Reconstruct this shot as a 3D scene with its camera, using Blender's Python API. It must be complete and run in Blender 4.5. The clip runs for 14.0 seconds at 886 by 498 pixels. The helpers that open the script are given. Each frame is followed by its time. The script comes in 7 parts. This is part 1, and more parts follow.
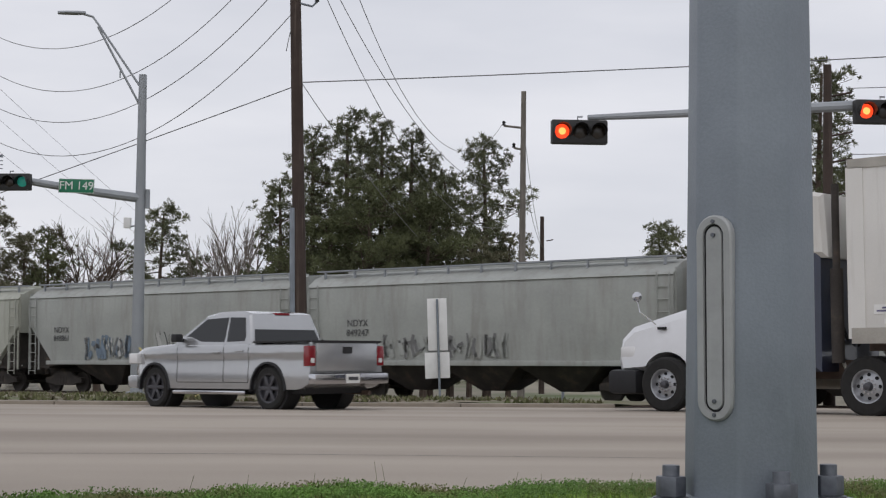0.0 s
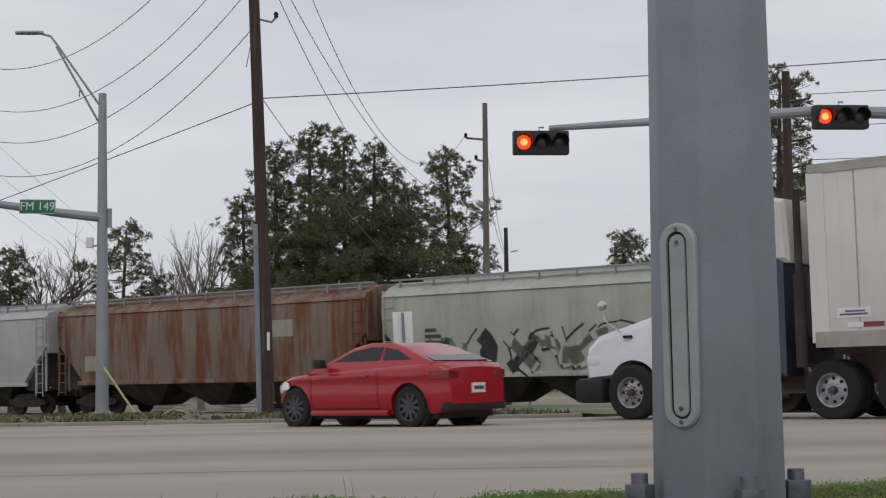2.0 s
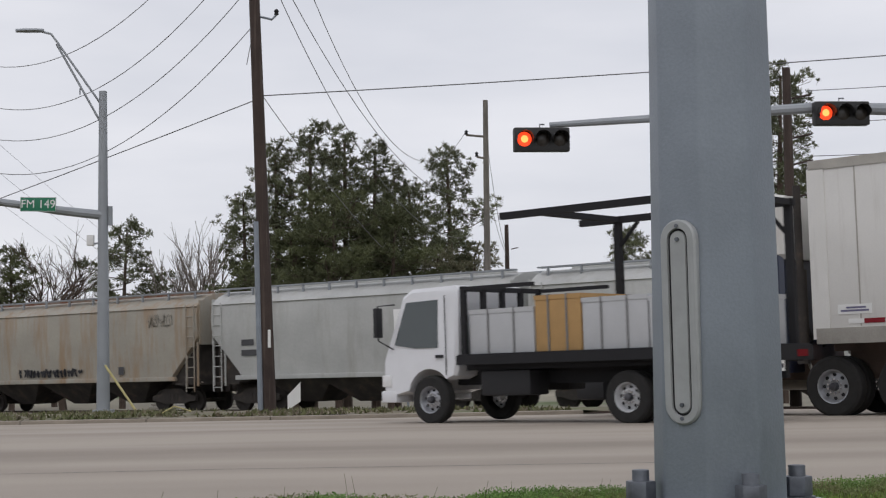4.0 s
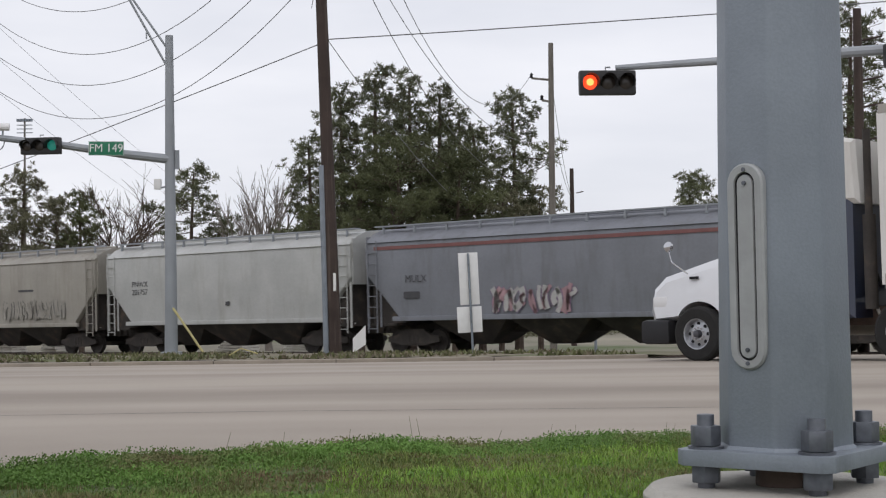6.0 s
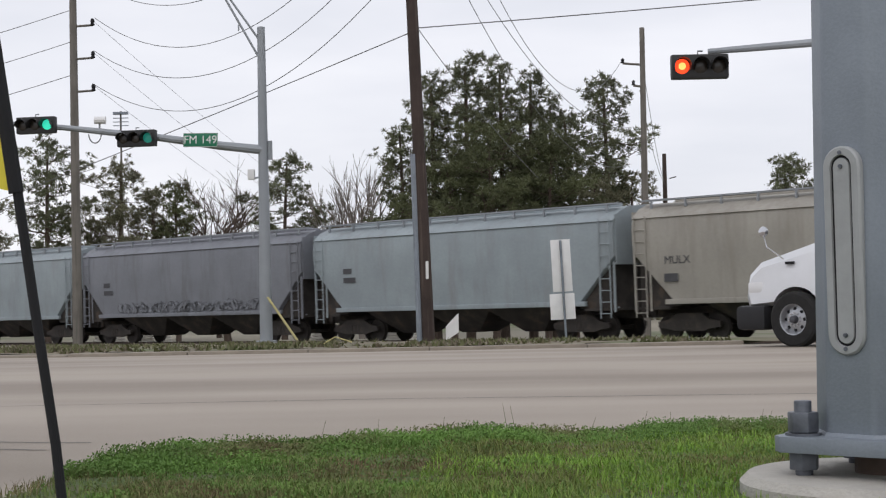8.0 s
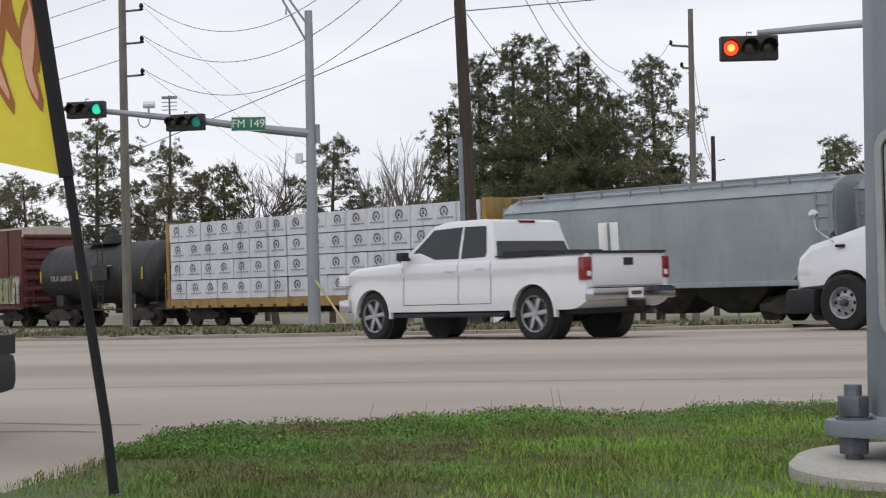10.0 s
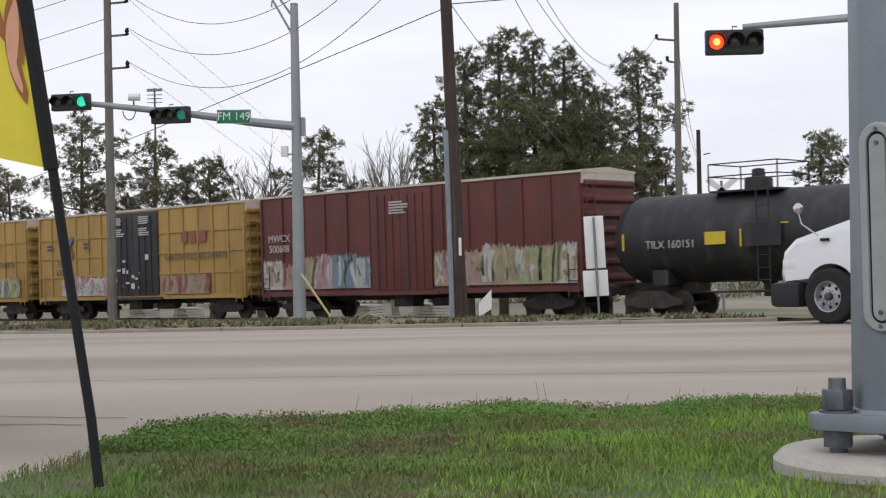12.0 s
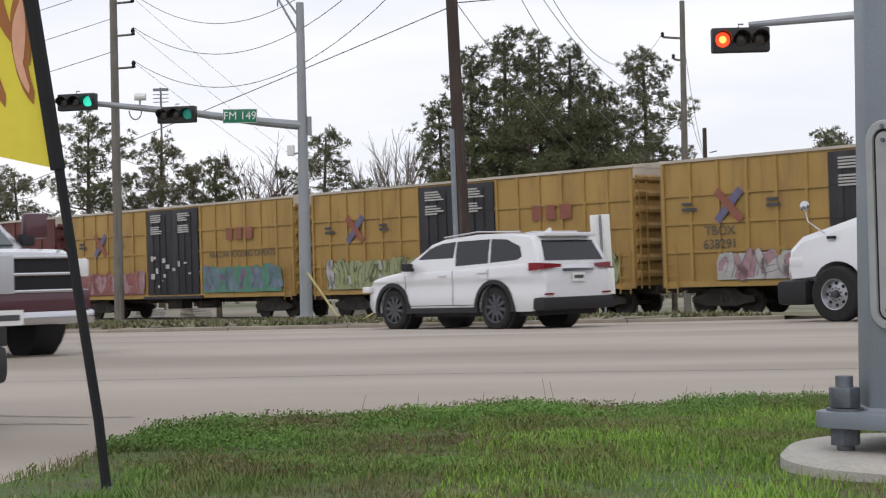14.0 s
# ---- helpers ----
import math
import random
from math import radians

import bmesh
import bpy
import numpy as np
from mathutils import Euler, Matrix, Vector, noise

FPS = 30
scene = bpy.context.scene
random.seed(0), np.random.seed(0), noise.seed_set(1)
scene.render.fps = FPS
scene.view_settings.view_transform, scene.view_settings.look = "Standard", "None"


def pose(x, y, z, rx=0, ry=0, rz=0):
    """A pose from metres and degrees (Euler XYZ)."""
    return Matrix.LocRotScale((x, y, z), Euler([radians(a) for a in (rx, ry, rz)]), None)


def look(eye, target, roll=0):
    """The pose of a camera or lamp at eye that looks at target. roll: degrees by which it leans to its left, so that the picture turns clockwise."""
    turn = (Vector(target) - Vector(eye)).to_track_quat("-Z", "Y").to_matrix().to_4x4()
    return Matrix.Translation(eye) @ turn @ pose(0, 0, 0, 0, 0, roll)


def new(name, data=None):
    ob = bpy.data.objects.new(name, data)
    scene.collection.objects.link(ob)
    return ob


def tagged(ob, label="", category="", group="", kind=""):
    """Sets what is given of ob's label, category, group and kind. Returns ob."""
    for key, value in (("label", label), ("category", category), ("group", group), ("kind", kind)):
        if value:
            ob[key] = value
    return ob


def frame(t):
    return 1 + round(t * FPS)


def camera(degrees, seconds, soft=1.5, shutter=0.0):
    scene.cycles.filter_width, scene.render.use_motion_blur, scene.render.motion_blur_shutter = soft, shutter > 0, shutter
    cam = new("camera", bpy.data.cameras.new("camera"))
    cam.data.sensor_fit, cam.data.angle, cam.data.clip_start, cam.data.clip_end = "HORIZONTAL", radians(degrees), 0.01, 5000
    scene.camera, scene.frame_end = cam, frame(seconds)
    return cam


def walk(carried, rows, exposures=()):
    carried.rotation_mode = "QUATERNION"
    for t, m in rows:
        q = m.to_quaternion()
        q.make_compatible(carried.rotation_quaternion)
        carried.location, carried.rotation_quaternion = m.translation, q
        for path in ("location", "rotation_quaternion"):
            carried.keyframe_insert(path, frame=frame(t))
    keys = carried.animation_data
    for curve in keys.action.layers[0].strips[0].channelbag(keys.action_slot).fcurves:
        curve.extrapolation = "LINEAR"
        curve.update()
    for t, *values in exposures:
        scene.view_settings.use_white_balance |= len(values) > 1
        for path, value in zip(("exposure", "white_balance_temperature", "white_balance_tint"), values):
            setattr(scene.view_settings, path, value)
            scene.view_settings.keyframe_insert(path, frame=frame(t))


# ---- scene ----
cam = camera(32.5, 14.0, soft=1.2, shutter=0.1)
EYE = (0.0, 0.0, 0.65)
# seconds, yaw to the left, pitch up, lean
AIM = [
    (0, -1.54, 3.54, 0.47),
    (0.5, -1.70, 3.70, 0.62),
    (1, -1.42, 4.08, 0.66),
    (1.5, -1.04, 4.48, 0.37),
    (2, -2.89, 4.02, -0.82),
    (2.2, -3.22, 4.15, -1.09),
    (4.3, -2.65, 3.77, -0.81),
    (4.5, -2.18, 3.46, -0.73),
    (5, -1.44, 3.01, -0.75),
    (5.5, -1.15, 2.19, -0.39),
    (6, -0.39, 1.83, -0.72),
    (6.5, 0.01, 1.69, -0.32),
    (7, 0.54, 1.58, -0.55),
    (7.5, 0.98, 1.61, -0.68),
    (8, 3.09, 1.42, -1.18),
    (8.5, 4.11, 1.19, -1.08),
    (8.7, 5.18, 1.15, -1.48),
    (11, 4.62, 0.72, -0.97),
    (11.5, 4.53, 0.73, -1.01),
    (12, 4.35, 0.56, -1.13),
    (12.5, 4.27, 0.36, -1.32),
    (13, 4.40, 0.39, -1.35),
    (13.5, 4.55, 0.56, -1.23),
    (14, 4.59, 0.52, -1.28),
]
walk(cam, [(t, pose(*EYE, 90 + p, 0, y) @ pose(0, 0, 0, 0, 0, r)) for t, y, p, r in AIM],
     exposures=[(t, e, 6500, 13) for t, e in ((0, -0.20), (1.0, -0.34), (2.2, -0.36), (4.3, -0.14), (8.0, 0.03), (11.0, 0.08), (14, 0.17))])

# ---- daylight: a closed overcast with a weak, wide sun ----
world = bpy.data.worlds.new("overcast")
scene.world = world
world.use_nodes = True
wn, wl = world.node_tree.nodes, world.node_tree.links
wn.clear()
sky = wn.new("ShaderNodeTexSky")
sky.sky_type, sky.sun_disc, sky.sun_elevation, sky.sun_rotation = "NISHITA", False, radians(48), radians(200)
wcoord = wn.new("ShaderNodeTexCoord")
wmap = wn.new("ShaderNodeMapping")
wmap.inputs["Scale"].default_value = (1.2, 1.2, 5.0)
wnoise = wn.new("ShaderNodeTexNoise")
wnoise.inputs["Scale"].default_value, wnoise.inputs["Detail"].default_value = 2.2, 5
wramp = wn.new("ShaderNodeValToRGB")
wramp.color_ramp.elements[0].position, wramp.color_ramp.elements[0].color = 0.30, (7.7, 8.05, 8.7, 1)
wramp.color_ramp.elements[1].position, wramp.color_ramp.elements[1].color = 0.68, (10.0, 10.2, 10.6, 1)
wmix = wn.new("ShaderNodeMixRGB")
wmix.inputs[0].default_value = 0.93
wback, wout = wn.new("ShaderNodeBackground"), wn.new("ShaderNodeOutputWorld")
wback.inputs["Strength"].default_value = 0.095
wl.new(wcoord.outputs["Generated"], wmap.inputs[0])
wl.new(wmap.outputs[0], wnoise.inputs["Vector"])
wl.new(wnoise.outputs["Fac"], wramp.inputs[0])
wl.new(sky.outputs[0], wmix.inputs[1])
wl.new(wramp.outputs[0], wmix.inputs[2])
wl.new(wmix.outputs[0], wback.inputs["Color"])
wl.new(wback.outputs[0], wout.inputs[0])
sun = new("sun", bpy.data.lights.new("sun", "SUN"))
sun.data.energy, sun.data.angle, sun.data.color = 0.6, radians(25), (1.0, 0.97, 0.93)
sun.matrix_world = look((0, -20, 40), (6, 14, 0))


# ---- materials ----
def mat(name, col, rough=0.6, metal=0.0, var=0.12, scale=4.0, bump=0.0, stain=None, stain_at=(0.55, 0.72),
        stain_scale=(1, 1, 1), fine=40.0, coat=0.0, emit=0.0, per_piece=0.0):
    """Procedural surface: a base colour varied at two scales, optional stains of a second colour, and relief."""
    m = bpy.data.materials.new(name)
    m.use_nodes = True
    n, l = m.node_tree.nodes, m.node_tree.links
    b = n["Principled BSDF"]
    b.inputs["Roughness"].default_value, b.inputs["Metallic"].default_value = rough, metal
    b.inputs["Coat Weight"].default_value = coat
    co = n.new("ShaderNodeTexCoord")
    big, small = n.new("ShaderNodeTexNoise"), n.new("ShaderNodeTexNoise")
    big.inputs["Scale"].default_value, big.inputs["Detail"].default_value = scale, 6
    small.inputs["Scale"].default_value, small.inputs["Detail"].default_value = fine, 3
    l.new(co.outputs["Object"], big.inputs["Vector"])
    l.new(co.outputs["Object"], small.inputs["Vector"])
    add = n.new("ShaderNodeMath")
    add.operation = "MULTIPLY_ADD"
    add.inputs[1].default_value = 0.35
    l.new(small.outputs["Fac"], add.inputs[0])
    l.new(big.outputs["Fac"], add.inputs[2])
    ramp = n.new("ShaderNodeMapRange")
    ramp.inputs["From Min"].default_value, ramp.inputs["From Max"].default_value = 0.35, 1.0
    ramp.inputs["To Min"].default_value, ramp.inputs["To Max"].default_value = 1 - var * 1.5, 1 + var * 1.5
    l.new(add.outputs[0], ramp.inputs["Value"])
    mul = n.new("ShaderNodeVectorMath")
    mul.operation = "SCALE"
    mul.inputs[0].default_value = col
    l.new(ramp.outputs[0], mul.inputs["Scale"])
    out = mul.outputs[0]
    if per_piece:
        info = n.new("ShaderNodeObjectInfo")
        pr = n.new("ShaderNodeMapRange")
        pr.inputs["To Min"].default_value, pr.inputs["To Max"].default_value = 1 - per_piece, 1 + per_piece
        l.new(info.outputs["Random"], pr.inputs["Value"])
        pm = n.new("ShaderNodeVectorMath")
        pm.operation = "SCALE"
        l.new(out, pm.inputs[0])
        l.new(pr.outputs[0], pm.inputs["Scale"])
        out = pm.outputs[0]
    if stain:
        mp, st = n.new("ShaderNodeMapping"), n.new("ShaderNodeTexNoise")
        mp.inputs["Scale"].default_value = stain_scale
        st.inputs["Scale"].default_value, st.inputs["Detail"].default_value = 1.0, 8
        st.inputs["Roughness"].default_value = 0.65
        l.new(co.outputs["Object"], mp.inputs[0])
        l.new(mp.outputs[0], st.inputs["Vector"])
        rg = n.new("ShaderNodeMapRange")
        rg.inputs["From Min"].default_value, rg.inputs["From Max"].default_value = stain_at
        l.new(st.outputs["Fac"], rg.inputs["Value"])
        mx = n.new("ShaderNodeMixRGB")
        mx.inputs[2].default_value = (*stain, 1)
        l.new(rg.outputs[0], mx.inputs[0])
        l.new(out, mx.inputs[1])
        out = mx.outputs[0]
    l.new(out, b.inputs["Base Color"])
    if bump:
        bp = n.new("ShaderNodeBump")
        bp.inputs["Strength"].default_value, bp.inputs["Distance"].default_value = bump, 0.02
        l.new(small.outputs["Fac"], bp.inputs["Height"])
        l.new(bp.outputs[0], b.inputs["Normal"])
    if emit:
        b.inputs["Emission Color"].default_value = (*col, 1)
        b.inputs["Emission Strength"].default_value = emit
    return m


STREAK = (2.2, 2.2, 0.28)
M = {
    "galv": mat("galvanised_steel", (0.235, 0.265, 0.30), 0.55, 0.35, 0.13, 3.0, 0.08, (0.13, 0.145, 0.165), (0.56, 0.78), (2.5, 2.5, 1.0), 120),
    "galv_far": mat("weathered_galvanised_steel", (0.30, 0.32, 0.34), 0.6, 0.3, 0.10, 1.0),
    "cover": mat("cast_cover", (0.36, 0.37, 0.37), 0.6, 0.2, 0.10, 8, 0.1),
    "bolt": mat("galvanised_bolt", (0.13, 0.14, 0.16), 0.5, 0.5, 0.2, 20, 0.1),
    "seam": mat("dark_gasket", (0.012, 0.012, 0.014), 0.9),
    "concrete": mat("foundation_concrete", (0.42, 0.40, 0.36), 0.9, 0, 0.15, 6, 0.3, (0.25, 0.23, 0.2), (0.55, 0.8), (3, 3, 3), 90),
    "kerb": mat("kerb_concrete", (0.27, 0.235, 0.19), 0.9, 0, 0.2, 2, 0.3),
    "dirt": mat("dry_verge", (0.17, 0.145, 0.10), 0.95, 0, 0.35, 0.6, 0.5, (0.10, 0.12, 0.045), (0.46, 0.62), (0.25, 0.25, 0.25), 8),
    "ballast": mat("ballast", (0.20, 0.185, 0.165), 0.95, 0, 0.4, 3, 0.8, None, fine=25),
    "far": mat("far_ground", (0.22, 0.20, 0.15), 0.95, 0, 0.3, 0.05, 0, (0.09, 0.12, 0.04), (0.5, 0.6), (0.03, 0.03, 0.03)),
    "soil": mat("soil", (0.105, 0.085, 0.05), 0.95, 0, 0.3, 5, 0.5, (0.065, 0.105, 0.025), (0.38, 0.52), (2, 2, 2)),
    "grass": mat("grass_blades", (0.195, 0.345, 0.040), 0.75, 0, 0.42, 0.9, 0, (0.17, 0.13, 0.06), (0.47, 0.64), (1.1, 1.1, 1.1)),
    "grass_dull": mat("dull_grass_blades", (0.125, 0.225, 0.040), 0.8, 0, 0.42, 0.9, 0, (0.15, 0.11, 0.055), (0.44, 0.60), (1.3, 1.3, 1.3)),
    "weed": mat("clover_leaves", (0.105, 0.205, 0.034), 0.75, 0, 0.4, 1.5, 0, (0.16, 0.12, 0.06), (0.48, 0.66), (1.4, 1.4, 1.4)),
    "verge_g": mat("verge_grass_blades", (0.115, 0.120, 0.050), 0.85, 0, 0.3, 1.0),
    "straw": mat("dry_grass_blades", (0.26, 0.20, 0.10), 0.85, 0, 0.25, 3),
    "creosote": mat("creosoted_timber", (0.052, 0.036, 0.030), 0.9, 0, 0.3, 1.2, 0.4, (0.11, 0.085, 0.07), (0.55, 0.75), (9, 9, 0.4)),
    "grey_wood": mat("weathered_timber", (0.17, 0.155, 0.135), 0.9, 0, 0.2, 1.2, 0.4, (0.10, 0.09, 0.08), (0.5, 0.7), (9, 9, 0.4)),
    "wire": mat("cable_sheath", (0.16, 0.16, 0.165), 0.7),
    "black": mat("black_housing", (0.018, 0.018, 0.018), 0.55),
    "lens_off": mat("dark_lens", (0.03, 0.025, 0.02), 0.25),
    "red_on": mat("lit_red_lens", (1.0, 0.06, 0.015), 0.4, var=0, emit=1.5),
    "red_core": mat("lit_red_core", (1.0, 0.42, 0.10), 0.4, var=0, emit=1.6),
    "green_on": mat("lit_green_lens", (0.03, 0.70, 0.46), 0.4, var=0, emit=0.75),
    "green_dim": mat("dim_green_lens", (0.015, 0.22, 0.17), 0.4, var=0, emit=0.40),
    "sign_green": mat("sign_green_sheeting", (0.010, 0.165, 0.085), 0.45, var=0.06),
    "sign_white": mat("white_sign_sheeting", (0.72, 0.72, 0.70), 0.5, var=0.06, scale=1.5),
    "sign_back": mat("bare_sign_back", (0.74, 0.74, 0.73), 0.5, 0.0, 0.06),
    "guy": mat("yellow_guy_guard", (0.46, 0.40, 0.18), 0.6),
    "bark": mat("pine_bark", (0.085, 0.062, 0.048), 0.95, 0, 0.3, 3, 0.5),
    "bare": mat("bare_twigs", (0.20, 0.175, 0.155), 0.95, 0, 0.2, 3),
    "needles": mat("pine_needles", (0.118, 0.128, 0.070), 0.85, 0, 0.5, 0.5),
    "needles_dark": mat("dense_foliage", (0.095, 0.106, 0.048), 0.85, 0, 0.5, 0.4),
    "needles_olive": mat("olive_foliage", (0.150, 0.145, 0.088), 0.85, 0, 0.45, 0.4),
    "flag_y": mat("yellow_flag_cloth", (0.70, 0.60, 0.06), 0.8, 0, 0.08, 2),
    "flag_r": mat("brown_flame_print", (0.33, 0.13, 0.04), 0.8),
    "flag_p": mat("pink_flame_print", (0.66, 0.36, 0.24), 0.8),
    "rubber": mat("black_rubber", (0.016, 0.016, 0.017), 0.85, 0, 0.2, 8),
    "rubber_road": mat("dusty_tyre", (0.018, 0.0175, 0.017), 0.95, 0, 0.2, 8),
    "alloy": mat("alloy_rim", (0.40, 0.41, 0.43), 0.35, 0.7, 0.06),
    "alloy_dark": mat("dark_rim", (0.09, 0.09, 0.10), 0.4, 0.6, 0.06),
    "chrome": mat("chrome_trim", (0.56, 0.56, 0.58), 0.15, 1.0, 0.02),
    "glass": mat("tinted_glass", (0.012, 0.014, 0.016), 0.12, 0, 0.02),
    "glass_l": mat("windscreen_glass", (0.055, 0.068, 0.070), 0.08, 0, 0.02, coat=0.3),
    "plastic": mat("black_plastic", (0.013, 0.013, 0.015), 0.65, 0, 0.1),
    "lamp_r": mat("red_lamp_lens", (0.20, 0.010, 0.016), 0.2, 0, 0.03, coat=0.5),
    "lamp_w": mat("clear_lamp_lens", (0.70, 0.70, 0.70), 0.15, 0, 0.03, coat=0.5),
    "silver": mat("silver_paint", (0.42, 0.43, 0.44), 0.24, 0.6, 0.03, coat=1.0),
    "grey_p": mat("grey_metallic_paint", (0.25, 0.25, 0.275), 0.3, 0.45, 0.03, coat=0.7),
    "white_p": mat("white_paint", (0.66, 0.67, 0.69), 0.3, 0, 0.025, coat=0.6),
    "red_p": mat("red_paint", (0.36, 0.006, 0.016), 0.30, 0, 0.03, coat=0.5),
    "maroon": mat("maroon_paint", (0.07, 0.018, 0.028), 0.3, 0.1, 0.03, coat=0.6),
    "blue_p": mat("dark_blue_paint", (0.018, 0.026, 0.055), 0.35, 0.1, 0.05, coat=0.6),
    "trailer": mat("trailer_panel", (0.66, 0.65, 0.62), 0.5, 0, 0.06, 0.8, 0, (0.52, 0.50, 0.46), (0.52, 0.75), STREAK),
    "alu": mat("aluminium_rail", (0.40, 0.38, 0.34), 0.5, 0.5, 0.15, 2),
    "rust": mat("rusty_chassis", (0.10, 0.07, 0.055), 0.85, 0, 0.3, 2, 0.2),
    "bogie": mat("grimy_cast_steel", (0.040, 0.034, 0.030), 0.85, 0, 0.35, 2, 0.3, (0.10, 0.07, 0.05), (0.55, 0.75), (2, 2, 2)),
    "rail": mat("steel_rail", (0.12, 0.09, 0.075), 0.5, 0.6, 0.2, 1),
    "sleeper": mat("tarred_sleeper", (0.07, 0.058, 0.048), 0.95, 0, 0.3, 2, 0.4),
    "tar": mat("black_marking", (0.03, 0.03, 0.033), 0.7),
    "cardboard": mat("cardboard", (0.40, 0.245, 0.10), 0.85, 0, 0.1, 3),
    "crate": mat("pale_crate_panel", (0.44, 0.45, 0.46), 0.6, 0, 0.06, 2),
    "strap": mat("grey_strap", (0.18, 0.18, 0.18), 0.8),
    "wrap": mat("white_lumber_wrap", (0.60, 0.62, 0.66), 0.45, 0, 0.09, 3.0, 0.25, None, fine=9, per_piece=0.06),
    "print": mat("dark_wrap_print", (0.05, 0.05, 0.055), 0.6),
    "print_soft": mat("grey_wrap_print", (0.30, 0.31, 0.34), 0.6),
    "yellow_p": mat("boxcar_yellow", (0.36, 0.225, 0.065), 0.65, 0, 0.10, 0.8, 0.05, (0.22, 0.13, 0.05), (0.50, 0.78), STREAK),
    "yellow_e": mat("boxcar_yellow_ends", (0.33, 0.205, 0.06), 0.65, 0, 0.12, 0.8, 0, (0.16, 0.10, 0.05), (0.45, 0.7), STREAK),
    "door_k": mat("black_boxcar_door", (0.022, 0.022, 0.027), 0.6, 0, 0.2, 1.0, 0, (0.06, 0.05, 0.05), (0.55, 0.75), STREAK),
    "boxred": mat("boxcar_oxide_red", (0.115, 0.030, 0.026), 0.65, 0, 0.15, 0.8, 0.05, (0.075, 0.030, 0.025), (0.46, 0.70), STREAK),
    "roofpale": mat("pale_roof_paint", (0.50, 0.45, 0.38), 0.75, 0, 0.15, 1.0, 0, (0.35, 0.22, 0.12), (0.58, 0.75), (1, 1, 1)),
    "tank": mat("black_tank_paint", (0.016, 0.017, 0.019), 0.58, 0, 0.2, 1.0, 0, (0.050, 0.047, 0.045), (0.48, 0.75), STREAK),
    "tank_y": mat("yellow_placard", (0.60, 0.45, 0.03), 0.6),
    "mark_w": mat("faded_white_lettering", (0.46, 0.45, 0.43), 0.7),
    "mark_k": mat("faded_black_lettering", (0.06, 0.06, 0.065), 0.7),
    "mark_r": mat("faded_red_emblem", (0.25, 0.09, 0.06), 0.7),
    "stripe_r": mat("faded_red_stripe", (0.20, 0.085, 0.08), 0.7),
    "mark_b": mat("faded_blue_emblem", (0.13, 0.12, 0.21), 0.7),
    "pale_board": mat("pale_boards", (0.48, 0.46, 0.42), 0.95, 0, 0.2, 2, 0.6),
}
for key, col, stain, at in (
        ("h_grey", (0.37, 0.385, 0.365), (0.25, 0.245, 0.22), (0.48, 0.76)),
        ("h_white", (0.46, 0.465, 0.45), (0.33, 0.32, 0.29), (0.52, 0.80)),
        ("h_cream", (0.43, 0.44, 0.385), (0.27, 0.27, 0.22), (0.50, 0.78)),
        ("h_rust", (0.215, 0.165, 0.130), (0.150, 0.052, 0.022), (0.43, 0.58)),
        ("h_tan", (0.36, 0.335, 0.285), (0.30, 0.19, 0.10), (0.47, 0.72)),
        ("h_slate", (0.205, 0.215, 0.24), (0.14, 0.14, 0.15), (0.5, 0.75)),
        ("h_blue", (0.30, 0.345, 0.365), (0.23, 0.24, 0.24), (0.5, 0.78)),
        ("h_beige", (0.345, 0.325, 0.285), (0.24, 0.22, 0.185), (0.46, 0.74))):
    M[key] = mat("hopper_" + key[2:] + "_paint", tuple(0.93 * q for q in col), 0.62, 0, 0.12, 0.7, 0.04, stain, at, STREAK, 12)
for key, col in (("g_green", (0.10, 0.27, 0.18)), ("g_blue", (0.19, 0.25, 0.32)), ("g_pink", (0.43, 0.27, 0.29)), ("g_black", (0.03, 0.03, 0.035)),
                 ("g_white", (0.50, 0.49, 0.47)), ("g_tan", (0.36, 0.29, 0.19)), ("g_red", (0.30, 0.11, 0.10)), ("g_lime", (0.35, 0.38, 0.20)),
                 ("g_grey", (0.20, 0.20, 0.20)), ("g_violet", (0.22, 0.14, 0.24))):
    M[key] = mat("spray_paint" + key[1:], tuple(0.78 * q for q in col), 0.7, 0, 0.2, 3)


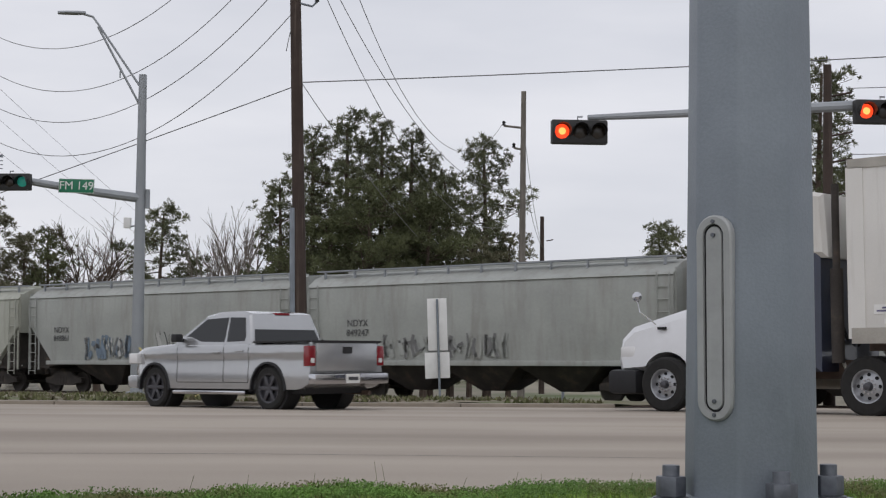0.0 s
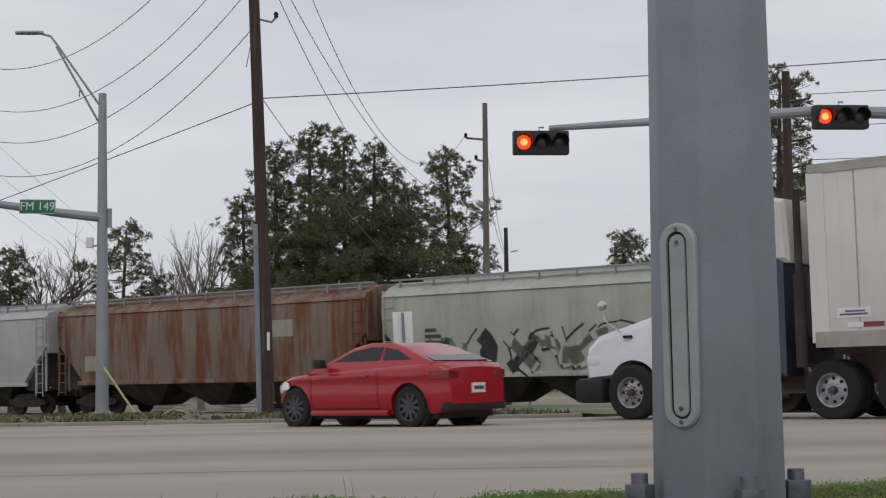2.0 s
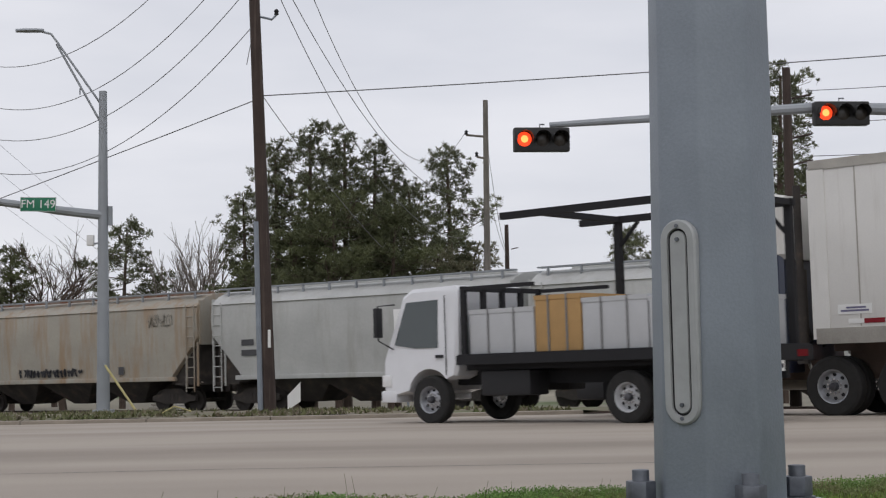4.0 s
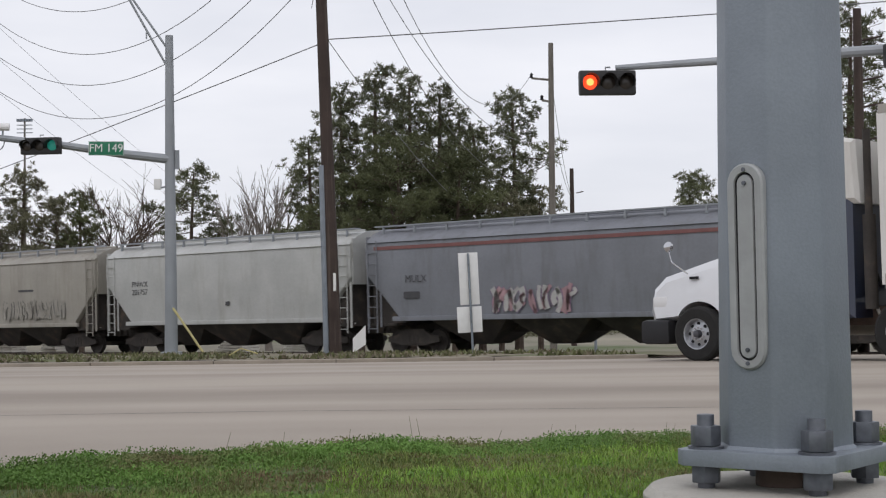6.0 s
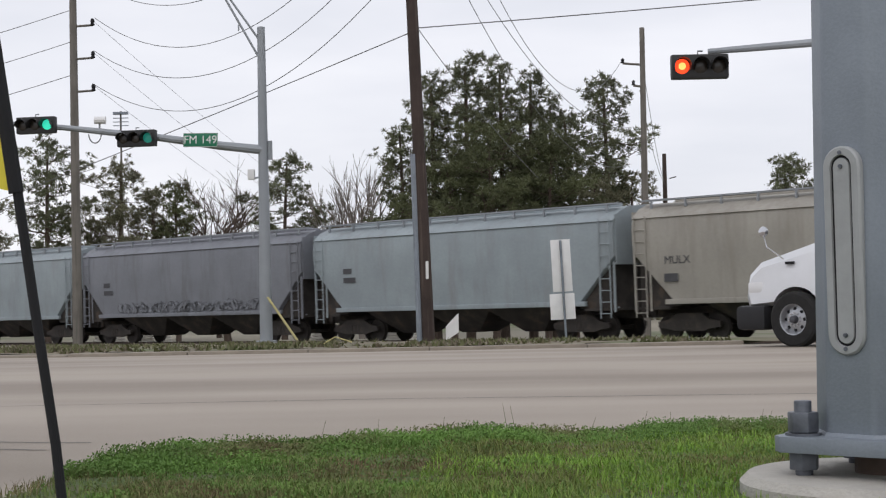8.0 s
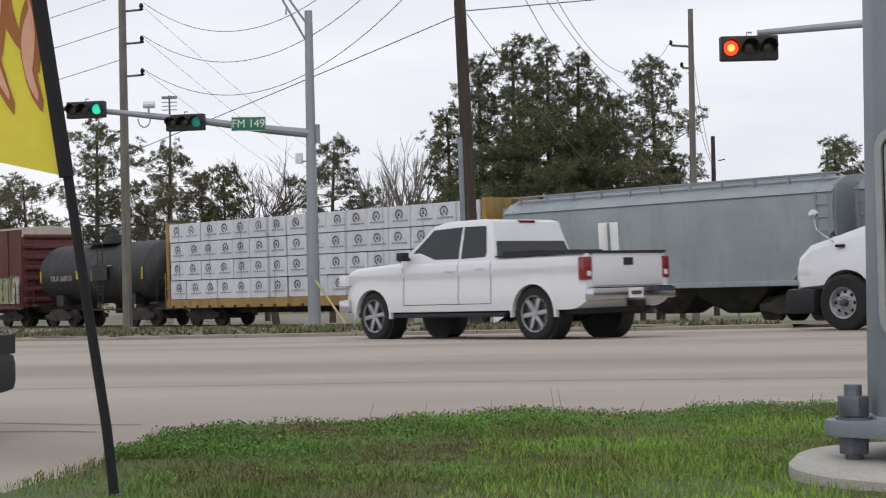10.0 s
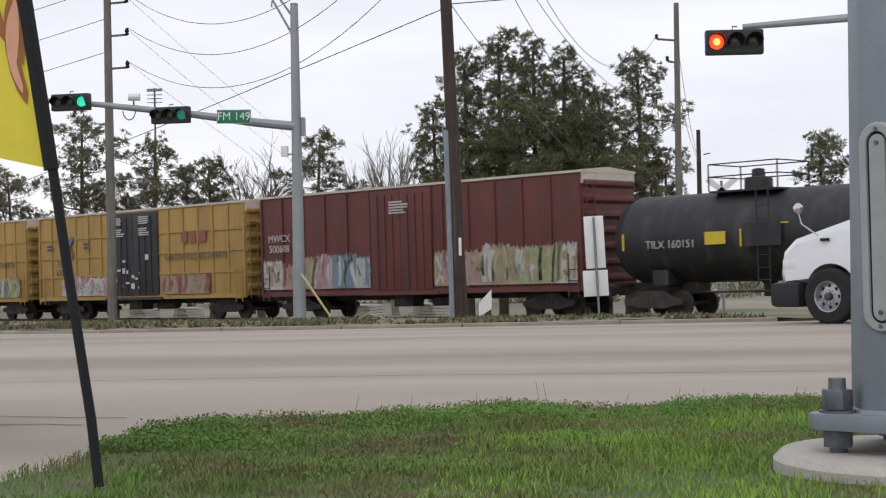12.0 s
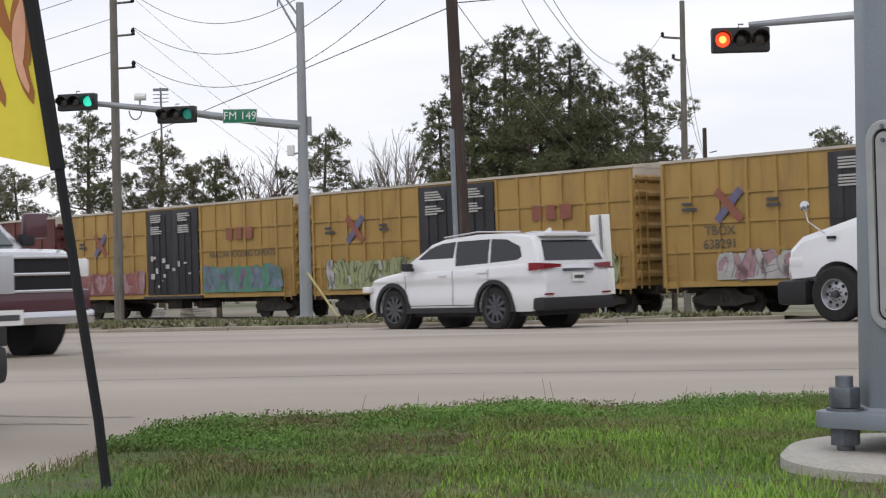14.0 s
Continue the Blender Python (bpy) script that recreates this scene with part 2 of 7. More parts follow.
def road_material():
    m = bpy.data.materials.new("worn_concrete_road")
    m.use_nodes = True
    n, l = m.node_tree.nodes, m.node_tree.links
    b = n["Principled BSDF"]
    b.inputs["Roughness"].default_value = 0.85
    co = n.new("ShaderNodeTexCoord")

    def noise_of(scale, sc, detail=5):
        mp, t = n.new("ShaderNodeMapping"), n.new("ShaderNodeTexNoise")
        mp.inputs["Scale"].default_value = sc
        t.inputs["Scale"].default_value, t.inputs["Detail"].default_value = scale, detail
        l.new(co.outputs["Object"], mp.inputs[0])
        l.new(mp.outputs[0], t.inputs["Vector"])
        return t.outputs["Fac"]
    wear, blot, grit = noise_of(1, (0.06, 0.40, 1), 2.5), noise_of(0.35, (1, 1, 1)), noise_of(60, (1, 1, 1), 3)
    ramp = n.new("ShaderNodeValToRGB")
    e = ramp.color_ramp.elements
    e[0].position, e[0].color = 0.34, (0.258, 0.220, 0.180, 1)
    e[1].position, e[1].color = 0.66, (0.372, 0.324, 0.272, 1)
    mixa = n.new("ShaderNodeMath")
    mixa.operation = "MULTIPLY_ADD"
    mixa.inputs[1].default_value = 0.35
    l.new(blot, mixa.inputs[0])
    sub = n.new("ShaderNodeMath")
    sub.operation = "SUBTRACT"
    sub.inputs[1].default_value = 0.17
    l.new(wear, sub.inputs[0])
    l.new(sub.outputs[0], mixa.inputs[2])
    gm = n.new("ShaderNodeMath")
    gm.operation = "MULTIPLY_ADD"
    gm.inputs[1].default_value = 0.12
    l.new(grit, gm.inputs[0])
    l.new(mixa.outputs[0], gm.inputs[2])
    l.new(gm.outputs[0], ramp.inputs[0])
    l.new(ramp.outputs[0], b.inputs["Base Color"])
    bp = n.new("ShaderNodeBump")
    bp.inputs["Strength"].default_value, bp.inputs["Distance"].default_value = 0.3, 0.01
    l.new(grit, bp.inputs["Height"])
    l.new(bp.outputs[0], b.inputs["Normal"])
    return m


M["road"] = road_material()


# ---- mesh tools ----
class Shape:
    """Collects faces in plain lists; each face carries a material number."""

    def __init__(self):
        self.v, self.f, self.k, self.mi = [], [], [], 0

    def add(self, verts, faces):
        o = len(self.v)
        self.v += [tuple(p) for p in verts]
        self.f += [tuple(i + o for i in f) for f in faces]
        self.k += [self.mi] * len(faces)
        return self

    def box(self, x0, x1, y0, y1, z0, z1, m=None):
        vs = [Vector((x, y, z)) for z in (z0, z1) for y in (y0, y1) for x in (x0, x1)]
        if m is not None:
            vs = [m @ p for p in vs]
        return self.add(vs, [(0, 2, 3, 1), (4, 5, 7, 6), (0, 1, 5, 4), (2, 6, 7, 3), (0, 4, 6, 2), (1, 3, 7, 5)])

    def tube(self, pts, radii, n=8, caps=True, spin=0.0):
        """A round bar through the points, with one radius for all or one for each."""
        pts = [Vector(p) for p in pts]
        if not isinstance(radii, (list, tuple)):
            radii = [radii] * len(pts)
        rings = []
        for i, p in enumerate(pts):
            d = (pts[min(i + 1, len(pts) - 1)] - pts[max(i - 1, 0)]).normalized()
            a = d.cross(Vector((0, 0, 1)) if abs(d.z) < 0.95 else Vector((1, 0, 0))).normalized()
            b = d.cross(a)
            rings.append([p + (a * math.cos(spin + 2 * math.pi * k / n) + b * math.sin(spin + 2 * math.pi * k / n)) * radii[i] for k in range(n)])
        return self.loft(rings, caps)

    def loft(self, rings, caps=True, closed=True):
        n, o = len(rings[0]), []
        vs = [p for r in rings for p in r]
        for i in range(len(rings) - 1):
            for k in range(n if closed else n - 1):
                a, b = i * n + k, i * n + (k + 1) % n
                o.append((a, b, b + n, a + n))
        if caps:
            o.append(tuple(range(n))[::-1])
            o.append(tuple((len(rings) - 1) * n + k for k in range(n)))
        return self.add(vs, o)

    def lathe_y(self, prof, n=24, c=(0, 0, 0), caps=False):
        """A ring profile of (radius, y) turned about the y axis."""
        rings = [[(c[0] + r * math.cos(2 * math.pi * k / n), c[1] + y, c[2] + r * math.sin(2 * math.pi * k / n)) for k in range(n)] for r, y in prof]
        return self.loft(rings, caps)

    def lathe_z(self, prof, n=24, c=(0, 0, 0), caps=False):
        rings = [[(c[0] + r * math.cos(2 * math.pi * k / n), c[1] + r * math.sin(2 * math.pi * k / n), c[2] + z) for k in range(n)] for r, z in prof]
        return self.loft(rings, caps)

    def slab(self, outline, half, bev=0.04, lean=0.0, z0=0.0):
        """A side outline of (x, z) given breadth, with eased edges; lean draws it in above z0."""
        cx = sum(p[0] for p in outline) / len(outline)
        cz = sum(p[1] for p in outline) / len(outline)
        xs, zs = [p[0] for p in outline], [p[1] for p in outline]
        fx, fz = 1 - 2 * bev / (max(xs) - min(xs)), 1 - 2 * bev / (max(zs) - min(zs))

        def ring(sgn, inner):
            out = []
            for x, z in outline:
                w = half - max(0, z - z0) * lean
                out.append((cx + (x - cx) * fx, sgn * w, cz + (z - cz) * fz) if inner else (x, sgn * (w - bev), z))
            return out
        return self.loft([ring(-1, True), ring(-1, False), ring(1, False), ring(1, True)])

    def mesh(self, name, mats, smooth=True, bevel=0.0):
        me = bpy.data.meshes.new(name)
        me.from_pydata(self.v, [], self.f)
        for m in mats:
            me.materials.append(M[m])
        if len(mats) > 1:
            me.polygons.foreach_set("material_index", self.k)
        bm = bmesh.new()
        bm.from_mesh(me)
        bmesh.ops.recalc_face_normals(bm, faces=bm.faces)
        if bevel:
            bmesh.ops.remove_doubles(bm, verts=bm.verts, dist=0.0002)
            es = [e for e in bm.edges if len(e.link_faces) == 2 and e.calc_face_angle(0) > 0.6]
            bmesh.ops.bevel(bm, geom=es, offset=bevel, segments=2, profile=0.6, affect="EDGES", clamp_overlap=True)
        for e in bm.edges:
            e.smooth = len(e.link_faces) == 2 and e.calc_face_angle(0) < 0.6
        for f in bm.faces:
            f.smooth = smooth
        bm.to_mesh(me)
        bm.free()
        return me


def part(name, shape, mats, parent, label="", bevel=0.0, smooth=True, at=None):
    mats = [mats] if isinstance(mats, str) else mats
    me = shape if isinstance(shape, bpy.types.Mesh) else shape.mesh(name, mats, smooth, bevel)
    ob = new(name, me)
    ob.parent = parent
    if at is not None:
        ob.matrix_basis = at
    if label:
        ob["label"] = label
    return ob


def thing(name, m, label, category, group="", kind=""):
    ob = new(name)
    ob.empty_display_size = 0.2
    ob.matrix_basis = m
    return tagged(ob, label, category, group, kind)


def solid(name, shape, mats, label, category, kind="", bevel=0.0, group="", at=None):
    ob = new(name, shape.mesh(name, [mats] if isinstance(mats, str) else mats, True, bevel))
    if at is not None:
        ob.matrix_basis = at
    return tagged(ob, label, category, group, kind)


def lettering(name, text, size, m, material, parent, label=""):
    """Flat letters in the built-in font, as a mesh under parent; m sets the text's plane."""
    cu = bpy.data.curves.new(name, "FONT")
    cu.body, cu.size, cu.extrude, cu.align_x, cu.align_y = text, size, 0.002, "CENTER", "CENTER"
    tmp = bpy.data.objects.new(name, cu)
    scene.collection.objects.link(tmp)
    bpy.context.view_layer.update()
    me = bpy.data.meshes.new_from_object(tmp.evaluated_get(bpy.context.evaluated_depsgraph_get()))
    bpy.data.objects.remove(tmp)
    me.materials.clear()
    me.materials.append(M[material])
    return part(name, me, material, parent, label, at=m)


# ---- the lie of the land: everything falls gently away from the camera ----
TRACK_YAW = -39.0
TD = Vector((math.cos(radians(39)), -math.sin(radians(39)), 0))
TN = Vector((math.sin(radians(39)), math.cos(radians(39)), 0))
TP = Vector((0, 52, 0)) + TN * 1.55        # a point on the track's middle line


def plane(x, y):
    return 0.16 - 0.0262 * max(-6.0, min(95.0, y))


def smooth(a, b, x):
    t = max(0.0, min(1.0, (x - a) / (b - a)))
    return t * t * (3 - 2 * t)


def rail_z(s):
    """Height of the rail's top, s metres along the track from TP."""
    return -0.21 - 0.0207 * (TP.y + TD.y * s - 1.2)


def ground_z(x, y):
    d = (Vector((x, y, 0)) - TP).dot(TN)
    g = plane(x, y)
    g -= 0.25 * smooth(-9, -4, d)
    g += (noise.noise(Vector((x * 0.15, y * 0.15, 0))) * 0.05) * smooth(31, 36, y)
    return g


# ---- ground, road and verges ----
def sheet(name, xs, ys, zf, material, label, category):
    sh = Shape()
    vs = [(x, y, zf(x, y)) for y in ys for x in xs]
    n = len(xs)
    sh.add(vs, [(j * n + i, j * n + i + 1, (j + 1) * n + i + 1, (j + 1) * n + i) for j in range(len(ys) - 1) for i in range(n - 1)])
    return solid(name, sh, material, label, category, "structure")


def steps(a, b, d):
    return [a + (b - a) * i / round((b - a) / d) for i in range(round((b - a) / d) + 1)]


FARX = [-2500, -900, -400, -200] + steps(-120, 120, 4) + [200, 400, 900, 2500]
sheet("ground", FARX, [-1500, -400, -120, -40, -6] + steps(0, 110, 2.5) + [140, 220, 400, 900, 2500],
      lambda x, y: ground_z(x, y) - 0.06, "far", "dry grass and bare earth running out to the trees", "ground")


def strip(name, edge_a, edge_b, zf, material, label, category, nu=40):
    """A strip of surface between two edges given as lists of corners of equal length."""
    sh = Shape()
    for i in range(len(edge_a) - 1):
        a0, a1, b0, b1 = (Vector(p) for p in (edge_a[i], edge_a[i + 1], edge_b[i], edge_b[i + 1]))
        vs, fs = [], []
        for r in range(13):
            for c in range(nu + 1):
                p = (a0.lerp(a1, c / nu)).lerp(b0.lerp(b1, c / nu), r / 12)
                vs.append((p.x, p.y, zf(p.x, p.y)))
        for r in range(12):
            for c in range(nu):
                o = r * (nu + 1) + c
                fs.append((o, o + 1, o + nu + 2, o + nu + 1))
        sh.add(vs, fs)
    return solid(name, sh, material, label, category, "structure")


# paved junction from the grass corner to the verge along the track
FAR_EDGE = [(-75, 86), (-30, 47), (-12.5, 32.0), (-9.5, 31.0), (-2, 31.2), (4.5, 31.8), (9, 33.5), (26, 21), (60, -6)]
strip("road", [(-75, -6), (-30, -6), (-12.5, -6), (-9.5, -6), (-2, -6), (4.5, -6), (9, -6), (26, -6), (60, -7)], FAR_EDGE, lambda x, y: plane(x, y),
      "road", "broad worn concrete junction with faint wheel marks", "road")

# cracks in the slab by the corner
for k, pts in enumerate(([(-4.2, 7.2), (-3.0, 7.05), (-2.2, 6.75), (-1.9, 6.7)], [(-2.6, 6.4), (-2.2, 6.38), (-2.0, 6.30)], [(-6.5, 10.6), (-4.0, 10.2), (-1.0, 10.4), (2.5, 10.1)])):
    sh = Shape()
    vs = []
    fine = []
    for (xa, ya), (xb, yb) in zip(pts[:-1], pts[1:]):
        fine += [(xa + (xb - xa) * q / 6, ya + (yb - ya) * q / 6 + 0.03 * noise.noise(Vector((xa * 9 + q, k, 0)))) for q in range(6)]
    n_f = len(fine)
    vs = [(x, y - 0.008, plane(x, y) + 0.003) for x, y in fine] + [(x, y + 0.010, plane(x, y) + 0.003) for x, y in fine]
    sh.add(vs, [(q, q + 1, n_f + q + 1, n_f + q) for q in range(n_f - 1)])
    solid("road_crack", sh, "tar", "thin dark crack across the concrete road", "crack", "structure")

# the verge beyond: kerb, dry grass and dirt up to the ballast
VERGE_IN = FAR_EDGE[1:7]
VERGE_OUT = [tuple((TP + TD * s - TN * 3.2).xy) for s in (-52, -26, -17, -8, 2, 6)]
strip("verge", [(x, y + 0.3, 0) for x, y in VERGE_IN], [(x, y, 0) for x, y in VERGE_OUT], lambda x, y: ground_z(x, y) + 0.07 + 0.05 * noise.noise(Vector((x, y, 3))), "dirt",
      "patchy dry grass and dirt beside the railway", "verge")
kerb = thing("kerb", pose(0, 0, 0), "low worn concrete kerb along the verge", "kerb", kind="structure")
for (xa, ya), (xb, yb) in zip(VERGE_IN[:-2], VERGE_IN[1:-1]):
    n_k = max(1, round(math.hypot(xb - xa, yb - ya) / 3.0))
    for i in range(n_k):
        p, q = Vector((xa, ya, 0)).lerp(Vector((xb, yb, 0)), i / n_k), Vector((xa, ya, 0)).lerp(Vector((xb, yb, 0)), (i + 0.994) / n_k)
        ang, ln = math.atan2(q.y - p.y, q.x - p.x), (q - p).length
        sh = Shape().box(0, ln, 0, 0.3, -0.1, 0.07)
        part("kerb_stone", sh, "kerb", kerb, bevel=0.02, at=pose(p.x, p.y, plane(*p.xy), 0, 0, math.degrees(ang)))

# track: ballast bed, sleepers and two rails
bal = Shape()
S0, S1 = -70, 45
rows_b = []
for s in steps(S0, S1, 2.5):
    c = TP + TD * s
    z = rail_z(s)
    rows_b.append([(*(c + TN * o).xy, z + h) for o, h in ((-3.3, -0.45), (-1.9, -0.20), (1.9, -0.20), (3.3, -0.45))])
bal.loft(rows_b, False, False)
solid("ballast_bed", bal, "ballast", "grey stone ballast under the rails", "ballast", "structure")
rails = thing("railway_track", pose(0, 0, 0), "single railway track on tarred sleepers", "railway", kind="structure")
for o in (-0.75, 0.75):
    sh = Shape()
    a, b = TP + TD * S0 + TN * o, TP + TD * S1 + TN * o
    ring = lambda p, s: [tuple(Vector((*p.xy, rail_z(s))) + TN * w + Vector((0, 0, h))) for w, h in
                         ((-0.035, 0), (0.035, 0), (0.035, -0.04), (0.012, -0.05), (0.012, -0.13), (0.07, -0.15), (-0.07, -0.15), (-0.012, -0.13), (-0.012, -0.05), (-0.035, -0.04))]
    sh.loft([ring(a, S0), ring(b, S1)])
    part("rail", sh, "rail", rails)
sl_me = Shape().box(-0.12, 0.12, -1.3, 1.3, -0.31, -0.15).mesh("sleeper", ["sleeper"])
for i in range(150):
    s = -48 + i * 0.56
    c = TP + TD * s
    part("sleeper", sl_me, "sleeper", rails, at=pose(c.x, c.y, rail_z(s), 0, 0, TRACK_YAW))


sh, rv = Shape(), random.Random(12)
for k in range(9000):
    i_v = rv.randrange(1, 5)
    f, g_ = rv.random(), rv.random() ** 1.5
    pa = Vector((*VERGE_IN[i_v - 1], 0)).lerp(Vector((*VERGE_IN[i_v], 0)), f)
    pb = Vector((*VERGE_OUT[i_v - 1], 0)).lerp(Vector((*VERGE_OUT[i_v], 0)), f)
    p = pa.lerp(pb, 0.03 + 0.6 * g_)
    if noise.noise(Vector((p.x * 0.4, p.y * 0.4, 2))) + 0.4 * noise.noise(Vector((p.x * 1.5, p.y * 1.5, 7))) < -0.12:
        continue
    z, h, a_ = ground_z(p.x, p.y) + 0.05, rv.uniform(0.04, 0.15), rv.uniform(0, 6.28)
    w_ = rv.uniform(0.03, 0.08)
    sh.mi = 0 if rv.random() < 0.45 else 1
    sh.add([(p.x - w_ * math.cos(a_), p.y - w_ * math.sin(a_), z), (p.x + w_ * math.cos(a_), p.y + w_ * math.sin(a_), z), (p.x + rv.uniform(-0.1, 0.1), p.y + rv.uniform(-0.1, 0.1), z + h)], [(0, 1, 2)])
solid("verge_grass", sh, ["dirt", "verge_g"], "thin dry and green grass tufts on the verge", "grass", "stuff")


# stacks of pale weathered boards beyond the rails
def board_stack(x, y, width, seed):
    rnd = random.Random(seed)
    ob = thing("board_stack", pose(x, y, ground_z(x, y) - 0.08, 0, 0, TRACK_YAW + rnd.uniform(-8, 8)), "stack of pale weathered boards lying beyond the track", "board stack", "board stacks")
    for k in range(7):
        w = width * (1 - 0.34 * max(0, k - 2) / 4) / 2 + rnd.uniform(-0.05, 0.05)
        o = rnd.uniform(-0.04, 0.04)
        part("board", Shape().box(o - w, o + w, -0.55 + rnd.uniform(-0.04, 0.04), 0.55, k * 0.125, k * 0.125 + 0.10), "pale_board", ob, bevel=0.012)


for i_s, (x_s, y_s, w_s) in enumerate(((-8.84, 68.88, 1.7), (-5.57, 66.23, 1.8), (-22.09, 79.60, 1.5), (-19.04, 77.13, 1.5), (9.6, 51.0, 1.9))):
    board_stack(x_s, y_s, w_s, i_s)

# ---- near corner: grass bank, foundation and traffic pole ----
PX, PY = 0.985, 4.28          # the pole's middle
CORNER = [(-1.66, 2.2), (-1.66, 3.6), (-1.65, 4.4), (-1.57, 5.15), (-1.42, 5.8), (-1.12, 6.22), (-0.70, 6.5), (0.0, 6.68), (1.1, 6.9), (2.4, 7.0), (3.4, 6.5), (4.2, 5.2), (4.8, 3.2)]


def bank_z(x, y, e):
    """Height of the grass bank; e is the distance in from its edge."""
    return plane(x, y) + 0.005 + 0.004 * smooth(0, 0.4, e) + 0.003 * noise.noise(Vector((x * 2.5, y * 2.5, 0)))


sh, n_c = Shape(), len(CORNER)
fine_c = []
for i in range(n_c - 1):
    for k in range(8):
        fine_c.append(Vector((*CORNER[i], 0)).lerp(Vector((*CORNER[i + 1], 0)), k / 8))
rings = []
for k in range(15):
    f = (k / 14) ** 1.3
    ring = []
    for p in fine_c:
        q = p.lerp(Vector((max(p.x, 0.3) if p.x < 0.3 else p.x, 0.2, 0)), f * 0.98)
        e = (q - p).length
        ring.append((q.x, q.y, bank_z(q.x, q.y, e) if k else plane(q.x, q.y) - 0.02))
    rings.append(ring)
sh.loft(rings, False, False)
solid("grass_bank", sh, "soil", "earth bank under rough grass at the corner", "grass bank", "structure")


def edge_in(x, y):
    """Roughly how far a place lies inside the bank's edge."""
    p = Vector((x, y, 0))
    best = 9.0
    for a, b in zip(CORNER[:-1], CORNER[1:]):
        a, b = Vector((*a, 0)), Vector((*b, 0))
        t = max(0, min(1, (p - a).dot(b - a) / (b - a).length_squared))
        q = a + (b - a) * t
        side = (b - a).cross(p - a).z
        d = (p - q).length
        if d < abs(best):
            best = d if side < 0 else -d
    return best


rng = random.Random(4)


def blades(name, count, label, material, h0, h1, zone, w=0.006, wide=False, edge_most=9.0):
    sh = Shape()
    made = 0
    while made < count:
        x, y = rng.uniform(*zone[0]), rng.uniform(*zone[1])
        e = edge_in(x, y)
        if e < 0.0 or e > edge_most * rng.random() + 0.05 or math.hypot(x - PX, y - PY) < 0.42 or (x < -1.25 and y < 5.0 and rng.random() < 0.8):
            continue
        clump = noise.noise(Vector((x * 1.7, y * 1.7, 5))) + noise.noise(Vector((x * 5, y * 5, 9))) * 0.6
        if rng.random() > 0.62 + 0.5 * clump:
            continue
        made += 1
        h = rng.uniform(h0, h1) * (0.8 + 0.55 * clump)
        a = rng.uniform(0, 6.28)
        lean = rng.uniform(0.1, 0.75) * h
        z = bank_z(x, y, e) - 0.01
        ca, sa = math.cos(a), math.sin(a)
        if wide:                       # three small round leaves on a stalk
            for k in range(4):
                b = a + k * 1.7
                c = Vector((x + math.cos(b) * lean * 0.5, y + math.sin(b) * lean * 0.5, z + h * rng.uniform(0.45, 1.05)))
                r = rng.uniform(0.0028, 0.0060)
                u = Vector((rng.gauss(0, 1), rng.gauss(0, 1), rng.gauss(0, 1))).normalized()
                v = u.orthogonal().normalized()
                sh.add([c + (u * math.cos(q) + v * 0.75 * math.sin(q)) * r for q in (0, 1.05, 2.1, 3.15, 4.2, 5.25)], [(0, 1, 2, 3, 4, 5)])
            sh.add([(x - 0.0015, y, z), (x + 0.0015, y, z), (x + ca * lean * 0.3, y + sa * lean * 0.3, z + h)], [(0, 1, 2)])
            continue
        ww = w * rng.uniform(0.6, 1.3)
        sh.add([(x - sa * ww / 2, y + ca * ww / 2, z), (x + sa * ww / 2, y - ca * ww / 2, z),
                (x + ca * lean * 0.4 + sa * ww * 0.4, y + sa * lean * 0.4 - ca * ww * 0.4, z + h * 0.62), (x + ca * lean * 0.4 - sa * ww * 0.4, y + sa * lean * 0.4 + ca * ww * 0.4, z + h * 0.62),
                (x + ca * lean, y + sa * lean, z + h)], [(0, 1, 2, 3), (3, 2, 4)])
    ob = new(name, bpy.data.meshes.new(name))
    ob.data.from_pydata(sh.v, [], sh.f)
    ob.data.materials.append(M[material])
    return tagged(ob, label, name.replace("_", " "), kind="stuff")


blades("grass", 65000, "fine bright green grass on the corner bank", "grass", 0.022, 0.058, ((-0.35, 2.6), (3.2, 7.05)), 0.0032)
blades("dark_grass", 60000, "short dull green grass at the bank's corner", "grass_dull", 0.018, 0.050, ((-1.7, 0.15), (3.2, 7.05)), 0.0032)
blades("dry_grass", 9000, "dry straw-coloured blades among the grass", "straw", 0.02, 0.050, ((-1.75, 2.6), (3.2, 7.05)), 0.003)
blades("clover", 9000, "low leafy clover among the grass", "weed", 0.015, 0.040, ((-1.75, 1.2), (4.2, 7.05)), wide=True)
blades("clover_edge", 17000, "bushy clover along the bank's edge", "weed", 0.02, 0.082, ((-1.70, 2.5), (5.0, 7.02)), wide=True, edge_most=0.55)
sh = Shape()
for k in range(40):                    # thin seed stalks standing over the edge
    x = rng.uniform(-1.2, 2.2)
    y = rng.uniform(6.3, 6.95)
    if edge_in(x, y) > 0.02:
        z = bank_z(x, y, 0.3)
        sh.tube([(x, y, z), (x + rng.uniform(-0.03, 0.03), y, z + rng.uniform(0.07, 0.15))], [0.0012, 0.0007], 4)
solid("seed_stalks", sh, "verge_g", "thin dry seed stalks over the grass", "grass", "stuff")

FZ = 0.111                             # top of the foundation
pole_f = solid("pole_foundation", Shape().lathe_z([(0.0, -0.5), (0.40, -0.5), (0.40, -0.022), (0.378, 0.0), (0.0, 0.002)], 48), "concrete",
               "round weathered concrete pole foundation in the grass", "foundation", at=pose(PX, PY, FZ))
sig = thing("traffic_signal_pole", pose(PX, PY, FZ), "thick galvanised octagonal traffic signal pole on anchor bolts", "signal pole")
# facets stand at -9 + 45 k degrees from the way to the camera
toward = math.atan2(-PY, -PX)


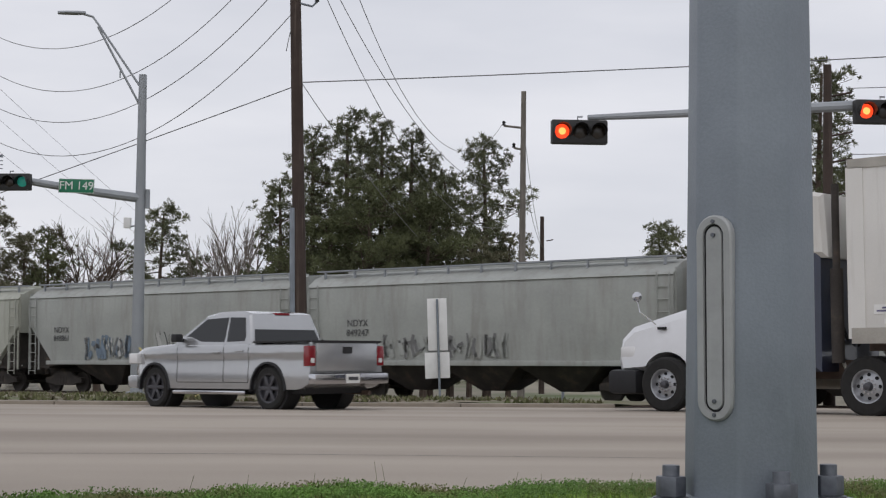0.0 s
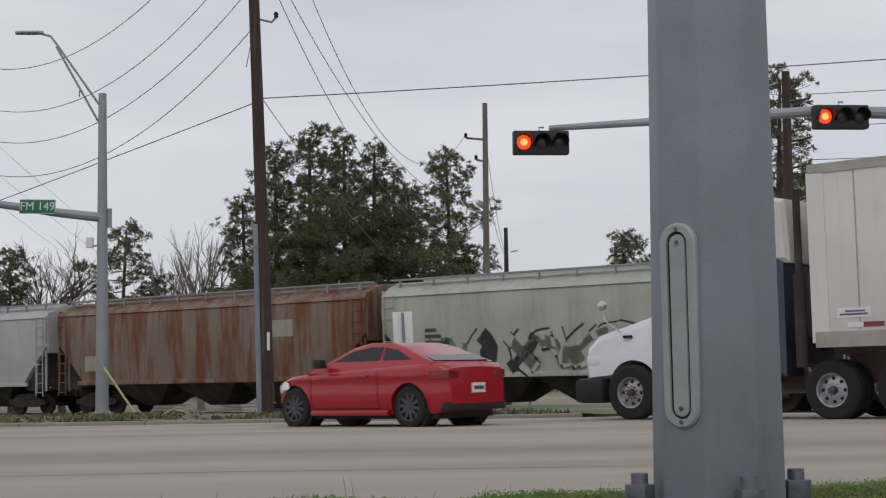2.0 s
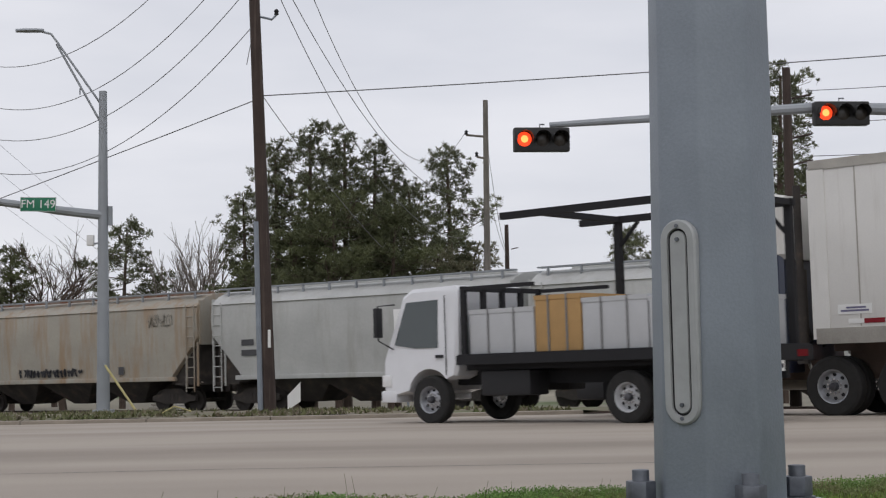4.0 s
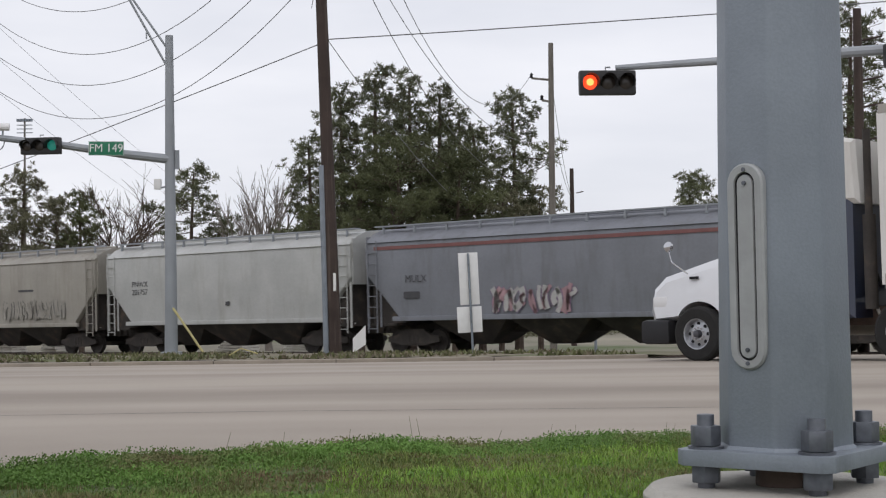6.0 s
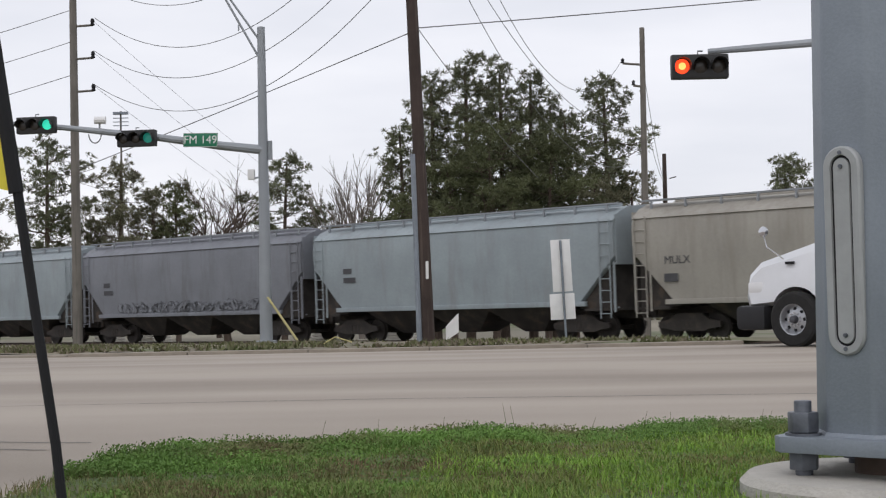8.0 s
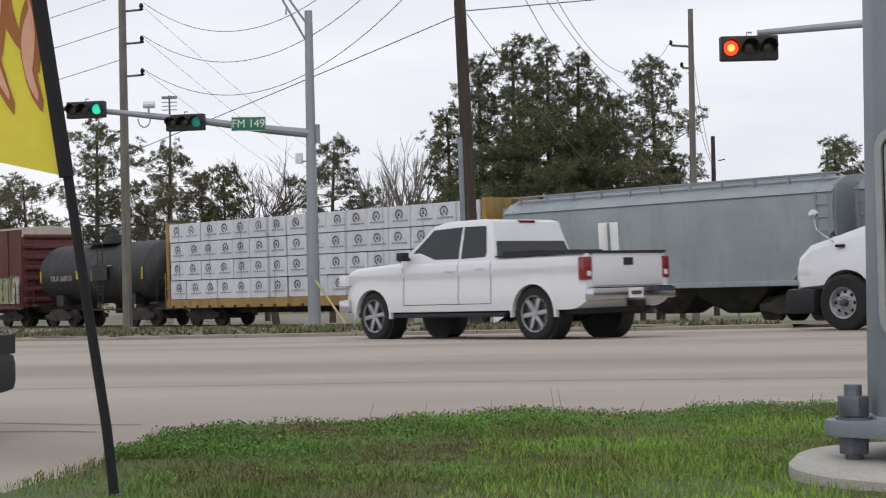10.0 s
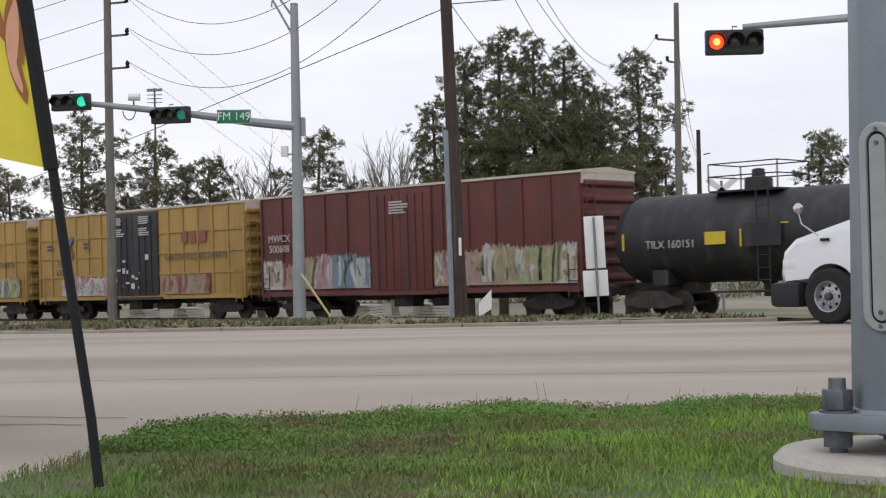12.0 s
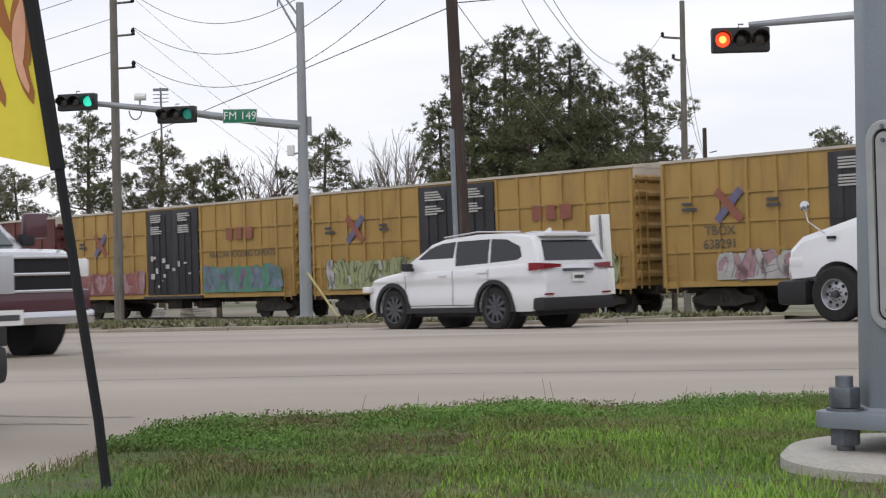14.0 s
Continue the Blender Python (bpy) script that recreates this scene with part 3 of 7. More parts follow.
def oct_ring(r, z):
    return [(r * math.cos(toward + radians(-9 + 45 * k)), r * math.sin(toward + radians(-9 + 45 * k)), z) for k in range(8)]


BASE_R, TOP_R, POLE_H = 0.188, 0.115, 6.6
PLATE0, PLATE1 = 0.066, 0.110
shp = Shape().loft([oct_ring(BASE_R - (BASE_R - TOP_R) * k / 12, PLATE1 + POLE_H * k / 12) for k in range(13)])
part("shaft", shp, "galv", sig, bevel=0.012)
rp = 0.312
pl = Shape()
corners = []
for k in range(4):
    a = toward + radians(20.6 + 90 * k)
    for da, rr in ((-0.07, rp * 0.985), (0.07, rp * 0.985)):
        corners.append((rr * math.cos(a + da), rr * math.sin(a + da)))
pl.loft([[(x, y, PLATE0) for x, y in corners], [(x, y, PLATE1) for x, y in corners]])
part("base_plate", pl, "galv", sig, bevel=0.003)
part("weld_collar", Shape().loft([oct_ring(BASE_R + 0.008, PLATE1), oct_ring(BASE_R + 0.001, PLATE1 + 0.010)]), "galv", sig)
part("conduit_stub", Shape().lathe_z([(0.085, 0.0), (0.085, 0.07)], 20), "rust", sig)
for k in range(4):
    a = toward + radians(20.6 + 90 * k)
    bx, by = 0.232 * math.cos(a), 0.232 * math.sin(a)
    bolt = part("anchor_bolt", Shape().tube([(bx, by, 0.0), (bx, by, PLATE1 + 0.095)], 0.024, 14), "bolt", sig, bevel=0.003)
    part("nut", Shape().tube([(bx, by, PLATE1 + 0.008), (bx, by, PLATE1 + 0.064)], 0.043, 6, spin=0.3 + k), "bolt", bolt, bevel=0.004)
    part("washer", Shape().tube([(bx, by, PLATE1), (bx, by, PLATE1 + 0.007)], 0.05, 20), "bolt", bolt)
    part("nut", Shape().tube([(bx, by, PLATE0 - 0.05), (bx, by, PLATE0 - 0.002)], 0.043, 6, spin=0.9 + k), "bolt", bolt, bevel=0.004)
# oblong cover on the facet that faces left of the camera
fa = toward - radians(31.5)
apo = math.cos(radians(22.5))
HZ0, HZ1 = 0.442 - FZ, 1.008 - FZ
rf = (BASE_R - (BASE_R - TOP_R) * ((HZ0 + HZ1) / 2 - PLATE1) / POLE_H) * apo
tilt = math.degrees(math.atan((BASE_R - TOP_R) * apo / POLE_H))
face = Matrix.Translation((rf * math.cos(fa), rf * math.sin(fa), (HZ0 + HZ1) / 2)) @ Matrix.Rotation(fa + math.pi / 2, 4, "Z") @ Matrix.Rotation(radians(tilt), 4, "X")


def oblong(w, h, n=10):
    r = w / 2
    top = [(r * math.cos(a), h / 2 - r + r * math.sin(a)) for a in (math.pi * k / n for k in range(n + 1))]
    return top + [(-x, -z) for x, z in top]


def ob_loft(rings):
    return Shape().loft([[(x, -d, z) for x, z in oblong(w, h)] for w, h, d in rings])


HH = HZ1 - HZ0
cov = part("handhole_cover", ob_loft([(0.114, HH, -0.004), (0.114, HH, 0.012), (0.104, HH - 0.01, 0.018), (0.066, HH - 0.048, 0.018), (0.063, HH - 0.051, 0.008), (0.053, HH - 0.061, 0.008), (0.048, HH - 0.066, 0.015)]),
           "cover", sig, "pale cast handhole cover", at=face)
part("gasket", ob_loft([(0.066, HH - 0.048, 0.0), (0.064, HH - 0.050, 0.0105), (0.052, HH - 0.062, 0.0105)]), "seam", cov)
for z in (HH / 2 - 0.055, -HH / 2 + 0.055, HH / 2 - 0.018, -HH / 2 + 0.018):
    part("screw", Shape().tube([(0, -0.014, z), (0, -0.021, z)], 0.006, 8), "bolt", cov)


# ---- signal heads, mast arms and signs ----
def signal_head(sh_parent, m, lit, which):
    """A horizontal three-lamp head, seen end to end along x, its lamps facing -y."""
    head = part("signal_head", Shape().box(-0.575, 0.575, -0.10, 0.14, -0.245, 0.245), "black", sh_parent, "black three-lamp signal head", bevel=0.035, at=m)
    for i, x in enumerate((-0.37, 0.0, 0.37)):
        on = i == which
        part("lens", Shape().lathe_y([(0.0, -0.135), (0.08, -0.13), (0.145, -0.105), (0.15, -0.10)], 20, (x, 0, 0)), (lit if on else "lens_off"), head,
             ("glowing lens" if on else ""))
        vis = Shape()
        n = 16
        arc = [math.radians(-30 + 240 * k / n) for k in range(n + 1)]
        vis.loft([[(x + 0.165 * math.cos(a), -0.10, 0.165 * math.sin(a)) for a in arc], [(x + 0.165 * math.cos(a), -0.32 + 0.10 * (math.sin(a) < -0.2), 0.165 * math.sin(a)) for a in arc]], False, False)
        part("visor", vis, "black", head)
        if on and lit == "red_on":
            part("bright_core", Shape().lathe_y([(0.0, -0.141), (0.05, -0.139), (0.075, -0.132)], 16, (x, 0, 0)), "red_core", head)
    part("clamp", Shape().tube([(-0.03, 0.02, 0.23), (-0.03, 0.02, 0.32), (0.07, 0.02, 0.32)], 0.02, 6), "galv_far", head)
    return head


# far mast with a street lamp
MX, MY = -8.27, 48.0
MZ = ground_z(MX, MY) + 0.12
mast = thing("mast_arm_signal", pose(MX, MY, MZ), "grey galvanised mast arm with two green signals and a street lamp", "traffic signal")
part("shaft", Shape().tube([(0, 0, -0.1), (0, 0, 10.05)], [0.21, 0.125], 12), "galv_far", mast)
part("base_plate", Shape().box(-0.3, 0.3, -0.3, 0.3, -0.05, 0.04), "galv_far", mast)
part("footing", Shape().lathe_z([(0.0, -0.6), (0.55, -0.6), (0.55, -0.04), (0, -0.03)], 24), "concrete", mast)
AZ = 5.13 - MZ
arm_pts = [(0, 0, AZ), (-1.3, -0.25, AZ + 0.14), (-3.3, -0.75, AZ + 0.42), (-6.0, -1.4, AZ + 0.72), (-9.5, -2.2, AZ + 1.0)]
part("arm", Shape().tube(arm_pts, [0.155, 0.14, 0.115, 0.09, 0.06], 10), "galv_far", mast)
part("arm_collar", Shape().tube([(0.22, 0, AZ - 0.32), (0.22, 0, AZ + 0.28)], 0.08, 8), "galv_far", mast)
signal_head(mast, pose(-3.80, -1.05, AZ + 0.36, 0, 0, -8) @ Matrix.Diagonal((1.1, 1, 1.06, 1)), "green_dim", 2)
signal_head(mast, pose(-6.75, -1.8, AZ + 0.77, 0, 0, -8) @ Matrix.Diagonal((1.1, 1, 1.06, 1)), "green_on", 2)
sgn = part("street_sign", Shape().box(-0.56, 0.56, -0.012, 0.012, -0.22, 0.22), "sign_green", mast, "green street name sign", bevel=0.004, at=pose(-1.83, -0.86, AZ + 0.28, 0, 1.5, -6))
lettering("lettering", "FM 149", 0.36, pose(0, -0.016, 0, 90, 0, 0), "sign_white", sgn)
part("sign_border", Shape().box(-0.55, 0.55, -0.0145, -0.0125, 0.205, 0.215).box(-0.55, 0.55, -0.0145, -0.0125, -0.215, -0.205)
     .box(-0.555, -0.545, -0.0145, -0.0125, -0.2, 0.2).box(0.545, 0.555, -0.0145, -0.0125, -0.2, 0.2), "sign_white", sgn)
cam_box = part("detector", Shape().tube([(-5.1, -1.2, AZ + 0.95), (-4.75, -1.15, AZ + 0.95)], 0.12, 10), "sign_back", mast, "pale detector camera")
part("bracket", Shape().tube([(-4.95, -1.15, AZ + 0.95), (-4.95, -1.15, AZ + 0.6)], 0.03, 6), "galv_far", cam_box)
part("cable_loop", Shape().tube([(-5.1 + 0.2 * math.cos(a), -1.15, AZ + 0.52 - 0.28 * math.sin(a)) for a in (math.pi * k / 10 for k in range(11))], 0.02, 5), "wire", mast)
part("floodlight", Shape().box(-0.50, -0.28, -0.1, 0.1, AZ - 0.95, AZ - 0.62), "sign_back", mast, bevel=0.02)
part("floodlight_bracket", Shape().tube([(-0.3, 0, AZ - 0.9), (-0.02, 0, AZ - 0.85)], 0.03, 6), "galv_far", mast)
LZ = 11.02 - MZ
for dz, off in ((0.0, 0.0), (-0.62, 0.0)):
    part("lamp_arm", Shape().tube([(0, 0, 9.55 + dz), (-1.45, 0, LZ - 0.35 + dz * 0.15)], 0.04, 6), "galv_far", mast)
part("lamp_arm_tip", Shape().tube([(-1.40, 0, LZ - 0.42), (-1.62, 0, LZ - 0.12), (-1.95, 0, LZ - 0.03)], 0.04, 6), "galv_far", mast)
part("lamp_strut", Shape().tube([(-0.72, 0, 9.95), (-0.72, 0, 10.15)], 0.025, 6), "galv_far", mast)
part("lamp_head", Shape().loft([[(x, y * w, LZ + z * 0.5 - 0.02) for y, z in ((-0.16, 0), (-0.12, 0.12), (0.12, 0.12), (0.16, 0), (0.1, -0.07), (-0.1, -0.07))]
                                for x, w in ((-1.85, 0.4), (-2.05, 1.0), (-2.45, 1.0), (-2.72, 0.45))]), "galv_far", mast, "grey street lamp head")

# mast arm whose pole stands out of view on the right
RMX, RMY = 18.5, 30.2
RMZ = ground_z(RMX, RMY)
rmast = thing("mast_arm_signal", pose(RMX, RMY, RMZ), "grey galvanised mast arm carrying two red signals", "traffic signal")
part("shaft", Shape().tube([(0, 0, -0.1), (0, 0, 7.2)], [0.21, 0.15], 12), "galv_far", rmast)
part("base_plate", Shape().box(-0.3, 0.3, -0.3, 0.3, -0.05, 0.04), "galv_far", rmast)
part("arm", Shape().tube([(0, 0, 6.05), (-6, 0.3, 6.20 - 0.02), (-9.2, 0.5, 5.46 + 0.12 - RMZ), (-13.6, 0.8, 5.37 - RMZ), (-14.7, 0.85, 5.315 - RMZ)], [0.16, 0.14, 0.115, 0.075, 0.06], 10), "galv_far", rmast)
signal_head(rmast, pose(3.59 - RMX, 0.55, 4.97 - RMZ, 0, 0, 3), "red_on", 0)
signal_head(rmast, pose(9.75 - RMX, 0.30, 5.42 - RMZ, 0, 0, 3), "red_on", 0)


# ---- timber poles and their wires ----
def timber_pole(x, y, top, r, lean=(0, 0), material="creosote", label="dark creosoted timber utility pole", base=None):
    z = ground_z(x, y) if base is None else base
    ob = thing("utility_pole", pose(x, y, z), label, "utility pole", "utility poles")
    part("shaft", Shape().tube([(0, 0, -0.5), (lean[0] / 2, lean[1] / 2, (top - z) / 2), (lean[0], lean[1], top - z)], [r, r * 0.85, r * 0.65], 12), material, ob)
    return ob


UP = timber_pole(-2.78, 43.0, 15.2, 0.20, (-0.48, 0))
uz = ground_z(-2.78, 43.0)
part("conduit", Shape().tube([(-0.24, -0.10, -0.2), (-0.33, -0.08, 5.4)], 0.085, 8), "galv", UP, "grey conduit strapped to the pole")
part("tag", Shape().box(-0.03, 0.05, -0.215, -0.2, 1.85, 2.35), "sign_white", UP, "torn white notice")
for z in (11.3, 12.9):
    arm_u = part("insulator_bracket", Shape().tube([(-0.30, 0, z), (0.15, -0.05, z - 0.12), (0.28, -0.05, z + 0.02)], 0.035, 6), "galv", UP)
    part("insulator", Shape().lathe_z([(0, 0), (0.07, 0.0), (0.05, 0.06), (0.075, 0.08), (0.05, 0.14), (0, 0.17)], 10, (0.28, -0.05, z + 0.02)), "seam", arm_u)
U2 = timber_pole(5.9, 75, 13.2, 0.19, (0.08, 0), "grey_wood", "grey weathered timber utility pole behind the train")
for z, ln in ((11.4, -0.9), (10.3, -0.4)):
    b = part("crossarm", Shape().tube([(0.1, 0, z + 2.0), (ln, 0, z + 2.1)], 0.06, 6), "grey_wood", U2)
    part("insulator", Shape().lathe_z([(0, 0), (0.1, 0), (0.06, 0.1), (0.1, 0.16), (0, 0.25)], 8, (ln, 0, z + 2.12)), "seam", b)
U3 = timber_pole(9.23, 100, 9.05, 0.20, (0, 0), "creosote", "dark timber pole far behind the train")
part("crossarm", Shape().tube([(0.3, 0, 10.0), (0.75, 0, 10.1)], 0.04, 6), "creosote", U3)
U4 = timber_pole(12.72, 45, 9.1, 0.19, (0.02, 0), "creosote", "dark timber utility pole behind the lorry")
for z in (5.4, 6.4, 7.2, 8.4):
    part("bracket", Shape().tube([(0, 0, z + 1.0), (0.75, 0, z + 1.15)], 0.035, 6), "creosote", U4)
U5Z = ground_z(-16.75, 56)
U5 = timber_pole(-16.75, 56, 14.0, 0.19, (0.0, 0), "grey_wood", "tall grey timber pole with stacked insulator brackets")
for z in (8.53, 9.76, 10.99, 12.25):
    for sg in (1,):
        b = part("bracket", Shape().tube([(0, 0, z - U5Z - 0.30), (0.75 * sg, -0.05, z - U5Z - 0.27)], 0.045, 6), "grey_wood", U5)
        part("insulator", Shape().lathe_z([(0, -0.04), (0.09, 0), (0.06, 0.08), (0.09, 0.14), (0.05, 0.24), (0, 0.26)], 8, (0.75 * sg, -0.05, z - U5Z - 0.27)), "seam", b)
U6 = timber_pole(-31.6, 118, 15.0, 0.11, (0, 0), "grey_wood", "slim far mast with a rack of floodlights")


def wire(a, b, sag, r=0.013, n=26):
    a, b = Vector(a), Vector(b)
    pts = []
    for k in range(n + 1):
        t = k / n
        p = a.lerp(b, t)
        p.z -= sag * 4 * t * (1 - t)
        pts.append(p)
    sh = Shape().tube(pts, r, 5)
    return solid("overhead_wire", sh, "wire", "thin dark overhead wire hung between poles", "wire", group="overhead wires")


UX, UY = -3.0, 43.0
wire((UX, UY, 8.02), (16.5, 43, 9.16), 0.05, 0.017)           # straight span to the right
wire((UX, UY, 7.95), (-34, 74, 2.6), 0.15, 0.016)
wire((UX, UY, 10.25), (-16.04, 56, 8.53), 2.5)
wire((UX, UY, 11.5), (-15.98, 56, 9.76), 2.6)
wire((UX, UY, 12.75), (-15.92, 56, 10.99), 2.8)
wire((UX, UY, 14.6), (-15.9, 56, 12.3), 2.8)
wire((UX + 0.2, UY, 14.7), (4.95, 75, 11.59), 4.3)
wire((UX + 0.2, UY, 12.3), (5.43, 75, 8.31), 2.1)
wire((UX + 0.1, UY, 12.0), (5.25, 75, 6.5), 2.6)
wire((UX + 0.1, UY, 8.0), (0.6, 62, 5.0), 0.2, 0.012)
wire((5.9, 75, 12.2), (9.2, 100, 7.2), 0.9, 0.014)
wire((5.9, 75, 9.6), (9.4, 100, 6.9), 0.9, 0.014)
for z in (8.35, 9.6, 10.8):
    wire((-16.9, 56, z + 0.5), (-46, 62, z - 4.4), 0.5, 0.014)
    wire((-16.0, 56, z + 0.1), (-12.5, 110, z - 6.0), 0.4, 0.007)
for z in (6.6, 7.6, 8.6):
    wire((13.4, 45, z - 0.2), (34, 36, z + 1.5), 0.6, 0.012)
sh = Shape()
for k in range(4):
    sh.box(-0.6, 0.6, -0.1, 0.1, 16.4 + k * 0.3, 16.45 + k * 0.3)
for k in range(6):
    sh.box(-0.58 + k * 0.21, -0.42 + k * 0.21, -0.2, 0.0, 17.3, 17.5)
part("floodlight_rack", sh, "galv", U6)
wire((UX - 0.1, UY, 10.0), (UX - 0.35, UY - 0.1, 8.9), -0.1, 0.012)

# guy guard, signs on the verge
gx, gy = -7.0, 47.0
gd = thing("guy_wire", pose(gx, gy, ground_z(gx, gy)), "slanting guy wire in a faded yellow guard", "guy wire")
part("guard", Shape().tube([(0, 0, -0.05), (-1.12, 0.5, 1.50)], 0.038, 8), "guy", gd)
part("strand", Shape().tube([(-1.12, 0.5, 1.50), (-1.2, 0.52, 1.62)], 0.015, 5), "galv_far", gd)
gl = thing("bent_marker", pose(-5.6, 41.5, ground_z(-5.6, 41.5)), "thin bent yellow marker lying in the dirt", "marker")
part("rod", Shape().tube([(0, 0, 0.05), (0.35, 0, 0.25), (0.8, 0, 0.1)], 0.02, 5), "guy", gl)
sx, sy = 1.03, 40.0
post = thing("road_sign", pose(sx, sy, ground_z(sx, sy), 0, -2.2, 0), "bare pale back of tall road signs on one post", "road sign")
part("post", Shape().tube([(0, 0, -0.2), (0, 0, 2.70)], 0.030, 8), "galv", post)
sz0 = ground_z(sx, sy)
part("upper_panel", Shape().box(-0.26, 0.26, 0.045, 0.055, 1.35, 2.72), "sign_back", post, bevel=0.003, at=pose(0, 0, 0, 0, 0, 8))
part("lower_panel", Shape().box(-0.36, 0.30, 0.06, 0.07, 0.62, 1.30), "sign_back", post, bevel=0.003, at=pose(0, 0, 0, 0, 0, 8))
part("rib", Shape().box(-0.03, 0.03, -0.01, 0.04, 0.7, 2.68), "seam", post)
for z in (0.9, 1.2, 1.7, 2.4):
    part("bolt", Shape().tube([(0, 0.03, z), (0, -0.05, z)], 0.02, 6), "bolt", post)
ls = thing("leaning_sign", pose(-2.05, 42.3, ground_z(-2.05, 42.3) + 0.05, 0, 0, 0), "small white sign leaning by the timber pole", "sign")
part("panel", Shape().loft([[(-0.20, 0, 0.05), (0.16, 0, 0.28), (0.16, 0, 0.82), (-0.20, 0, 0.45)], [(-0.20, 0.015, 0.05), (0.16, 0.015, 0.28), (0.16, 0.015, 0.82), (-0.20, 0.015, 0.45)]]), "sign_white", ls)
part("stake", Shape().tube([(-0.15, 0.03, -0.2), (-0.12, 0.03, 0.5)], 0.015, 5), "galv", ls)
cb = thing("crossing_sign", pose(6.6, 62, ground_z(6.6, 62)), "white crossed boards of a railway crossing sign", "crossing sign")
part("post", Shape().tube([(0, 0, -0.2), (0, 0, 5.5)], 0.06, 8), "galv", cb)
for a in (40, -40):
    part("board", Shape().box(-0.75, 0.75, -0.02, 0.02, -0.12, 0.12), "sign_white", cb, at=pose(0, -0.08, 5.1, 0, a, 0))


# ---- trees ----
def foliage(sh, rnd, c, r, n, size, flat=0.7):
    """Scatters small leaf tufts through an uneven clump."""
    for _ in range(n):
        p = Vector((rnd.gauss(0, 0.48), rnd.gauss(0, 0.48), rnd.gauss(0, 0.48)))
        p = Vector((p.x * r, p.y * r, p.z * r * flat)) + Vector(c)
        s = size * rnd.uniform(0.5, 1.4)
        d1 = Vector((rnd.gauss(0, 1), rnd.gauss(0, 1), rnd.gauss(0, 1))).normalized() * s
        d2 = d1.orthogonal().normalized() * s * rnd.uniform(0.18, 0.42)
        sh.add([p - d1, p + d2, p + d1 * 0.9, p - d2], [(0, 1, 2, 3)])


def tuft(sh, rnd, c, way, r, n):
    """A brush of needles springing from one shoot, opening along `way`."""
    for _ in range(n):
        d = (way * 0.55 + Vector((rnd.gauss(0, 0.6), rnd.gauss(0, 0.6), rnd.gauss(0, 0.55)))).normalized()
        ln = r * rnd.uniform(0.55, 1.1)
        w = d.orthogonal().normalized()
        w = (w * math.cos(ln * 40) + d.cross(w) * math.sin(ln * 40)) * rnd.uniform(0.014, 0.032)
        sh.add([c + d * ln * 0.1, c + d * ln * 0.6 + w, c + d * ln, c + d * ln * 0.6 - w], [(0, 1, 2, 3)])


def pine(x, y, top, crown_lo, spread, seed, needles="needles", dens=1.0, label="tall pine with tufted dark green crown", round_top=False, fill=0.0):
    """A trunk with whorled limbs; every limb forks into shoots that end in needle brushes. fill thickens the heart of the crown."""
    rnd = random.Random(seed)
    z = ground_z(x, y) - 0.1
    h = top - z
    ob = thing("tree", pose(x, y, z), label, "tree", "trees beyond the track")
    r0 = 0.015 * h + 0.05
    bend = rnd.uniform(-0.4, 0.4)
    trunk = [(bend * (k / 6) ** 2, 0, h * 0.97 * k / 6) for k in range(7)]
    part("trunk", Shape().tube([(0, 0, -0.3)] + trunk[1:], [r0] + [r0 * (1 - 0.13 * k) for k in range(1, 7)], 8), "bark", ob)
    limbs, crown = Shape(), Shape()
    lo = max(0.4, crown_lo - z)
    n_l = int((h - lo) * 3.7 * dens)
    for i in range(n_l):
        f = (i + rnd.random()) / n_l
        zz = lo + (h - 0.25 - lo) * f
        if round_top:
            prof = math.sqrt(max(0.04, 1 - (f * 0.97) ** 3)) * min(1.0, 0.45 + 2.0 * f)
        else:
            prof = (1.0 - 0.74 * f ** 2.1) * min(1.0, 0.55 + 1.5 * f)
        prof *= 0.95 + 0.9 * noise.noise(Vector((f * 6, seed * 0.37, (i % 4) * 0.7)))
        a = i * 2.4 + rnd.uniform(-0.5, 0.5)
        ln = 1.42 * spread * max(0.12, prof) * rnd.uniform(0.6, 1.15)
        o = Vector((bend * (zz / h) ** 2, 0, zz))
        out = Vector((math.cos(a), math.sin(a), 0))
        tip = o + out * ln + Vector((0, 0, ln * rnd.uniform(-0.05, 0.45)))
        mid = o.lerp(tip, 0.5) - Vector((0, 0, 0.10 * ln))
        limbs.tube([o, mid, tip], [r0 * 0.30 * (1.1 - f), r0 * 0.2 * (1.1 - f), 0.015], 5, False)
        for q in range(max(2, int(2 + ln * 2.6))):
            t = 0.35 + 0.65 * (q + rnd.random()) / max(2, int(2 + ln * 2.6))
            side = Vector((-out.y, out.x, 0)) * rnd.uniform(-0.5, 0.5) * ln * (1.15 - t)
            c = o.lerp(tip, t) + side + Vector((0, 0, rnd.uniform(0.0, 0.3)))
            limbs.tube([o.lerp(tip, t * 0.8), c], [0.018, 0.008], 3, False)
            for _ in range(3):
                cc = c + Vector((rnd.gauss(0, 0.24), rnd.gauss(0, 0.24), rnd.gauss(0.05, 0.20)))
                tuft(crown, rnd, cc, (out * 0.5 + Vector((0, 0, 1))).normalized(), rnd.uniform(0.22, 0.42), 28)
        if fill and rnd.random() < fill:
            foliage(crown, rnd, o.lerp(tip, rnd.uniform(0.2, 0.8)), 0.55, 60, 0.10, 0.8)
    part("limb", limbs, "bark", ob)["kind"] = "stuff"
    me = bpy.data.meshes.new("crown")
    me.from_pydata(crown.v, [], crown.f)
    me.materials.append(M[needles])
    part("crown", me, needles, ob)
    return ob


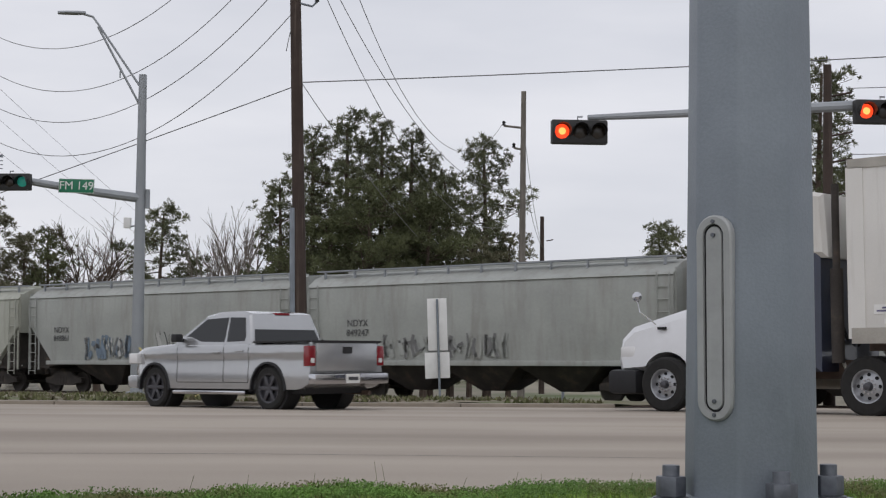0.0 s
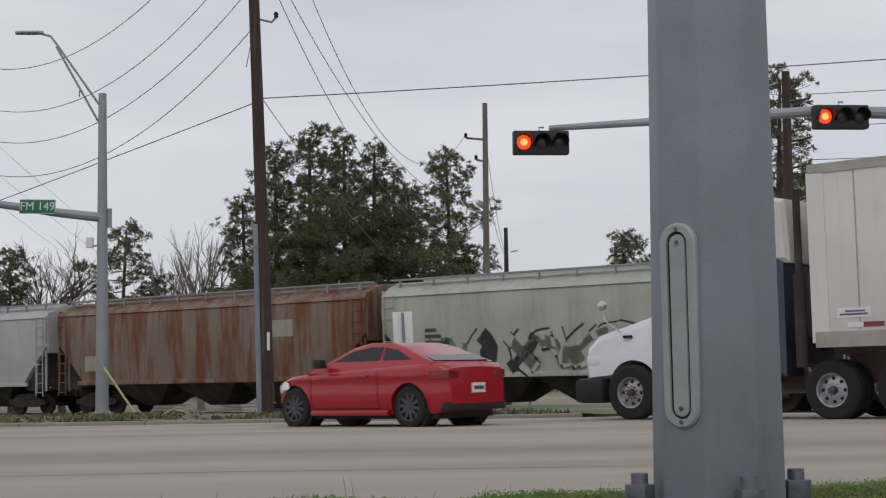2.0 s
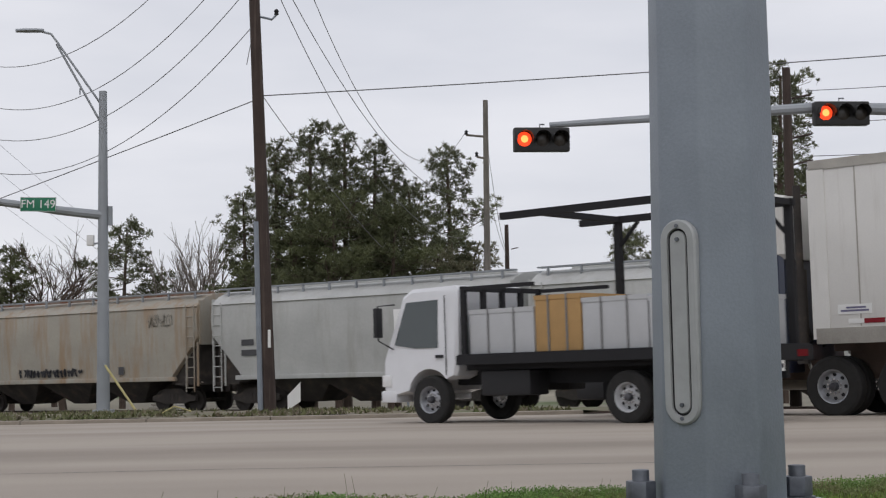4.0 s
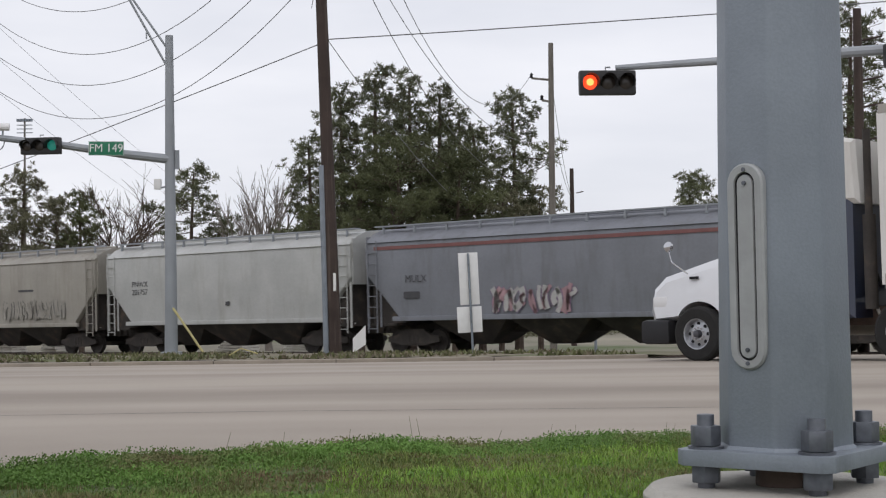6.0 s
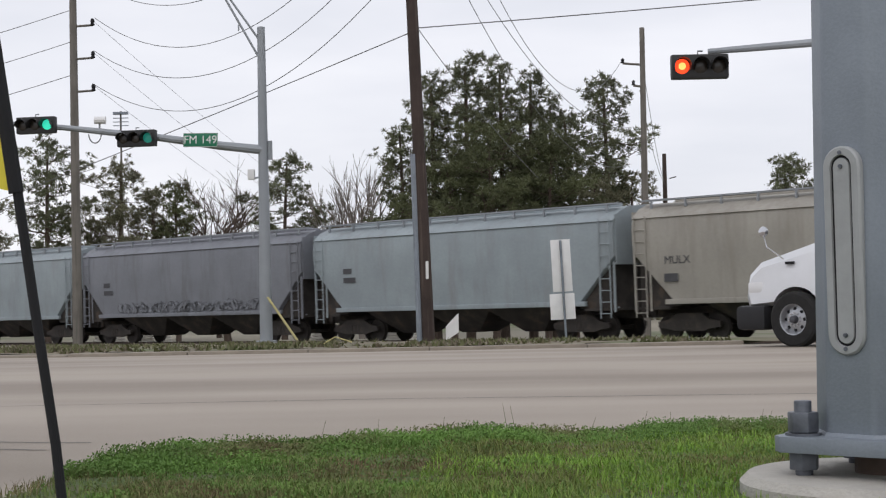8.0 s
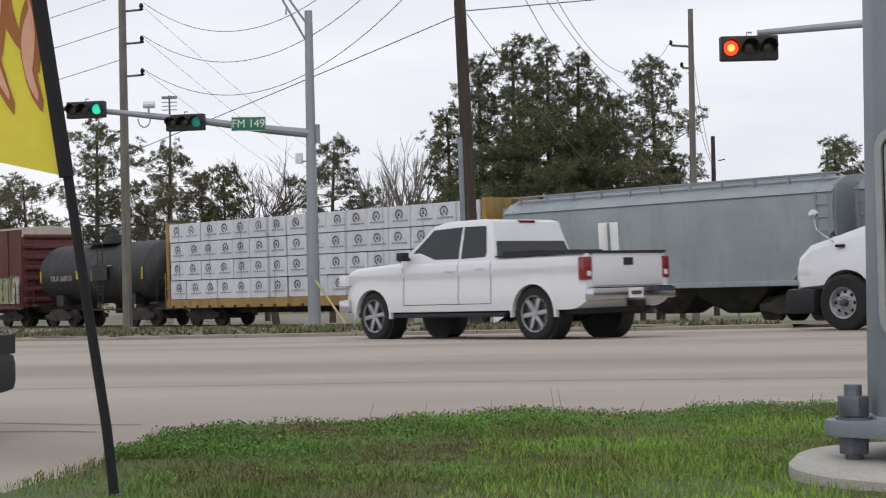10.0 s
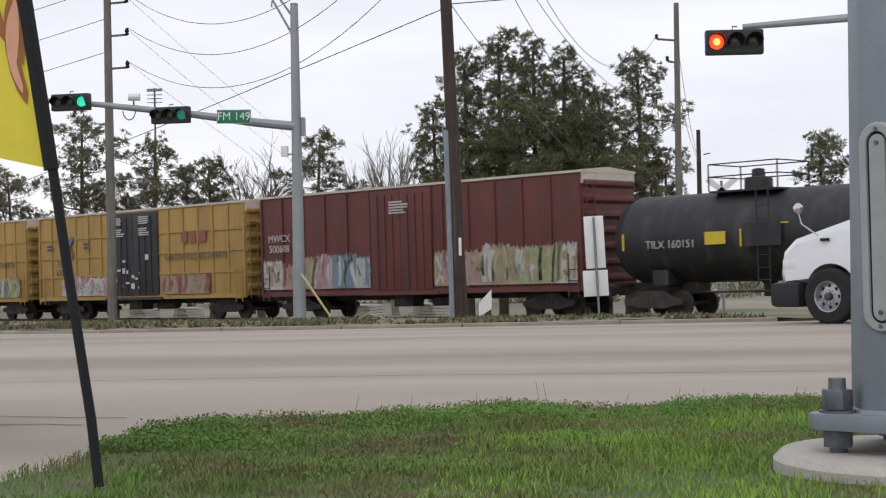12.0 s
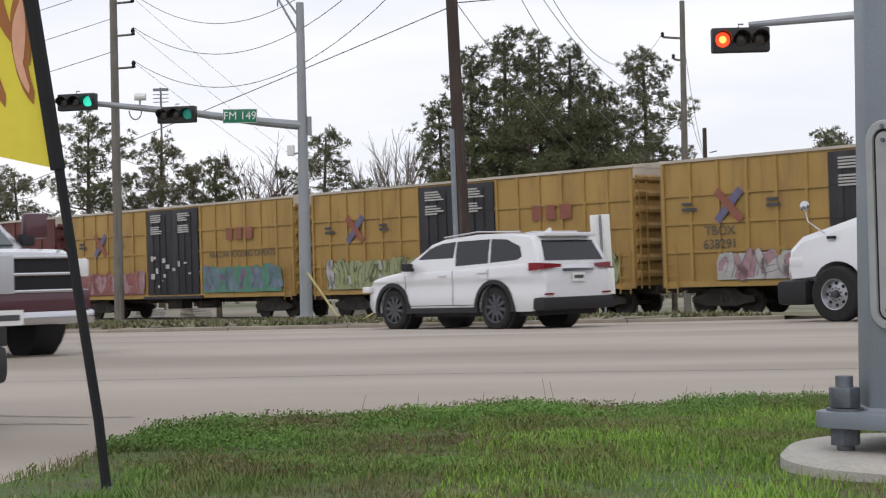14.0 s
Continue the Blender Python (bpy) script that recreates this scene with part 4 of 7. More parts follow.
def bare_tree(x, y, top, spread, seed, label="leafless tree with fine grey twigs", material="bare"):
    rnd = random.Random(seed)
    z = ground_z(x, y) - 0.1
    h = top - z
    ob = thing("tree", pose(x, y, z), label, "tree", "trees beyond the track")
    tw = Shape()

    def grow(p, d, ln, r, depth):
        q = p + d * ln
        mid = p.lerp(q, 0.5) + Vector((rnd.uniform(-1, 1), rnd.uniform(-1, 1), 0)) * ln * 0.06
        tw.tube([p, mid, q], [r, r * 0.8, r * 0.6], 5 if depth < 2 else 3, False)
        if depth >= 5:
            return
        for _ in range(3 if depth else 6):
            a = rnd.uniform(0, 6.28)
            s = rnd.uniform(0.35, 0.75)
            nd = (d + Vector((math.cos(a) * s * spread, math.sin(a) * s * spread, rnd.uniform(-0.1, 0.3)))).normalized()
            grow(p.lerp(q, rnd.uniform(0.55, 1.0)), nd, ln * rnd.uniform(0.6, 0.85), max(0.013, r * 0.56), depth + 1)
    grow(Vector((0, 0, 0)), Vector((0, 0, 1)), h * 0.30, 0.02 * h, 0)
    part("bare_crown", tw, material, ob)["kind"] = "stuff"
    return ob


PINE = "tall pine with a tufted dark green crown"
OAK = "dense dark evergreen tree behind the railway"
BROAD = "broad olive-green evergreen tree"
# the big group behind the timber pole
pine(-3.1, 85, 13.5, 2.0, 2.3, 11, "needles", 1.1, PINE, fill=0.65)
pine(-5.0, 85.5, 12.4, 2.2, 1.7, 41, "needles", 1.0, PINE, fill=0.5)
pine(-1.2, 86, 13.2, 2.0, 2.1, 12, "needles", 1.0, PINE, fill=0.65)
pine(0.4, 86.5, 12.7, 2.4, 1.8, 42, "needles", 1.0, PINE, fill=0.5)
pine(-6.7, 85, 9.8, 1.6, 1.5, 13, "needles", 1.0, PINE)
pine(1.6, 87, 11.3, 2.2, 1.7, 17, "needles", 1.0, PINE, fill=0.5)
pine(2.8, 87, 10.3, 2.0, 1.6, 43, "needles", 1.0, PINE, fill=0.65)
pine(-1.6, 82, 9.4, 0.2, 2.9, 14, "needles_dark", 1.25, OAK, True, fill=1.0)
pine(1.2, 83, 8.6, 0.0, 2.6, 15, "needles_dark", 1.2, OAK, True, fill=1.0)
pine(-3.9, 82.5, 7.6, 0.0, 2.4, 16, "needles_dark", 1.2, OAK, True, fill=1.0)
pine(4.95, 88, 12.4, 3.0, 1.75, 18, "needles", 1.2, PINE, True, fill=0.65)
pine(3.8, 85, 6.2, 0.0, 1.9, 19, "needles_olive", 1.1, OAK, True, fill=0.9)
pine(6.2, 88, 6.6, 0.0, 1.3, 34, "needles_olive", 1.0, OAK, True, fill=0.6)
pine(-7.4, 88, 5.4, 0.0, 1.3, 20, "needles", 0.9, OAK, True, fill=0.65)
# right of the far poles
pine(16.9, 98, 8.4, 3.6, 1.25, 21, "needles", 1.3, PINE, True, fill=0.9)
pine(20.3, 74, 14.6, 3.0, 2.2, 22, "needles", 1.0, PINE, fill=0.5)
pine(20.8, 70, 9.4, 1.5, 1.8, 33, "needles_dark", 0.9, OAK, fill=0.65)
# left group
pine(-16.0, 100, 9.5, 2.6, 1.9, 23, "needles", 1.0, PINE, True, fill=0.65)
pine(-14.0, 101, 6.2, 0.8, 1.4, 24, "needles", 0.9, PINE, True, fill=0.5)
pine(-22.4, 97, 7.6, 0.6, 1.5, 25, "needles_dark", 1.1, OAK, True, fill=0.6)
pine(-26.2, 97, 9.1, 0.8, 2.3, 26, "needles_olive", 1.0, BROAD, True, fill=0.7)
pine(-24.4, 99, 7.0, 0.6, 1.7, 44, "needles_olive", 0.9, BROAD, True, fill=0.7)
pine(-30.0, 94, 10.5, 2.4, 1.9, 27, "needles", 1.0, PINE, True, fill=0.65)
pine(-29.0, 98, 6.2, 0.6, 1.8, 45, "needles_olive", 0.9, BROAD, True, fill=0.6)
pine(-35.2, 96, 7.2, 0.8, 2.2, 28, "needles_olive", 1.0, BROAD, True, fill=0.6)
pine(-40.0, 102, 7.2, 0.6, 2.3, 29, "needles_dark", 0.9, OAK, True, fill=0.5)
bare_tree(-19.6, 99, 11.6, 1.25, 31, "leafless oak with dark crooked twigs", "bark")
bare_tree(-10.6, 98, 11.0, 0.62, 32)
bare_tree(-8.6, 101, 7.2, 0.9, 35)
bare_tree(-12.2, 103, 7.0, 0.9, 37)
bare_tree(-21.6, 106, 9.0, 1.0, 36, "leafless oak with dark crooked twigs", "bark")
bare_tree(-27.6, 100, 8.0, 1.0, 38)
# low growth closing the view behind the train
sh, rnd = Shape(), random.Random(8)
for k in range(150):
    x = -75 + k * 1.0
    y = 125 + rnd.uniform(-6, 12)
    foliage(sh, rnd, (x, y, ground_z(x, y) + rnd.uniform(0.3, 2.2) * (1.35 if x < -8 else 0.7)), rnd.uniform(1.2, 2.2), 110, 0.34, 0.8)
ob = new("far_scrub", bpy.data.meshes.new("far_scrub"))
ob.data.from_pydata(sh.v, [], sh.f)
ob.data.materials.append(M["needles_olive"])
tagged(ob, "low olive scrub far behind the railway", "scrub", kind="stuff")

# ---- feather flag at the corner ----
flag = thing("feather_flag", pose(-1.235, 4.0, 0.05), "yellow feather flag with flame print on a black pole", "feather flag")
pole_pts = [(0.0, 0, -0.05), (-0.025, 0, 0.20), (-0.075, 0, 0.55), (-0.125, 0, 0.92), (-0.185, 0, 1.34), (-0.27, 0, 1.9), (-0.37, 0, 2.45), (-0.50, 0, 2.85), (-0.70, 0, 3.1), (-0.92, 0, 3.15)]
part("pole", Shape().tube(pole_pts, [0.0135, 0.0135, 0.0135, 0.0135, 0.0135, 0.013, 0.011, 0.010, 0.008, 0.006], 10), "seam", flag, "black flag pole")
part("ground_spike", Shape().tube([(0, 0, -0.3), (0, 0, 0.02)], 0.012, 8), "galv", flag)


def flag_edge(z):
    for (xa, _, za), (xb, _, zb) in zip(pole_pts[:-1], pole_pts[1:]):
        if za <= z <= zb:
            return xa + (xb - xa) * (z - za) / (zb - za)
    return -0.92


FL0, FL1 = 0.875, 3.05


def flag_pt(u, v, off=0.0):
    """A place on the cloth: u from the pole outward, v up."""
    z = FL0 + (FL1 - FL0) * v
    w = 0.62 * min(1.0, (1.02 - v) * 4) * (0.9 + 0.1 * v)
    x = flag_edge(z) - w * u
    zz = z + 0.13 * u * (1 - v) - 0.05 * u * v
    return (x, 0.035 * math.sin(u * 4.0 + v * 7.0) * u + off, zz)


fs = Shape()
NU, NV = 14, 34
for sgn_y in (-0.0012, 0.0012):
    fs.add([flag_pt(i / NU, j / NV, sgn_y) for j in range(NV + 1) for i in range(NU + 1)],
           [(j * (NU + 1) + i, j * (NU + 1) + i + 1, (j + 1) * (NU + 1) + i + 1, (j + 1) * (NU + 1) + i) for j in range(NV) for i in range(NU)])
part("cloth", fs, "flag_y", flag, "yellow cloth sail")
part("sleeve", Shape().tube([(flag_edge(z) - 0.004, 0, z) for z in steps(FL0, FL1, 0.1)], 0.021, 8), "seam", flag, "black pole sleeve")


def flame(path, w, material):
    sh = Shape()
    pts = [Vector(p) for p in path]
    left, right = [], []
    for i, p in enumerate(pts):
        d = (pts[min(i + 1, len(pts) - 1)] - pts[max(i - 1, 0)]).normalized()
        t = i / (len(pts) - 1)
        ww = w * math.sin(math.pi * min(0.96, t * 0.9 + 0.08)) * 0.5
        left.append((p.x - d.y * ww, p.y + d.x * ww))
        right.append((p.x + d.y * ww, p.y - d.x * ww))
    n = len(pts)
    vs = [flag_pt(max(0, u), max(0, v), -0.004 if material == "flag_r" else -0.006) for u, v in left + right]
    sh.add(vs, [(i, i + 1, n + i + 1, n + i) for i in range(n - 1)])
    return sh


for uu, v0, v1, amp, mt in ((0.07, 0.085, 0.24, 0.035, "flag_r"), (0.085, 0.095, 0.22, 0.03, "flag_p"), (0.22, 0.075, 0.30, 0.06, "flag_r"), (0.235, 0.09, 0.28, 0.05, "flag_p"), (0.36, 0.06, 0.30, 0.05, "flag_r"), (0.375, 0.075, 0.28, 0.045, "flag_p"),
                            (0.13, 0.16, 0.36, 0.05, "flag_r"), (0.5, 0.09, 0.36, 0.06, "flag_r"), (0.52, 0.1, 0.34, 0.05, "flag_p"), (0.7, 0.1, 0.4, 0.05, "flag_r")):
    part("flame_print", flame([(uu + amp * math.sin(k / 12 * 5.2), v0 + (v1 - v0) * k / 12) for k in range(13)], 0.085 if mt == "flag_r" else 0.05, mt), mt, flag)


# ---- the train ----
SPEED = 18.3
CARS = []


def bogie(parent, x):
    """Side frames and two axles, in the car's space; the rail's top is z = 0."""
    fr = Shape()
    for y in (-1.02, 1.02):
        s = 1 if y > 0 else -1
        out = [(-1.15, 0.42), (-1.15, 0.60), (-0.75, 0.66), (-0.45, 0.86), (0.45, 0.86), (0.75, 0.66), (1.15, 0.60), (1.15, 0.42), (0.80, 0.38), (0.55, 0.30), (-0.55, 0.30), (-0.80, 0.38)]
        fr.loft([[(px, y - 0.07, pz) for px, pz in out], [(px, y + 0.07, pz) for px, pz in out]])
    fr.box(-0.22, 0.22, -1.0, 1.0, 0.45, 0.85)
    b = part("bogie", fr, "bogie", parent, "grimy cast steel bogie", at=pose(x, 0, 0))
    for ax in (-0.88, 0.88):
        part("wheelset", WHEELSET, "bogie", b, at=pose(ax, 0, 0.42))
    for sx in (-0.18, 0.0, 0.18):
        for y in (-1.06, 1.06):
            part("spring", SPRING, "bogie", b, at=pose(sx, y, 0.36))
    return b


ws = Shape().tube([(0, -1.0, 0), (0, 1.0, 0)], 0.075, 10)
for y in (-0.75, 0.75):
    s = -1 if y < 0 else 1
    ws.lathe_y([(0.0, y + 0.04 * s), (0.30, y + 0.03 * s), (0.36, y + 0.065 * s), (0.42, y + 0.065 * s), (0.425, y - 0.04 * s), (0.45, y - 0.07 * s), (0.0, y - 0.06 * s)], 24)
WHEELSET = ws.mesh("wheelset", ["bogie"])
SPRING = Shape().lathe_z([(0.05, 0), (0.065, 0.05), (0.05, 0.1), (0.065, 0.15), (0.05, 0.2), (0.065, 0.25), (0.05, 0.3)], 8).mesh("spring", ["bogie"])


def coupler(parent, x, s):
    part("coupler", Shape().box(min(x, x + 0.62 * s), max(x, x + 0.62 * s), -0.09, 0.09, 0.78, 0.98).box(min(x + 0.45 * s, x + 0.66 * s), max(x + 0.45 * s, x + 0.66 * s), -0.16, 0.16, 0.72, 1.02), "bogie", parent, bevel=0.02)


def ladder(parent, x, y, z0, z1, material, along=True, w=0.42):
    sh = Shape()
    for k in (-w / 2, w / 2):
        sh.tube([(x + (k if along else 0), y + (0 if along else k), z0), (x + (k if along else 0), y + (0 if along else k), z1)], 0.022, 6)
    n = int((z1 - z0) / 0.38)
    for i in range(n):
        z = z0 + 0.15 + i * 0.38
        sh.tube([(x - (w / 2 if along else 0), y - (0 if along else w / 2), z), (x + (w / 2 if along else 0), y + (0 if along else w / 2), z)], 0.016, 5)
    return part("ladder", sh, material, parent)


def graffiti(parent, x0, x1, z0, z1, y, colours, seed, letters=8, outline="g_black", wash=None):
    """Sprayed letter forms: rounded blocks with dark edges, a few millimetres proud."""
    rnd = random.Random(seed)
    fill, line = Shape(), Shape()
    if wash:                             # a ragged sprayed ground behind the letters
        sh, n = Shape(), 40
        lo = [(x0 + (x1 - x0) * k / n, y - 0.002, z0 - 0.02) for k in range(n + 1)]
        hi = [(x0 + (x1 - x0) * k / n, y - 0.002, z1 - 0.1 + 0.28 * noise.noise(Vector((k * 0.45, seed, 0))) - 0.25 * (k in (0, n))) for k in range(n + 1)]
        sh.add(lo + hi, [(k, k + 1, n + k + 2, n + k + 1) for k in range(n)])
        part("graffiti_ground", sh, wash, parent, "ragged sprayed ground colour")
    letters = int(letters * 1.5)
    wl_ = (x1 - x0) / letters
    for i in range(letters):
        cx, top, bot = x0 + wl_ * (i + 0.5), z1 - rnd.uniform(0, 0.22) * (z1 - z0), z0 + rnd.uniform(0, 0.15) * (z1 - z0)
        strokes = []
        for _ in range(rnd.choice((2, 3, 3))):
            xa, xb = cx + rnd.uniform(-0.5, 0.5) * wl_, cx + rnd.uniform(-0.5, 0.5) * wl_
            za, zb = (bot, top) if rnd.random() < 0.6 else (rnd.uniform(bot, top), rnd.uniform(bot, top))
            if abs(za - zb) + abs(xa - xb) < 0.25 * wl_:
                za, zb = bot, top
            bow = rnd.uniform(-0.4, 0.4) * wl_
            strokes.append([(xa + (xb - xa) * t + bow * math.sin(math.pi * t), za + (zb - za) * t) for t in (0, 0.2, 0.4, 0.6, 0.8, 1)])
        for st in strokes:
            w = wl_ * rnd.uniform(0.12, 0.26)
            for shp_, ww, dy, mi in ((line, w * 1.28, 0.004, 0), (fill, w, 0.008, rnd.randrange(len(colours)))):
                l_, r_ = [], []
                for k, (px, pz) in enumerate(st):
                    qx, qz = st[min(k + 1, 5)][0] - st[max(k - 1, 0)][0], st[min(k + 1, 5)][1] - st[max(k - 1, 0)][1]
                    d = math.hypot(qx, qz) or 1
                    l_.append((px - qz / d * ww, y - dy, pz + qx / d * ww))
                    r_.append((px + qz / d * ww, y - dy, pz - qx / d * ww))
                shp_.mi = mi
                shp_.add(l_ + r_, [(k, k + 1, 6 + k + 1, 6 + k) for k in range(5)])
    part("graffiti_outline", line, outline, parent)["kind"] = "stuff"
    part("graffiti", fill, colours, parent, "sprayed graffiti letters", smooth=False)["kind"] = "stuff"


SIDE = -1.56


def mark(parent, text, x, z, size, material="mark_k", y=SIDE - 0.012):
    return lettering("lettering", text, size, pose(x, y, z, 90, 0, 0), material, parent)


def bars(parent, x, z, w, h, n, material="mark_k", y=SIDE - 0.01, seed=1):
    """Unreadable stencil lines as plain bars."""
    rnd, sh = random.Random(seed), Shape()
    for i in range(n):
        zz = z - i * h * 1.7
        sh.box(x - w / 2, x - w / 2 + w * rnd.uniform(0.6, 1.0), y - 0.003, y, zz - h / 2, zz + h / 2)
    return part("stencil_bars", sh, material, parent)


def hopper(front, length, paint, label, top=4.55, bottom=1.26, roof=None):
    """A covered hopper wagon; x runs the way the train goes, its leading end at `front` on the moving train."""
    L = length - 0.75
    hl = L / 2
    car = thing("hopper_wagon", pose(0, 0, 0), label, "hopper wagon", "covered hopper wagons")
    CARS.append((car, front - length / 2))
    e = top - 0.62                       # eaves
    rings = []
    for x, zb in ((-hl, 2.75), (-hl + 0.25, 2.50), (-hl + 1.45, bottom), (-hl + 3.5, bottom), (0, bottom), (hl - 3.5, bottom), (hl - 1.45, bottom), (hl - 0.25, 2.50), (hl, 2.75)):
        half = [(0.0, zb), (1.42, zb), (1.49, zb + 0.05), (1.55, zb + (e - zb) * 0.35), (1.56, zb + (e - zb) * 0.7), (1.53, e - 0.12), (1.50, e - 0.02), (1.56, e), (1.50, e + 0.06), (1.1, e + 0.33), (0.62, top - 0.12), (0.0, top - 0.08)]
        rings.append([(x, -y, z) for y, z in half] + [(x, y, z) for y, z in half[::-1][1:-1]])
    part("body", Shape().loft(rings), paint, car)
    for s in (-1, 1):
        part("side_sill", Shape().box(-hl + 1.2, hl - 1.2, s * 1.50 - 0.06, s * 1.50 + 0.06, bottom - 0.10, bottom + 0.06), paint, car, bevel=0.01)
    part("hatch_cover", Shape().box(-hl + 0.9, hl - 0.9, -0.36, 0.36, top - 0.12, top + 0.02), roof or paint, car, bevel=0.03)
    for s in (-1, 1):
        rb = part("running_board", Shape().box(-hl + 0.1, hl - 0.1, s * 0.98 - 0.16, s * 0.98 + 0.16, top - 0.06, top - 0.01), "galv_far", car)
        for k in range(11):
            x = -hl + 0.5 + (L - 1.0) * k / 10
            part("bracket", BRACKET, "galv_far", rb, at=pose(x, s * 1.12, top - 0.31))
    cf = part("centre_sill", Shape().box(-hl, hl, -0.24, 0.24, 0.72, 1.05), "bogie", car)
    bays = 3
    for k in range(bays):
        cx = (k - (bays - 1) / 2) * (L - 5.4) / bays
        r1 = [(cx + px * 1.75, py * 1.42, bottom) for px, py in ((-1, -1), (1, -1), (1, 1), (-1, 1))]
        r2 = [(cx + px * 0.42, py * 0.55, 0.32) for px, py in ((-1, -1), (1, -1), (1, 1), (-1, 1))]
        part("discharge_bay", Shape().loft([r1, r2]), "bogie", car, bevel=0.02)
    for s in (-1, 1):
        part("end_platform", Shape().box(min(s * hl, s * (hl - 1.3)), max(s * hl, s * (hl - 1.3)), -1.45, 1.45, 1.0, 1.08), "bogie", car)
        part("end_panel", Shape().box(min(s * (hl + 0.01), s * (hl + 0.05)), max(s * (hl + 0.01), s * (hl + 0.05)), -1.45, 1.45, 2.5, top - 0.4), paint, car)
        for y in (-1.48, 1.48):
            part("corner_post", Shape().tube([(s * (hl - 0.04), y, 0.95), (s * (hl - 0.04), y, 2.6)], 0.045, 6), paint, car)
            part("corner_post", Shape().tube([(s * (hl - 0.62), y, 0.95), (s * (hl - 0.62), y, 2.2)], 0.035, 6), paint, car)
        ladder(car, s * (hl - 0.33), -1.60, 0.75, top - 0.55, paint)
        part("brake_rod", Shape().tube([(s * (hl - 0.5), 0.6, 1.1), (s * (hl - 0.5), 0.6, 2.7)], 0.03, 6), "bogie", car)
        part("slope_brace", Shape().tube([(s * (hl - 0.1), -1.2, 1.05), (s * (hl - 1.1), -1.2, 1.9)], 0.05, 6), paint, car)
        # dark block added for the shade among the end gear below the slope
        part("end_shade_block", Shape().loft([[(s * (hl - 0.12), y, 1.08), (s * (hl - 0.12), y, 2.7), (s * (hl - 0.3), y, 2.6), (s * (hl - 1.6), y, 1.2), (s * (hl - 1.6), y, 1.08)] for y in (-1.30, 1.30)]), "bogie", car, "dark block for shade and end gear under the slope")
        bogie(car, s * (hl - 1.75))
        coupler(car, s * hl, s)
    return car, hl


BRACKET = Shape().box(-0.03, 0.03, -0.04, 0.04, 0.0, 0.27).mesh("bracket", ["galv_far"])


def boxcar(front, length, paint, ends, label, door, door_x=0.0, door_w=3.6, rib_gap=1.05, belts=(), roof="roofpale", top=4.95):
    L = length - 1.15
    hl = L / 2
    car = thing("boxcar", pose(0, 0, 0), label, "boxcar", "boxcars")
    CARS.append((car, front - length / 2))
    part("body", Shape().box(-hl, hl, -1.49, 1.49, 1.0, top), paint, car, bevel=0.02)
    rr = [[(x, y, z) for y, z in ((-1.54, top - 0.05), (-1.54, top + 0.04), (0, top + 0.17), (1.54, top + 0.04), (1.54, top - 0.05))] for x in (-hl - 0.06, hl + 0.06)]
    part("roof", Shape().loft(rr), roof, car)
    for s in (-1, 1):
        part("side_sill", Shape().box(-hl, hl, s * 1.50 - 0.05, s * 1.50 + 0.05, 0.92, 1.10), paint, car)
        n = round(L / rib_gap)
        for k in range(n + 1):
            x = -hl + 0.06 + (L - 0.12) * k / n
            if abs(x - door_x) < door_w / 2 + 0.05:
                continue
            part("side_post", RIB, paint, car, at=pose(x, s * 1.50, 1.1))
        for zb in belts:
            for a, b in ((-hl, door_x - door_w / 2), (door_x + door_w / 2, hl)):
                part("side_belt", Shape().box(a, b, s * 1.505 - 0.03, s * 1.505 + 0.03, zb - 0.05, zb + 0.05), paint, car)
        for dx in (-1, 1):
            d = part("door", Shape().box(door_x + min(0.01 * dx, dx * door_w / 2), door_x + max(0.01 * dx, dx * door_w / 2), s * 1.535 - 0.04, s * 1.535 + 0.04, 1.08, top - 0.12), door, car, bevel=0.01)
            for q in (0.25, 0.5, 0.75):
                part("lock_rod", Shape().tube([(door_x + dx * door_w / 2 * q, s * 1.60, 1.15), (door_x + dx * door_w / 2 * q, s * 1.60, top - 0.3)], 0.022, 6), door, d)
            for q in (1.9, 2.9, 3.9):
                part("door_rib", Shape().box(door_x + min(0.05 * dx, dx * (door_w / 2 - 0.05)), door_x + max(0.05 * dx, dx * (door_w / 2 - 0.05)), s * 1.58 - 0.012, s * 1.58 + 0.012, q - 0.05, q + 0.05), door, d)
        part("door_track", Shape().box(door_x - door_w / 2 - 0.3, door_x + door_w / 2 + 0.3, s * 1.58 - 0.05, s * 1.58 + 0.05, 0.90, 1.02), door, car)
    for s in (-1, 1):
        for k in range(7):                 # pressed ribs across the ends
            z = 1.35 + k * (top - 1.75) / 6
            part("end_rib", END_RIB, ends, car, at=pose(s * (hl + 0.0), 0, z))
        part("end_cap", Shape().box(min(s * hl, s * (hl + 0.05)), max(s * hl, s * (hl + 0.05)), -1.49, 1.49, top - 0.42, top + 0.06), "roofpale", car, "pale end cap")
        ladder(car, s * (hl - 0.35), -1.60, 0.75, 2.2, paint)
        ladder(car, s * (hl + 0.14), -1.15, 0.9, top - 0.5, ends, False)
        bogie(car, s * (hl - 1.9))
        coupler(car, s * (hl + 0.0), s)
    part("centre_sill", Shape().box(-hl, hl, -0.3, 0.3, 0.70, 1.0), "bogie", car)
    part("underframe", Shape().box(-hl + 3.5, hl - 3.5, -1.2, 1.2, 0.88, 1.0).box(-1.2, -0.2, -1.0, -0.4, 0.45, 0.9).tube([(0.6, -0.6, 0.65), (1.9, -0.6, 0.65)], 0.2, 10), "bogie", car)
    return car, hl


